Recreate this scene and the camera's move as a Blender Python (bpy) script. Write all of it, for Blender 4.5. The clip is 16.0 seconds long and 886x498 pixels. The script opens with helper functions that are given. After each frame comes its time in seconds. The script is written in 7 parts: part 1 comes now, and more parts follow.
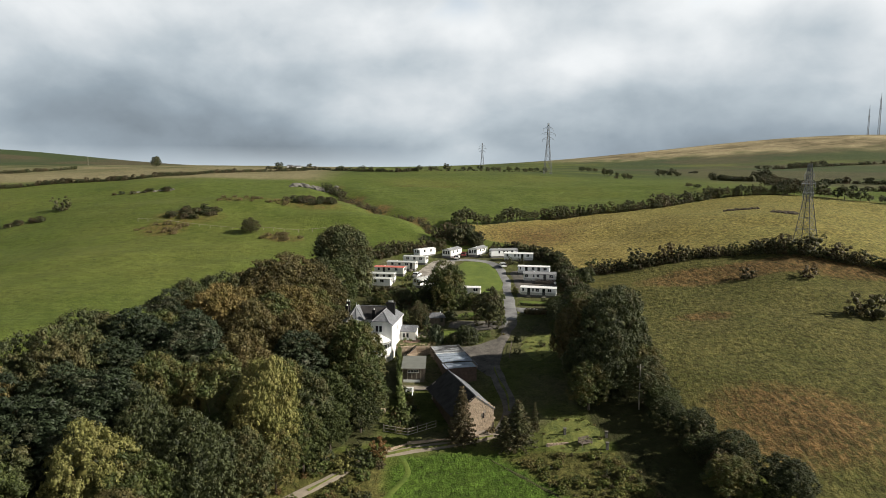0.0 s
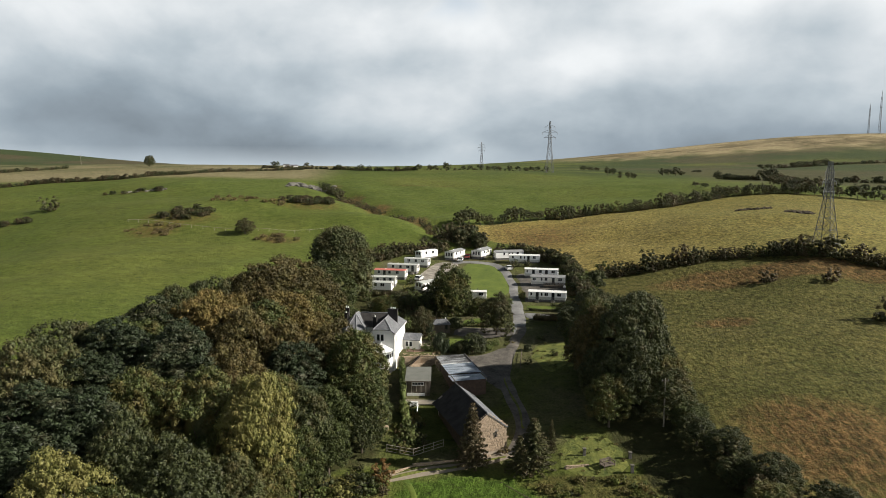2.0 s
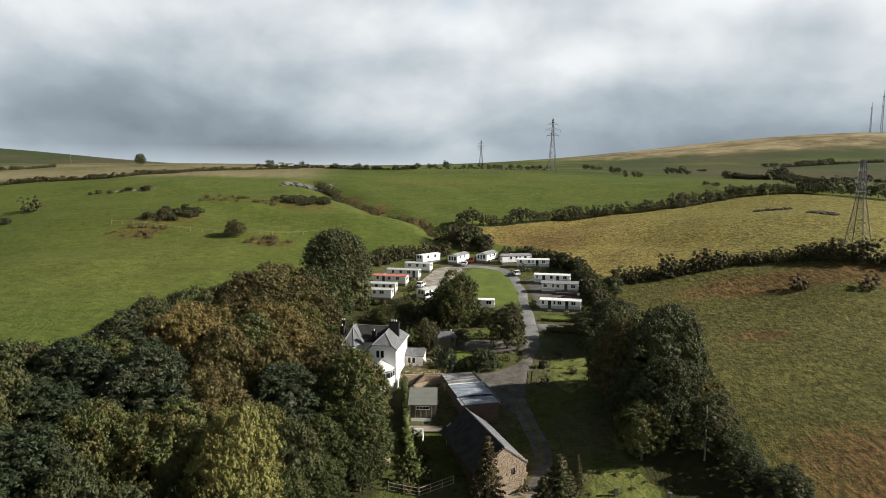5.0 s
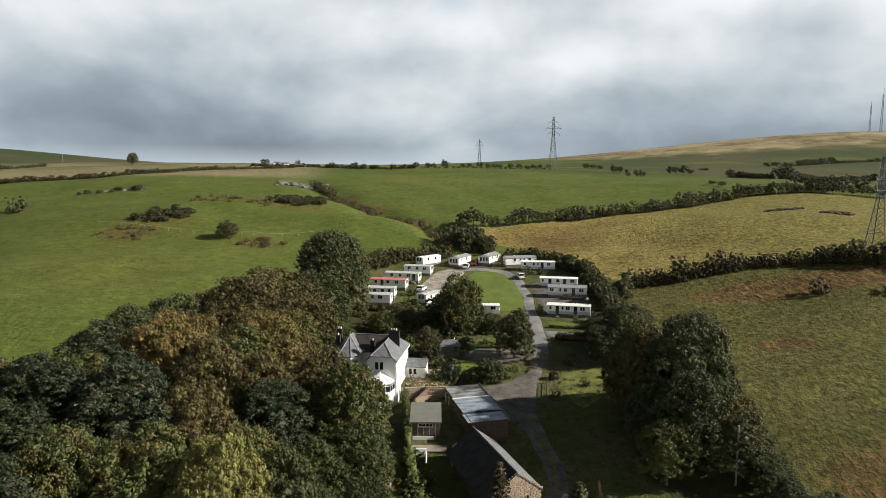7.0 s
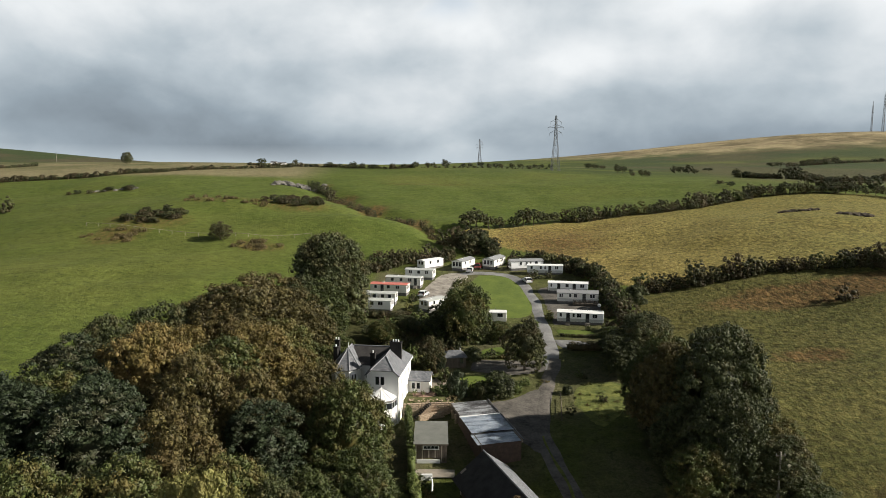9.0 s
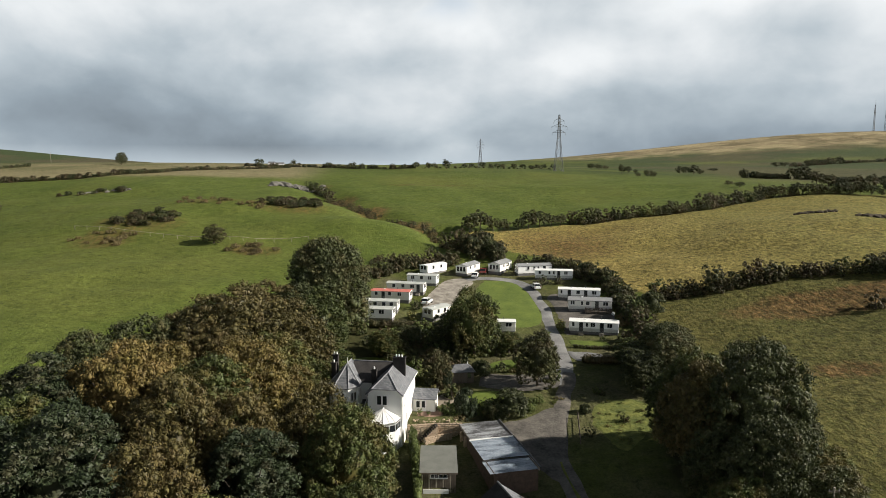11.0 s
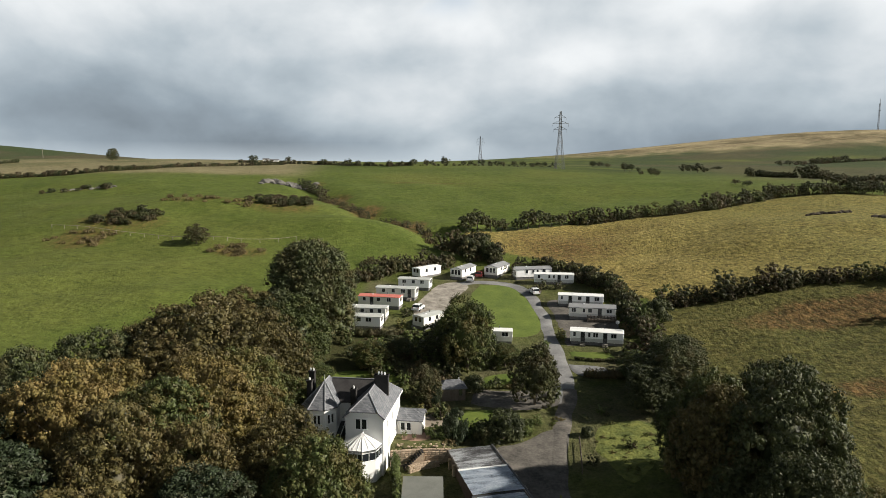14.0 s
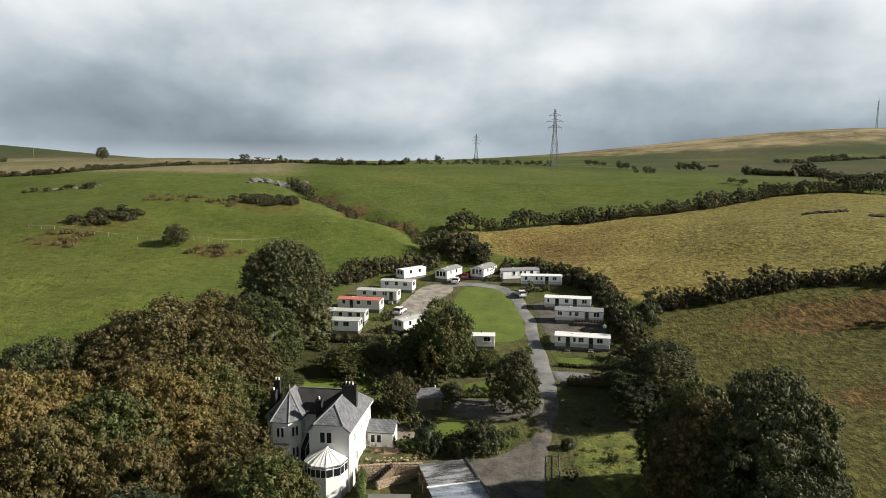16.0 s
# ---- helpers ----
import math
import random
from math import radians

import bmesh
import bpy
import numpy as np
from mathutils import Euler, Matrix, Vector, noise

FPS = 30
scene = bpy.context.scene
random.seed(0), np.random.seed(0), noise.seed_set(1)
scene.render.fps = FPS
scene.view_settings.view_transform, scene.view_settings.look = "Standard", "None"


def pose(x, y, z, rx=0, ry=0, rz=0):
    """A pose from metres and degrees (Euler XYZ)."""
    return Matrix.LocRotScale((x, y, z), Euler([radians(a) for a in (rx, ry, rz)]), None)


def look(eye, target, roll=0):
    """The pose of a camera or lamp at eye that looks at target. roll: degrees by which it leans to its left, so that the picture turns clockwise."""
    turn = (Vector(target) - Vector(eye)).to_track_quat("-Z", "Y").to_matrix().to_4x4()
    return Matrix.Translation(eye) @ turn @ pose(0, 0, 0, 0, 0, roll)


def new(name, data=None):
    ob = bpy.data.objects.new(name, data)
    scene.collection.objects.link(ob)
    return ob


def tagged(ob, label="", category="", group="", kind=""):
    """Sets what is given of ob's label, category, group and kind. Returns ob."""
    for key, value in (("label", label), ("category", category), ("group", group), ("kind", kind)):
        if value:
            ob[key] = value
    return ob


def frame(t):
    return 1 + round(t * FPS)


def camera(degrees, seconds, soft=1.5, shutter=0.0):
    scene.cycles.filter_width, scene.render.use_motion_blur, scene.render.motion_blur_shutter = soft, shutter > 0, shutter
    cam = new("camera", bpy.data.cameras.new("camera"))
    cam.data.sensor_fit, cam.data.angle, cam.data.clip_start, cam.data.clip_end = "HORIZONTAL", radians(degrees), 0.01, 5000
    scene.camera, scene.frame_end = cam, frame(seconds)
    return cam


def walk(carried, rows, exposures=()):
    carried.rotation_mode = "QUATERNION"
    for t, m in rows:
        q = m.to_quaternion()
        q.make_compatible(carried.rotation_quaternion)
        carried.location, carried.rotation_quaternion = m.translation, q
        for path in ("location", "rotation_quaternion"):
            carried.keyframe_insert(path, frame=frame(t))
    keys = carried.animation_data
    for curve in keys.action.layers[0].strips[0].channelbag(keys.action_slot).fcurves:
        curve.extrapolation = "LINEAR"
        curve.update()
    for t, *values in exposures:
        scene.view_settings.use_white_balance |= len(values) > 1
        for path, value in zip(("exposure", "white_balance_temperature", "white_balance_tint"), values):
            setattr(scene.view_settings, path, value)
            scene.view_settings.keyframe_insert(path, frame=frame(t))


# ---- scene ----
cam = camera(66, 16.0, soft=0.4)
EXPOSURE = 0.68
PATH = [
    (0, look((0.00, 0.00, 46.00), (0.04, 99.19, 33.32), 0.00)),
    (1, look((-0.90, 4.84, 45.67), (-0.72, 104.03, 32.97), -0.04)),
    (2, look((-1.71, 9.63, 45.49), (-1.29, 108.82, 32.75), -0.05)),
    (3, look((-2.38, 14.44, 45.34), (-1.84, 113.62, 32.53), -0.07)),
    (4, look((-2.95, 19.24, 45.19), (-2.25, 118.41, 32.39), -0.04)),
    (6.5, look((-4.19, 30.35, 44.67), (-3.05, 129.50, 31.76), -0.05)),
    (7, look((-4.49, 32.56, 44.56), (-3.22, 131.72, 31.67), -0.06)),
    (8, look((-5.08, 37.02, 44.39), (-3.74, 136.18, 31.51), -0.02)),
    (9, look((-5.56, 41.56, 44.17), (-4.08, 140.72, 31.30), -0.03)),
    (11.5, look((-6.78, 52.66, 44.06), (-5.17, 151.83, 31.27), -0.08)),
    (12, look((-6.82, 54.76, 44.07), (-5.18, 153.93, 31.30), -0.03)),
    (12.5, look((-6.53, 56.60, 44.01), (-5.05, 155.75, 31.16), 0.01)),
    (13, look((-6.06, 58.13, 44.00), (-4.60, 157.27, 31.04), 0.10)),
    (13.5, look((-5.35, 59.46, 43.96), (-3.93, 158.59, 30.88), 0.09)),
    (14, look((-4.67, 60.69, 43.94), (-3.19, 159.80, 30.75), 0.10)),
    (14.5, look((-3.91, 61.89, 43.91), (-2.44, 160.99, 30.63), 0.07)),
    (15, look((-2.99, 63.01, 43.86), (-1.49, 162.12, 30.57), 0.07)),
    (15.5, look((-1.97, 64.22, 43.83), (-0.41, 163.32, 30.51), 0.05)),
    (16, look((-0.95, 65.62, 43.81), (0.64, 164.71, 30.44), 0.05)),
]
walk(cam, PATH, ((0.0, EXPOSURE), (16.0, EXPOSURE)))

# ---------------------------------------------------------------- light
SUN_EL, SUN_AZ = 29.0, -7.0          # degrees; azimuth from +x towards +y
sun_dir = Vector((math.cos(radians(SUN_EL)) * math.cos(radians(SUN_AZ)), math.cos(radians(SUN_EL)) * math.sin(radians(SUN_AZ)), math.sin(radians(SUN_EL))))
sun = new("sun", bpy.data.lights.new("sun", "SUN"))
sun.data.energy, sun.data.angle, sun.data.color = 5.0, radians(0.6), (1.0, 0.93, 0.82)
sun.matrix_basis = look(sun_dir * 500, (0, 0, 0))


class Nodes:
    """A small hand for node trees."""

    def __init__(self, tree):
        self.tree = tree
        tree.nodes.clear()

    def add(self, kind, ins=None, **settings):
        n = self.tree.nodes.new(kind)
        for key, value in settings.items():
            if key == "noise_dimensions":
                n.noise_dimensions = value
            elif key == "operation":
                n.operation = value
            elif key == "blend_type":
                n.blend_type = value
            elif key == "data_type":
                n.data_type = value
            elif key == "attribute_name":
                n.attribute_name = value
            elif key == "feature":
                n.feature = value
        for key, value in (ins or {}).items():
            if isinstance(value, bpy.types.NodeSocket):
                self.tree.links.new(value, n.inputs[key])
            else:
                n.inputs[key].default_value = value
        return n

    def noise(self, vector, scale, detail=4.0, rough=0.55, distortion=0.0):
        return self.add("ShaderNodeTexNoise", {"Vector": vector, "Scale": scale, "Detail": detail, "Roughness": rough, "Distortion": distortion}).outputs["Fac"]

    def ramp(self, fac, *stops):
        n = self.tree.nodes.new("ShaderNodeValToRGB")
        self.tree.links.new(fac, n.inputs[0])
        el = n.color_ramp.elements
        while len(el) < len(stops):
            el.new(0.5)
        for e, (at, col) in zip(el, stops):
            e.position = at
            e.color = (*col, 1) if len(col) == 3 else col
        return n.outputs["Color"]

    def span(self, value, a, b, c=0.0, d=1.0):
        return self.add("ShaderNodeMapRange", {"Value": value, "From Min": a, "From Max": b, "To Min": c, "To Max": d}).outputs["Result"]

    def math(self, operation, a, b):
        return self.add("ShaderNodeMath", {0: a, 1: b}, operation=operation).outputs[0]

    def mix(self, fac, a, b, blend="MIX"):
        n = self.add("ShaderNodeMix", data_type="RGBA", blend_type=blend)
        for at, value in ((0, fac), (6, a), (7, b)):
            if isinstance(value, bpy.types.NodeSocket):
                self.tree.links.new(value, n.inputs[at])
            elif at == 0:
                n.inputs[at].default_value = value
            else:
                n.inputs[at].default_value = (*value, 1)
        return n.outputs[2]


# world: broken cloud over a clear sky, darker towards the horizon
world = bpy.data.worlds.new("sky")
scene.world = world
world.use_nodes = True
k = Nodes(world.node_tree)
sky = k.tree.nodes.new("ShaderNodeTexSky")
sky.sky_type, sky.sun_disc = "NISHITA", False
sky.sun_elevation, sky.sun_rotation = radians(SUN_EL), radians(90 - SUN_AZ)
way = k.add("ShaderNodeTexCoord").outputs["Generated"]
xyz = k.add("ShaderNodeSeparateXYZ", {0: way})
def stretched(s, tall, shift):
    v = k.add("ShaderNodeVectorMath", {0: way, 1: (s, s, s * tall)}, operation="MULTIPLY").outputs[0]
    return k.add("ShaderNodeVectorMath", {0: v, 1: shift}, operation="ADD").outputs[0]


big = k.noise(stretched(1.7, 3.0, (5.87, 2.4, 0.2)), 1.0, 2, 0.4, 0.2)
soft = k.noise(stretched(5.0, 1.65, (-0.55, 2.2, 0.1)), 1.0, 6, 0.5, 0.2)
fine = k.noise(stretched(13.0, 1.35, (5.0, 1.0, 2.0)), 1.0, 5, 0.5, 0.15)
mass = k.math("ADD", k.math("ADD", k.math("MULTIPLY", big, 0.66), k.math("MULTIPLY", soft, 0.29)), k.math("MULTIPLY", fine, 0.08))
# above the view the cloud is dimmed to cut the fill light
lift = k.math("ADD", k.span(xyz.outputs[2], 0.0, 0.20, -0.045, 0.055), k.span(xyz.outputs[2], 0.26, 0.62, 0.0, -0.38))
lift = k.math("ADD", lift, k.math("MULTIPLY", k.span(xyz.outputs[0], -0.15, -0.5, 0.0, -0.19), k.span(xyz.outputs[2], 0.1, 0.28)))
lift = k.math("ADD", lift, k.math("MULTIPLY", k.span(xyz.outputs[0], 0.1, 0.45, 0.0, -0.07), k.span(xyz.outputs[2], 0.10, 0.02)))
# added brighter sky low behind the camera, to light faces turned this way
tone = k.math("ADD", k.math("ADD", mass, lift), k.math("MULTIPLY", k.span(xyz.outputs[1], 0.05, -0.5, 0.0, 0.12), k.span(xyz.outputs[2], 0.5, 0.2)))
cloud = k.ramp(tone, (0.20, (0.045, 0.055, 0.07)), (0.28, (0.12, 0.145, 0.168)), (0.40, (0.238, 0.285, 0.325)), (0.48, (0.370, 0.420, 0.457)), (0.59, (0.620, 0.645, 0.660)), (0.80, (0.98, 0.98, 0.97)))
gap = k.math("MULTIPLY", k.span(soft, 0.62, 0.72), k.span(xyz.outputs[2], 0.18, 0.3))
mist = k.mix(k.span(xyz.outputs[2], -0.012, 0.022), k.mix(k.span(xyz.outputs[0], -0.02, 0.28), (0.42, 0.475, 0.515), (0.21, 0.255, 0.30)), cloud)
skylight = k.add("ShaderNodeVectorMath", {0: sky.outputs[0], 1: (0.11, 0.11, 0.11)}, operation="MULTIPLY").outputs[0]
back = k.add("ShaderNodeBackground", {"Color": k.mix(gap, mist, skylight), "Strength": 0.84})
k.tree.links.new(back.outputs[0], k.add("ShaderNodeOutputWorld").inputs["Surface"])

# ---------------------------------------------------------------- materials


def material(name, build, rough=0.8, metal=0.0, spec=0.3):
    """A material; build(k, P) returns the base colour socket or triple, and a bump height or None."""
    m = bpy.data.materials.new(name)
    m.use_nodes = True
    k = Nodes(m.node_tree)
    place = k.add("ShaderNodeTexCoord").outputs["Object"]
    colour, height, strength, depth = build(k, place)
    b = k.add("ShaderNodeBsdfPrincipled", {"Roughness": rough, "Metallic": metal, "Specular IOR Level": spec})
    if isinstance(colour, bpy.types.NodeSocket):
        k.tree.links.new(colour, b.inputs["Base Color"])
    else:
        b.inputs["Base Color"].default_value = (*colour, 1)
    if height is not None:
        k.tree.links.new(k.add("ShaderNodeBump", {"Height": height, "Strength": strength, "Distance": depth}).outputs[0], b.inputs["Normal"])
    k.tree.links.new(b.outputs[0], k.add("ShaderNodeOutputMaterial").inputs["Surface"])
    return m


def speckled(a, b, scale=3.0, grain=30.0, bump=0.3, depth=0.02, vary=0.0):
    """Two tones mixed by coarse and fine noise, with bump."""
    def build(k, place):
        coarse, small = k.noise(place, scale, 4), k.noise(place, grain, 3)
        f = k.span(k.math("ADD", k.math("MULTIPLY", coarse, 0.65), k.math("MULTIPLY", small, 0.35)), 0.32, 0.68)
        c = k.mix(f, a, b)
        if vary:
            r = k.add("ShaderNodeObjectInfo").outputs["Random"]
            v = k.span(r, 0, 1, 1 - vary, 1 + vary)
            c = k.mix(1.0, c, k.add("ShaderNodeCombineXYZ", {0: v, 1: v, 2: v}).outputs[0], "MULTIPLY")
        return c, small, bump, depth
    return build


def slates(a, b, vary):
    """Roof slates: courses along the slope, each slate a little its own tone."""
    def build(k, place):
        xyz = k.add("ShaderNodeSeparateXYZ", {0: place})
        row = k.math("MULTIPLY", xyz.outputs[2], 6.0)
        step = k.math("FRACT", row, 0.0)
        run = k.math("ADD", xyz.outputs[0], xyz.outputs[1])
        cell = k.add("ShaderNodeCombineXYZ", {0: k.math("FLOOR", row, 0.0), 1: k.math("FLOOR", k.math("ADD", k.math("MULTIPLY", run, 3.2), k.math("MULTIPLY", k.math("FLOOR", row, 0.0), 0.5)), 0.0), 2: 0.0}).outputs[0]
        own = k.add("ShaderNodeTexWhiteNoise", {"Vector": cell}).outputs["Value"]
        f = k.math("ADD", k.math("MULTIPLY", own, 0.5), k.math("MULTIPLY", k.noise(place, 0.9, 4), 0.6))
        c = k.mix(k.span(f, 0.2, 0.85), a, b)
        c = k.mix(k.span(step, 0.16, 0.04), c, tuple(v * 0.45 for v in a))
        r = k.span(k.add("ShaderNodeObjectInfo").outputs["Random"], 0, 1, 1 - vary, 1 + vary)
        c = k.mix(1.0, c, k.add("ShaderNodeCombineXYZ", {0: r, 1: r, 2: r}).outputs[0], "MULTIPLY")
        return c, step, 0.5, 0.02
    return build


def plain(c, vary=0.08):
    return speckled(tuple(v * (1 - vary) for v in c), tuple(min(1, v * (1 + vary)) for v in c), 1.1, 14, 0.1, 0.01)


M = {}
M["white_wall"] = material("white_wall", speckled((0.76, 0.755, 0.735), (0.84, 0.835, 0.815), 0.6, 9, 0.15, 0.01), 0.85)
M["white_paint"] = material("white_paint", plain((0.78, 0.78, 0.77), 0.03), 0.45)
M["van_white"] = material("van_white", speckled((0.85, 0.85, 0.84), (0.91, 0.91, 0.90), 0.7, 8, 0.05, 0.005), 0.5)
M["van_cream"] = material("van_cream", speckled((0.72, 0.70, 0.65), (0.80, 0.785, 0.735), 0.7, 8, 0.05, 0.005), 0.5)
M["van_grey"] = material("van_grey", speckled((0.46, 0.46, 0.445), (0.55, 0.55, 0.53), 0.7, 8, 0.05, 0.005), 0.5)
M["roof_white"] = material("roof_white", speckled((0.70, 0.70, 0.68), (0.82, 0.82, 0.80), 0.5, 6, 0.08, 0.01), 0.5)
M["roof_pale"] = material("roof_pale", speckled((0.38, 0.395, 0.37), (0.52, 0.53, 0.50), 0.5, 6, 0.1, 0.01), 0.6)
M["roof_grey"] = material("roof_grey", speckled((0.20, 0.205, 0.21), (0.28, 0.285, 0.285), 0.6, 10, 0.15, 0.01), 0.6)
M["roof_red"] = material("roof_red", speckled((0.48, 0.13, 0.10), (0.60, 0.22, 0.17), 0.6, 8, 0.15, 0.01), 0.6)
M["skirt"] = material("skirt", speckled((0.10, 0.10, 0.10), (0.20, 0.19, 0.18), 1.2, 12, 0.2, 0.01), 0.8)
M["trim_dark"] = material("trim_dark", plain((0.06, 0.06, 0.062), 0.2), 0.5)
M["slate"] = material("slate", slates((0.085, 0.09, 0.10), (0.20, 0.205, 0.215), 0.1), 0.6)
# slate copy for slopes turned from the sun, their shade put into the colour
M["slate_shaded"] = material("slate_shaded", speckled((0.036, 0.034, 0.034), (0.072, 0.068, 0.066), 0.8, 8, 0.5, 0.03), 0.95, 0.0, 0.06)
M["lead"] = material("lead", plain((0.22, 0.225, 0.235), 0.1), 0.5)
M["stone"] = material("stone", speckled((0.22, 0.165, 0.115), (0.44, 0.345, 0.25), 2.2, 9, 0.8, 0.06, 0.14), 0.9)
M["mortar"] = material("mortar", speckled((0.30, 0.25, 0.20), (0.41, 0.35, 0.285), 2, 12, 0.6, 0.04), 0.95)
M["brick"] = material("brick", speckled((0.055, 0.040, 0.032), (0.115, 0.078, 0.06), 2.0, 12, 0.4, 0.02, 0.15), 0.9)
M["timber"] = material("timber", speckled((0.075, 0.06, 0.048), (0.15, 0.125, 0.10), 2.0, 22, 0.4, 0.015, 0.2), 0.85)
M["timber_pale"] = material("timber_pale", speckled((0.24, 0.21, 0.17), (0.37, 0.33, 0.27), 1.6, 20, 0.4, 0.015, 0.15), 0.85)
M["felt"] = material("felt", speckled((0.12, 0.125, 0.11), (0.18, 0.185, 0.165), 0.7, 12, 0.2, 0.01), 0.9)
M["steel"] = material("steel", plain((0.13, 0.135, 0.14), 0.15), 0.55, 0.3)
M["black"] = material("black", plain((0.012, 0.012, 0.013), 0.3), 0.35)
M["rubber"] = material("rubber", plain((0.02, 0.02, 0.02), 0.2), 0.9)
M["chimney"] = material("chimney", speckled((0.016, 0.015, 0.015), (0.040, 0.037, 0.035), 1.4, 10, 0.5, 0.03), 0.9)
M["pot"] = material("pot", plain((0.40, 0.30, 0.20), 0.1), 0.8)
M["car_white"] = material("car_white", plain((0.75, 0.76, 0.76), 0.02), 0.22, 0.0, 0.6)
M["car_red"] = material("car_red", plain((0.22, 0.03, 0.025), 0.05), 0.25, 0.0, 0.6)
M["gravel"] = material("gravel", speckled((0.115, 0.100, 0.080), (0.37, 0.34, 0.295), 0.55, 2.4, 0.8, 0.08), 0.95)
M["tarmac"] = material("tarmac", speckled((0.105, 0.105, 0.106), (0.27, 0.268, 0.262), 0.28, 3.5, 0.4, 0.03), 0.92)
M["dirt"] = material("dirt", speckled((0.17, 0.14, 0.105), (0.30, 0.26, 0.20), 0.5, 6, 0.5, 0.05), 0.95)
M["lawn"] = material("lawn", speckled((0.058, 0.092, 0.012), (0.135, 0.170, 0.028), 0.22, 2.0, 0.8, 0.1), 0.9)
M["verge"] = material("verge", speckled((0.050, 0.070, 0.014), (0.185, 0.195, 0.046), 0.45, 1.6, 1.0, 0.25), 0.95)
M["bark"] = material("bark", speckled((0.06, 0.048, 0.036), (0.13, 0.105, 0.08), 2, 14, 0.7, 0.04), 0.95)
M["rock"] = material("rock", speckled((0.065, 0.060, 0.054), (0.19, 0.18, 0.16), 0.6, 4, 0.8, 0.1), 0.95)
M["terracotta"] = material("terracotta", speckled((0.20, 0.125, 0.09), (0.32, 0.215, 0.16), 1.2, 9, 0.3, 0.02), 0.85)
M["yard_grit"] = material("yard_grit", speckled((0.046, 0.043, 0.039), (0.172, 0.156, 0.134), 0.42, 2.6, 0.8, 0.06), 0.95)
M["undergrowth"] = material("undergrowth", speckled((0.020, 0.026, 0.008), (0.075, 0.080, 0.024), 1.1, 5.0, 1.0, 0.2), 0.95)
M["earth"] = material("earth", speckled((0.035, 0.028, 0.020), (0.075, 0.060, 0.042), 0.8, 6, 0.7, 0.06), 0.95)


def tin(low, mid, high):
    """Old sheeting: pale patches that paint in sky sheen, and dark streaks that run across the roof."""
    def build(k, place):
        across = k.add("ShaderNodeMapping", {"Vector": place, "Scale": (0.85, 0.22, 1)}).outputs[0]
        n = k.math("ADD", k.math("MULTIPLY", k.noise(across, 1.0, 5, 0.6, 0.6), 0.75), k.math("MULTIPLY", k.noise(place, 4.0, 4), 0.25))
        return k.ramp(n, (0.38, low), (0.48, mid), (0.60, high)), n, 0.25, 0.03
    return build


# bluish-white tones stand in for the sky reflected by the sheets
M["tin_sheen"] = material("tin_sheen", tin((0.13, 0.155, 0.19), (0.46, 0.53, 0.62), (0.74, 0.79, 0.85)), 0.32, 0.25, 0.6)
M["tin_old"] = material("tin_old", tin((0.060, 0.056, 0.056), (0.19, 0.19, 0.195), (0.66, 0.68, 0.70)), 0.45, 0.2, 0.5)


def glass_material():
    m = bpy.data.materials.new("window_glass")
    m.use_nodes = True
    k = Nodes(m.node_tree)
    b = k.add("ShaderNodeBsdfPrincipled", {"Base Color": (0.018, 0.021, 0.024, 1), "Roughness": 0.06, "Specular IOR Level": 0.7})
    k.tree.links.new(b.outputs[0], k.add("ShaderNodeOutputMaterial").inputs["Surface"])
    return m


M["glass"] = glass_material()


def leaf_material(name, dark, light, turn, share=0.35):
    """Leaves: dark to light over the islands, some turned to the autumn colour, each tree a little its own."""
    m = bpy.data.materials.new(name)
    m.use_nodes = True
    k = Nodes(m.node_tree)
    island = k.add("ShaderNodeNewGeometry").outputs["Random Per Island"]
    place = k.add("ShaderNodeTexCoord").outputs["Object"]
    own = k.add("ShaderNodeObjectInfo").outputs["Random"]
    patch = k.noise(place, 0.35, 3)
    tuft = k.span(k.noise(place, 0.95, 2), 0.36, 0.64, 0.0, 0.55)
    c = k.mix(k.math("ADD", tuft, k.math("MULTIPLY", island, 0.45)), dark, light)
    f = k.span(k.math("ADD", patch, k.math("MULTIPLY", own, 0.22)), 0.72 - share * 0.55, 0.86 - share * 0.25)
    c = k.mix(k.math("MULTIPLY", f, 0.8), c, k.mix(island, turn, tuple(v * 0.55 for v in turn)))
    v = k.span(own, 0, 1, 0.78, 1.18)
    c = k.mix(1.0, c, k.add("ShaderNodeCombineXYZ", {0: v, 1: v, 2: v}).outputs[0], "MULTIPLY")
    b = k.add("ShaderNodeBsdfPrincipled", {"Base Color": c, "Roughness": 0.55, "Specular IOR Level": 0.25})
    t = k.add("ShaderNodeBsdfTranslucent", {"Color": c})
    mixed = k.add("ShaderNodeMixShader", {0: 0.14, 1: b.outputs[0], 2: t.outputs[0]})
    k.tree.links.new(mixed.outputs[0], k.add("ShaderNodeOutputMaterial").inputs["Surface"])
    return m


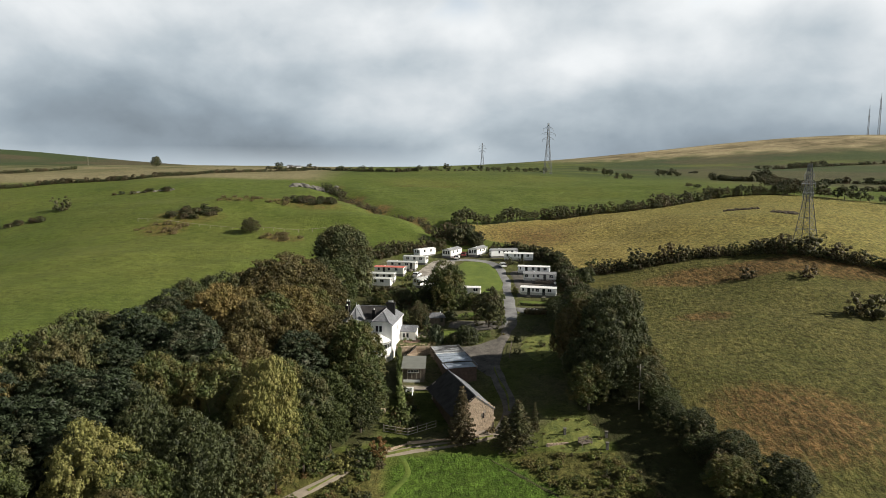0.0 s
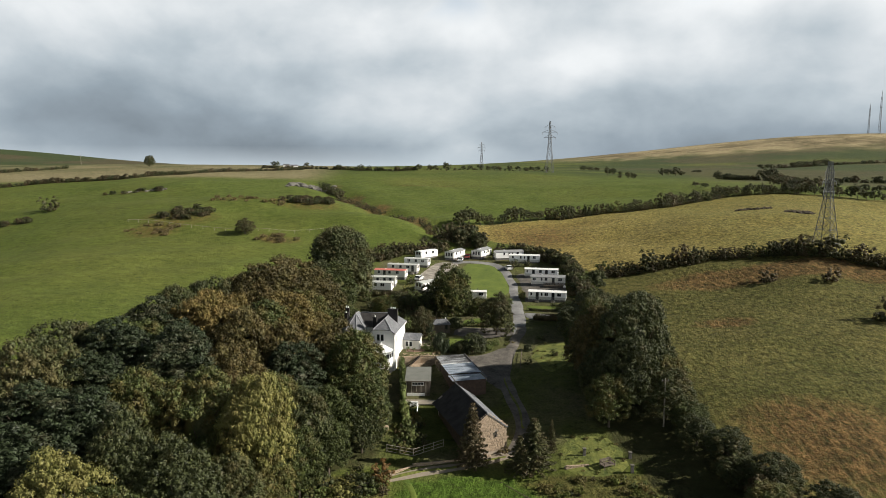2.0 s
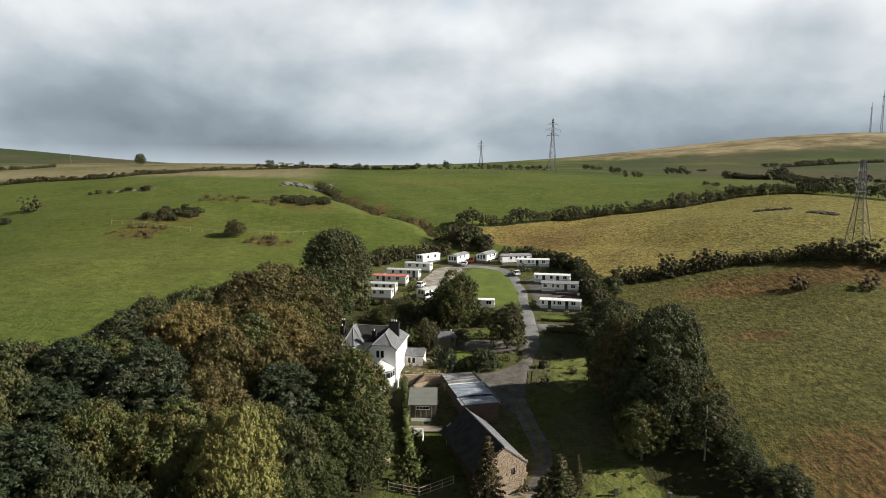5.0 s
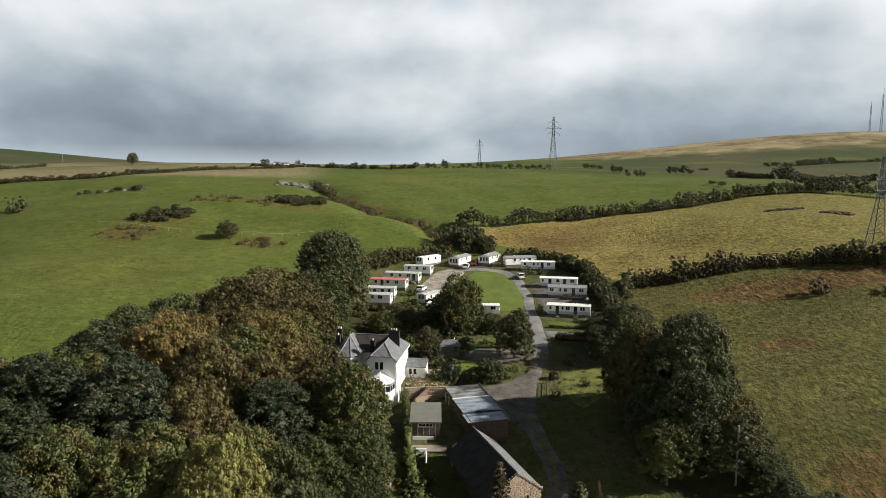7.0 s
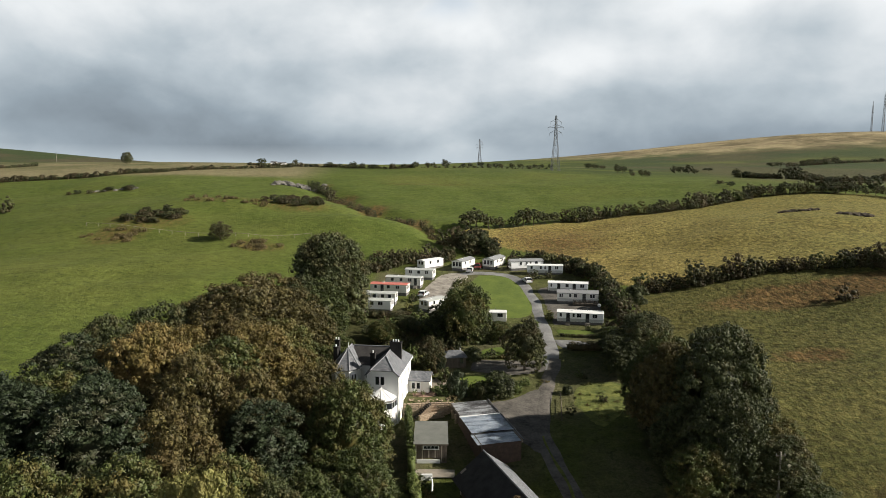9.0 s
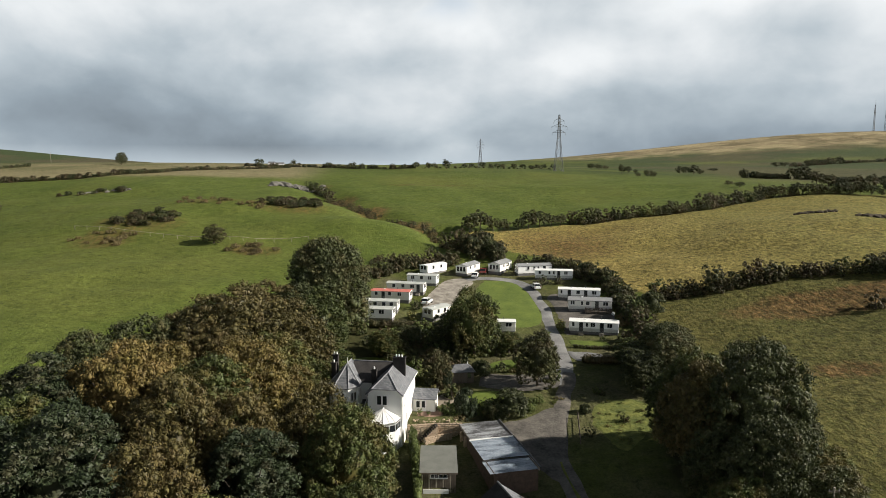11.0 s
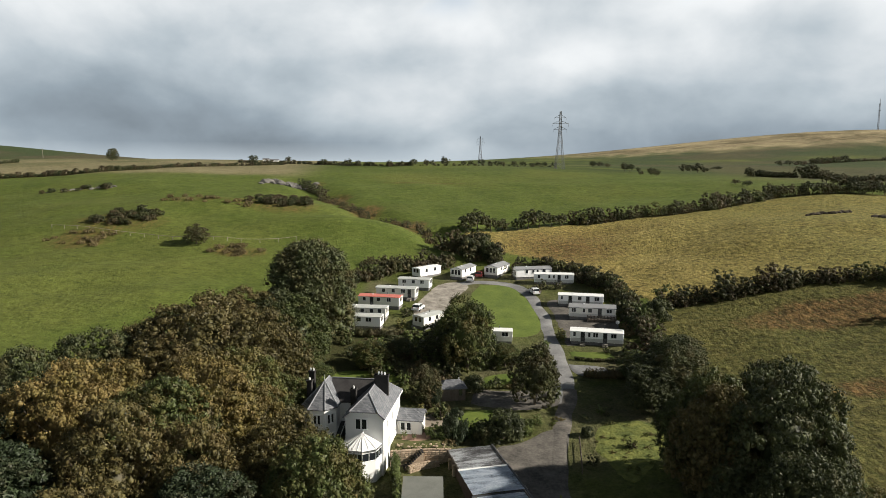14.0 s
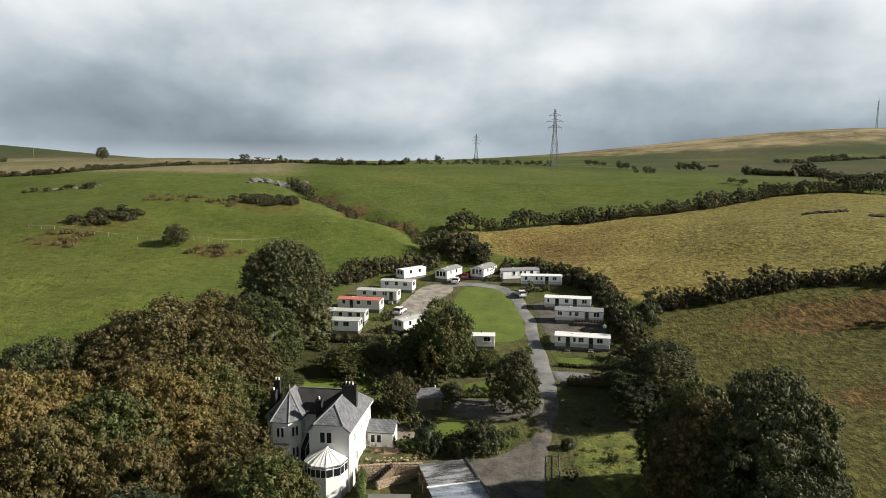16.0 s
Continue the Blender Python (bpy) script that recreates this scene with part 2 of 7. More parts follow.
L = {
    "green": leaf_material("leaf_green", (0.021, 0.029, 0.009), (0.106, 0.132, 0.038), (0.156, 0.120, 0.039), 0.3),
    "dark": leaf_material("leaf_dark", (0.015, 0.021, 0.008), (0.092, 0.106, 0.040), (0.115, 0.096, 0.038), 0.2),
    "brown": leaf_material("leaf_brown", (0.028, 0.028, 0.010), (0.156, 0.131, 0.045), (0.154, 0.110, 0.043), 0.35),
    "amber": leaf_material("leaf_amber", (0.034, 0.033, 0.011), (0.180, 0.145, 0.040), (0.194, 0.138, 0.049), 0.35),
    "willow": leaf_material("leaf_willow", (0.088, 0.094, 0.022), (0.276, 0.262, 0.087), (0.230, 0.193, 0.064), 0.3),
    "pine": leaf_material("leaf_pine", (0.010, 0.015, 0.007), (0.046, 0.064, 0.029), (0.069, 0.066, 0.034), 0.1),
    "hedge": leaf_material("leaf_hedge", (0.019, 0.024, 0.009), (0.096, 0.100, 0.038), (0.097, 0.070, 0.033), 0.3),
    "scrub": leaf_material("leaf_scrub", (0.037, 0.037, 0.016), (0.088, 0.078, 0.036), (0.104, 0.072, 0.036), 0.5),
    "bracken": leaf_material("leaf_bracken", (0.090, 0.072, 0.030), (0.190, 0.152, 0.068), (0.17, 0.118, 0.048), 0.35),
    "rust": leaf_material("leaf_rust", (0.062, 0.052, 0.016), (0.165, 0.118, 0.040), (0.18, 0.085, 0.03), 0.45),
    "grass": leaf_material("leaf_grass", (0.055, 0.072, 0.014), (0.150, 0.165, 0.036), (0.17, 0.15, 0.05), 0.3),
    "straw": leaf_material("leaf_straw", (0.085, 0.080, 0.024), (0.200, 0.170, 0.062), (0.19, 0.14, 0.05), 0.3),
    "shrub": leaf_material("leaf_shrub", (0.048, 0.069, 0.018), (0.151, 0.184, 0.054), (0.104, 0.100, 0.032), 0.08),
}

# ---------------------------------------------------------------- ground
PROFILE_Y = (-100, 0, 80, 110, 150, 200, 240, 290, 340, 400, 450, 500, 560, 700, 1000, 1600, 3000)
PROFILE_Z = (-9, -7, -4, -1.5, 4, 9.6, 13, 20.5, 26.5, 33, 37.5, 40.3, 41, 40, 38, 30, 20)
SWELLS = (  # x, y, breadth, height
    (-40, 105, 40, -2.6), (-95, 120, 50, 10.1), (-110, 190, 45, 1.8), (-45, 165, 40, -1.7), (-60, 240, 40, 1.1), (-120, 260, 50, 5.5),
    (-180, 290, 60, -6.3), (-60, 310, 40, 0.7), (-150, 350, 60, 7.2), (-80, 390, 60, -0.3), (-220, 430, 90, -2), (-260, 600, 150, 2.6),
    (40, 110, 35, -1.1), (70, 130, 40, 8.4), (55, 165, 35, -3.3), (95, 180, 35, -0.6), (60, 215, 35, -1), (110, 235, 45, 12.6),
    (60, 270, 40, -2), (110, 300, 50, -4.5), (180, 330, 80, 10.7), (220, 450, 110, -6.5), (260, 720, 200, -3.9),
)
FELLS = ((-30, 277, 24, 11, 3.4), (-95, 300, 30, 9, 1.6), (850, 1350, 330, 260, 62), (420, 1500, 260, 260, 9), (-960, 1350, 240, 200, 40), (-101, 279, 13, 9, 1.9), (-60, 309, 15, 9, 2.3), (-88, 304, 12, 7, 1.2))


def smooth(a, b, v):
    s = np.clip((v - a) / (b - a), 0, 1)
    return s * s * (3 - 2 * s)


def ground_z(x, y):
    x, y = np.asarray(x, float), np.asarray(y, float)
    py, pz = np.array(PROFILE_Y, float), np.array(PROFILE_Z, float)
    slope = np.gradient(pz, py)
    i = np.clip(np.searchsorted(py, y) - 1, 0, len(py) - 2)
    h = py[i + 1] - py[i]
    s = np.clip((y - py[i]) / h, 0, 1)
    z = pz[i] * (1 + 2 * s) * (1 - s) ** 2 + slope[i] * h * s * (1 - s) ** 2 + pz[i + 1] * s * s * (3 - 2 * s) + slope[i + 1] * h * s * s * (s - 1)
    for cx, cy, r, a in SWELLS:
        z = z + a * np.exp(-((x - cx) ** 2 + (y - cy) ** 2) / (2 * r * r))
    for cx, cy, rx, ry, a in FELLS:
        z = z + a * np.exp(-((x - cx) ** 2) / (2 * rx * rx) - (y - cy) ** 2 / (2 * ry * ry))
    # the gully between the pastures
    for (x0, y0), (x1, y1) in zip(GULLY, GULLY[1:]):
        s = np.clip(((x - x0) * (x1 - x0) + (y - y0) * (y1 - y0)) / ((x1 - x0) ** 2 + (y1 - y0) ** 2), 0, 1)
        off = np.hypot(x - x0 - s * (x1 - x0), y - y0 - s * (y1 - y0))
        z = z - 2.2 * np.exp(-((off / 8) ** 2)) * smooth(256, 272, y)
    # the terrace of the house, held by a stone wall above the yard
    w = smooth(-20, -15, x) * (1 - smooth(-3.4, -1.6, x)) * smooth(134, 140, y) * (1 - smooth(156, 164, y))
    level = 3.1 + 2.3 * smooth(147.6, 148.3, y)
    return z * (1 - w) + level * w


def relief(x, y):
    """Small swells and hummocks of the open fields, none in the village."""
    near = math.exp(-((y - 160) / 290) ** 2)
    away = float(smooth(40, 70, math.hypot(x - 5, (y - 160) * 0.55)))
    village = float(smooth(-30, -22, x) * (1 - smooth(30, 38, x)) * smooth(84, 96, y) * (1 - smooth(236, 250, y)))
    if near < 0.002 or village > 0.999:
        return 0.0
    low = noise.noise(Vector((x * 0.06, y * 0.06, 0.0)))
    wave = noise.noise(Vector((x * 0.018, y * 0.022, 4.0))) + 0.75 * noise.noise(Vector((x * 0.05, y * 0.05, 9.0)))
    return (0.6 * low + 1.3 * wave * away) * near * (1 - village)


def gz(x, y):
    return float(ground_z(x, y)) + relief(x, y)


def inside(poly, x, y):
    """Whether points lie in a polygon of the plan."""
    r = np.zeros(np.shape(x), bool)
    for (x0, y0), (x1, y1) in zip(poly, poly[1:] + poly[:1]):
        hit = ((y0 > y) != (y1 > y)) & (x < (x1 - x0) * (y - y0) / (y1 - y0 + 1e-9) + x0)
        r ^= hit
    return r


def steps_out(first, grow, far):
    out, step = [0.0], first
    while out[-1] < far:
        out.append(out[-1] + step)
        step *= grow
    return out


GULLY = [(-72, 392), (-50, 349), (-26, 305), (-3, 276), (4, 262), (8, 250)]
HEDGE_TOP = [(6, 283), (20, 288), (44, 297), (70, 302), (93, 306), (129, 327), (166, 326), (193, 300)]
HEDGE_MID = [(46, 207), (62, 206), (78, 207), (95, 203), (106, 198), (121, 188), (150, 170), (190, 150)]
TREE_LINE = [(46, 207), (37, 180), (37, 150), (40, 128), (43, 110), (47, 95), (53, 78), (60, 40)]

DRY_FIELD = [(46, 209), (38, 222), (37, 240), (24, 256), (10, 266), (6, 283)] + HEDGE_TOP[1:] + [(230, 260), (190, 150), (150, 170), (121, 188), (106, 198), (95, 203), (78, 207), (62, 206)]
ROUGH_FIELD = HEDGE_MID + [(260, 100), (200, -40), (60, -40)] + TREE_LINE[::-1]
LUSH_FIELD = [(-9, 85), (-8.5, 101), (-6, 105.5), (2, 107), (9, 105), (17, 94), (24, 80), (10, 40), (-9, 40)]
WOOD = [(-66, 60), (-38, 66), (-33, 88), (-26, 100), (-19, 107), (-12, 112), (-10.5, 128), (-15, 142), (-20, 165), (-14, 182), (-22, 206), (-40, 198), (-52, 165), (-62, 132), (-70, 100)]


def build_ground():
    right = steps_out(1.25, 1.0, 46)
    outer = steps_out(1.4, 1.055, 3600)[1:]
    xs = np.array([-(right[-1] + v) for v in outer][::-1] + [-v for v in right[:0:-1]] + right + [right[-1] + v for v in outer])
    mid = np.arange(80, 246, 1.25)
    ys = np.array([mid[0] - v for v in steps_out(1.5, 1.08, 900)[:0:-1]] + list(mid) + [mid[-1] + v for v in steps_out(1.5, 1.028, 3300)[1:]])
    X, Y = np.meshgrid(xs, ys)
    Z = ground_z(X, Y)
    rough = np.array([noise.noise(Vector((a * 0.06, b * 0.06, 0.0))) for a, b in zip(X.ravel(), Y.ravel())]).reshape(X.shape)
    Z = Z + np.array([relief(a, b) for a, b in zip(X.ravel(), Y.ravel())]).reshape(X.shape)
    nx, ny = len(xs), len(ys)
    me = bpy.data.meshes.new("ground")
    idx = np.arange(nx * ny).reshape(ny, nx)
    quads = np.stack([idx[:-1, :-1], idx[:-1, 1:], idx[1:, 1:], idx[1:, :-1]], -1).reshape(-1, 4)
    me.from_pydata(np.stack([X, Y, Z], -1).reshape(-1, 3).tolist(), [], quads.tolist())
    me.polygons.foreach_set("use_smooth", [True] * len(me.polygons))
    jx, jy = X + 2.5 * rough, Y + 2.5 * np.roll(rough, 7, 0)
    dry = inside(DRY_FIELD, X, Y) * 1.0
    bracken = np.zeros_like(X)
    for cx, cy, rx, ry, a in ((88, 192, 34, 7.5, 1.0), (122, 186, 24, 8, 0.9), (62, 160, 8, 3.5, 0.7), (58, 108, 17, 15, 0.72), (44, 100, 5, 9, 0.6), (80, 92, 20, 14, 0.6), (104, 140, 12, 4, 0.35)):
        bracken = np.maximum(bracken, a * np.exp(-((np.hypot((jx - cx) / rx, (jy - cy) / ry)) ** 4)))
    bracken *= inside(ROUGH_FIELD, X, Y)
    for cx, cy, rx, ry, a in ((-101, 272, 18, 12, 0.52), (-59, 301, 20, 13, 0.52), (-88, 301, 15, 8, 0.5), (-107, 258, 12, 11, 0.54), (-59, 250, 10, 7, 0.58), (-150, 343, 20, 4, 0.45), (-178, 286, 14, 5, 0.45), (-30, 318, 9, 14, 0.7), (-46, 345, 9, 14, 0.7), (-12, 290, 7, 12, 0.7), (-66, 380, 14, 10, 0.6), (-10, 392, 30, 5, 0.5)):
        bracken = np.maximum(bracken, a * np.exp(-((np.hypot((jx - cx) / rx, (jy - cy) / ry)) ** 4)))
    tan = np.exp(-(((jx - 34) / 26) ** 2) - ((jy - 262) / 24) ** 2) + 0.5 * np.exp(-(((jx - 70) / 45) ** 2) - ((jy - 285) / 14) ** 2)
    bracken = np.maximum(bracken, 0.62 * np.clip(tan, 0, 1) * dry)
    lush = np.maximum(inside(LUSH_FIELD, X, Y) * 1.0, 0)
    rough_f = np.maximum(inside(ROUGH_FIELD, X, Y) * 1.0, inside([(10, 104.5), (17, 94), (24, 80), (36, 80), (33, 104), (18, 106)], X, Y) * 1.0)
    rough_f = np.maximum(rough_f, inside([(-38, 66), (-33, 88), (-26, 100), (-19, 107), (-9, 106.5), (-8.6, 90), (-12, 70)], X, Y) * 1.0)
    moor = np.clip(smooth(1060 - 0.12 * X, 1200 - 0.12 * X, Y + 90 * rough) * smooth(120, 300, X), 0, 1)
    pale = np.maximum(smooth(395, 420, Y) * (1 - smooth(-90, -60, X)) * (1 - smooth(640, 760, Y)), np.exp(-(((jx - 200) / 90) ** 2) - ((jy - 760) / 40) ** 2) * 0.7)
    # far slopes: dark heath colour that also carries cloud shade
    heath_shade = np.clip(smooth(900, 1050, Y) * (1 - smooth(-420, -250, X)) + 0.85 * smooth(880, 960, Y) * smooth(180, 300, X) * (1 - moor), 0, 1)
    # right-hand fields darkened the same way, cloud shade put into their colour
    heath_shade = np.clip(heath_shade + 0.75 * smooth(130, 220, X) * smooth(335, 420, Y) * (1 - smooth(850, 900, Y)), 0, 1)
    garden = smooth(-24, -19, jx) * (1 - smooth(31, 37, jx)) * smooth(106, 111, jy) * (1 - smooth(236, 246, jy))
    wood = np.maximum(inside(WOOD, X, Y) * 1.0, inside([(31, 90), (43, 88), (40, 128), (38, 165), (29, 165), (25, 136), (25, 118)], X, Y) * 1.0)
    for name, chans in (("fields", (dry, bracken, lush)), ("lands", (rough_f, moor, pale)), ("woods", (wood, heath_shade, garden))):
        at = me.color_attributes.new(name, "FLOAT_COLOR", "POINT")
        at.data.foreach_set("color", np.stack([*chans, np.ones_like(X)], -1).ravel())
    ob = new("ground", me)
    return tagged(ob, "grass fields of green, straw and bracken brown on rolling hills", "ground", kind="structure")


def ground_material():
    m = bpy.data.materials.new("ground")
    m.use_nodes = True
    k = Nodes(m.node_tree)
    place = k.add("ShaderNodeTexCoord").outputs["Object"]
    chans = {}
    for name in ("fields", "lands", "woods"):
        a = k.add("ShaderNodeAttribute", attribute_name=name)
        s = k.add("ShaderNodeSeparateColor", {0: a.outputs["Color"]})
        chans[name] = s.outputs
    broad, patch, tuft, blade = k.noise(place, 0.012, 4), k.noise(place, 0.07, 5, 0.6), k.noise(place, 0.55, 5, 0.65), k.noise(place, 2.6, 4, 0.7)
    stretched = k.add("ShaderNodeMapping", {"Vector": place, "Rotation": (0, 0, 0.6), "Scale": (0.9, 0.28, 1)}).outputs[0]
    streak = k.noise(stretched, 1.0, 4, 0.6)
    f = k.span(k.math("ADD", k.math("MULTIPLY", patch, 0.5), k.math("MULTIPLY", tuft, 0.5)), 0.33, 0.67)
    green = k.mix(f, (0.066, 0.096, 0.016), (0.120, 0.146, 0.032))
    green = k.mix(k.math("MULTIPLY", k.span(broad, 0.48, 0.70), 0.55), green, (0.145, 0.145, 0.036))
    dry = k.mix(f, (0.200, 0.165, 0.046), (0.385, 0.295, 0.105))
    dry = k.mix(k.math("MULTIPLY", k.span(k.add("ShaderNodeSeparateXYZ", {0: place}).outputs[0], 40, 100), k.span(patch, 0.35, 0.6, 0.3, 0.8)), dry, k.mix(f, (0.120, 0.125, 0.032), (0.215, 0.195, 0.060)))
    rough = k.mix(f, (0.070, 0.072, 0.019), (0.138, 0.120, 0.040))
    bracken = k.mix(k.span(streak, 0.36, 0.64), (0.064, 0.040, 0.017), (0.205, 0.118, 0.048))
    lush = k.mix(f, (0.040, 0.082, 0.010), (0.092, 0.150, 0.022))
    moor = k.mix(k.span(k.math("ADD", broad, k.math("MULTIPLY", patch, 0.5)), 0.6, 0.9), (0.15, 0.115, 0.065), (0.42, 0.34, 0.20))
    pale = k.mix(f, (0.185, 0.160, 0.085), (0.30, 0.255, 0.150))
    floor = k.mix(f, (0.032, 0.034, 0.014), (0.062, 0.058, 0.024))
    c = k.mix(chans["lands"][0], green, rough)
    c = k.mix(chans["fields"][0], c, dry)
    c = k.mix(chans["fields"][2], c, lush)
    c = k.mix(k.math("MULTIPLY", k.span(k.math("MULTIPLY", chans["fields"][1], k.math("ADD", k.math("ADD", tuft, streak), 0.15)), 0.35, 0.8), 0.9), c, bracken)
    c = k.mix(chans["lands"][2], c, pale)
    # broad dark patches on the far grass: cloud shadow painted as colour
    far = k.span(k.add("ShaderNodeSeparateXYZ", {0: place}).outputs[1], 430, 520)
    c = k.mix(k.math("MULTIPLY", far, k.span(broad, 0.62, 0.40)), c, (0.050, 0.066, 0.020))
    c = k.mix(chans["lands"][1], c, moor)
    # heath tones, with the cloud shade of far slopes mixed in
    c = k.mix(chans["woods"][1], c, k.mix(k.span(k.noise(place, 0.0055, 3), 0.46, 0.56), k.mix(f, (0.034, 0.052, 0.022), (0.058, 0.076, 0.032)), k.mix(f, (0.058, 0.050, 0.030), (0.110, 0.092, 0.055))))
    worn = k.mix(k.span(patch, 0.40, 0.62), k.mix(f, (0.058, 0.072, 0.018), (0.120, 0.130, 0.034)), k.mix(tuft, (0.085, 0.072, 0.042), (0.16, 0.14, 0.09)))
    c = k.mix(k.math("MULTIPLY", chans["woods"][2], 0.85), c, worn)
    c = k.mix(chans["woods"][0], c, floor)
    tuss = k.noise(place, 0.85, 3, 0.7, 0.4)
    c = k.mix(k.math("MULTIPLY", k.span(tuss, 0.56, 0.68), 0.7), c, (0.030, 0.040, 0.012))
    # tussocks: small darker spots
    c = k.mix(k.math("MULTIPLY", k.span(blade, 0.60, 0.40), 0.45), c, (0.035, 0.045, 0.012))
    mottle = k.span(k.noise(k.add("ShaderNodeMapping", {"Vector": place, "Scale": (0.30, 0.34, 1)}).outputs[0], 1.0, 7, 0.75), 0.30, 0.70, 0.70, 1.27)
    c = k.mix(1.0, c, k.add("ShaderNodeCombineXYZ", {0: mottle, 1: mottle, 2: mottle}).outputs[0], "MULTIPLY")
    # coarse tussocks of the rough and the dry grass
    clump = k.noise(k.add("ShaderNodeMapping", {"Vector": place, "Rotation": (0, 0, -0.5), "Scale": (1.0, 0.66, 1)}).outputs[0], 1.05, 4, 0.66, 0.4)
    coarse = k.math("ADD", k.math("ADD", chans["lands"][0], chans["fields"][0]), k.math("MULTIPLY", chans["fields"][2], 0.8))
    shade = k.add("ShaderNodeMix", {0: coarse, 2: 1.0, 3: k.span(clump, 0.36, 0.66, 0.54, 1.42)}).outputs[0]
    c = k.mix(1.0, c, k.add("ShaderNodeCombineXYZ", {0: shade, 1: shade, 2: shade}).outputs[0], "MULTIPLY")
    tuft = k.math("ADD", tuft, k.math("MULTIPLY", k.math("MULTIPLY", clump, coarse), 1.3))
    height = k.math("ADD", k.math("MULTIPLY", tuft, 0.6), k.math("ADD", k.math("MULTIPLY", blade, 0.4), k.math("MULTIPLY", streak, 0.4)))
    b = k.add("ShaderNodeBsdfPrincipled", {"Base Color": c, "Roughness": 0.95, "Specular IOR Level": 0.1})
    k.tree.links.new(k.add("ShaderNodeBump", {"Height": height, "Strength": 0.8, "Distance": 0.7}).outputs[0], b.inputs["Normal"])
    k.tree.links.new(b.outputs[0], k.add("ShaderNodeOutputMaterial").inputs["Surface"])
    return m


ground = build_ground()
ground.data.materials.append(ground_material())

# ---------------------------------------------------------------- builders


def part(name, bm, mat, parent, label=""):
    """One bmesh as one mesh object under a thing or a part."""
    me = bpy.data.meshes.new(name)
    bm.to_mesh(me)
    bm.free()
    me.materials.append(mat)
    ob = new(name, me)
    ob.parent = parent
    return tagged(ob, label)


def share(name, me, parent, m):
    """One more object on a mesh that exists."""
    ob = new(name, me)
    ob.parent = parent
    ob.matrix_basis = m
    return ob


def thing(name, m, label, category, group="", kind=""):
    ob = new(name)
    ob.empty_display_size = 0.3
    ob.matrix_basis = m
    return tagged(ob, label, category, group, kind)


def add_box(bm, a, b, bevel=0.0):
    """A box from corner a to corner b."""
    size = [max(1e-4, b[i] - a[i]) for i in range(3)]
    mid = [(a[i] + b[i]) / 2 for i in range(3)]
    r = bmesh.ops.create_cube(bm, size=1, matrix=Matrix.Translation(mid) @ Matrix.Diagonal((*size, 1)))
    if bevel:
        edges = list({e for v in r["verts"] for e in v.link_edges})
        bmesh.ops.bevel(bm, geom=edges, offset=bevel, segments=2, affect="EDGES", profile=0.6)


def box(a, b, bevel=0.0):
    bm = bmesh.new()
    add_box(bm, a, b, bevel)
    return bm


def add_tube(bm, p, q, r0, r1=None, sides=8, caps=True):
    """A tapered round bar from p to q."""
    p, q = Vector(p), Vector(q)
    r1 = r0 if r1 is None else r1
    way = q - p
    m = Matrix.Translation((p + q) / 2) @ way.to_track_quat("Z", "Y").to_matrix().to_4x4()
    bmesh.ops.create_cone(bm, cap_ends=caps, segments=sides, radius1=r0, radius2=r1, depth=way.length, matrix=m)


def tube(p, q, r0, r1=None, sides=8):
    bm = bmesh.new()
    add_tube(bm, p, q, r0, r1, sides)
    return bm


def add_solid(bm, bottom, top):
    """A solid between two rings of as many points."""
    b = [bm.verts.new(p) for p in bottom]
    t = [bm.verts.new(p) for p in top]
    n = len(b)
    bm.faces.new(b[::-1])
    bm.faces.new(t)
    for i in range(n):
        bm.faces.new((b[i], b[(i + 1) % n], t[(i + 1) % n], t[i]))


def slab(points, thick):
    """A plate of that thickness under the given outline."""
    pts = [Vector(p) for p in points]
    n = (pts[1] - pts[0]).cross(pts[2] - pts[0]).normalized()
    if n.z < 0:
        pts, n = pts[::-1], -n
    bm = bmesh.new()
    add_solid(bm, [p - n * thick for p in pts], pts)
    return bm


def resample(line, step):
    out = []
    for (x0, y0), (x1, y1) in zip(line, line[1:]):
        n = max(1, int(math.hypot(x1 - x0, y1 - y0) / step))
        out += [(x0 + (x1 - x0) * i / n, y0 + (y1 - y0) * i / n) for i in range(n)]
    return out + [tuple(line[-1])]


def rounded(line, times=2):
    """Corners cut twice, to bend a line softly."""
    for _ in range(times):
        new_line = [line[0]]
        for (x0, y0), (x1, y1) in zip(line, line[1:]):
            new_line += [(0.75 * x0 + 0.25 * x1, 0.75 * y0 + 0.25 * y1), (0.25 * x0 + 0.75 * x1, 0.25 * y0 + 0.75 * y1)]
        line = new_line + [line[-1]]
    return line


def ribbon(name, line, width, mat, label, category, lift=0.07, wobble=0.3, seed=0):
    """A way along a line of the plan, lying on the ground."""
    rng = random.Random(seed)
    pts = resample(rounded(line), 0.9)
    verts, faces, n = [], [], 5
    for i, (x, y) in enumerate(pts):
        (xa, ya), (xb, yb) = pts[max(0, i - 1)], pts[min(len(pts) - 1, i + 1)]
        tx, ty = xb - xa, yb - ya
        d = math.hypot(tx, ty) or 1
        w = width if not callable(width) else width(i / (len(pts) - 1))
        l, r = (w / 2 + wobble * noise.noise(Vector((i * 0.21, s, seed * 7.7))) * 2 for s in (0.0, 9.0))
        for j in range(n):
            o = -l + (l + r) * j / (n - 1)
            px, py = x + ty / d * o, y - tx / d * o
            verts.append((px, py, gz(px, py) + lift - (0.12 if j in (0, n - 1) else 0)))
        if i:
            faces += [((i - 1) * n + j, (i - 1) * n + j + 1, i * n + j + 1, i * n + j) for j in range(n - 1)]
    me = bpy.data.meshes.new(name)
    me.from_pydata(verts, [], faces)
    me.polygons.foreach_set("use_smooth", [True] * len(faces))
    me.materials.append(mat)
    return tagged(new(name, me), label, category, kind="structure")


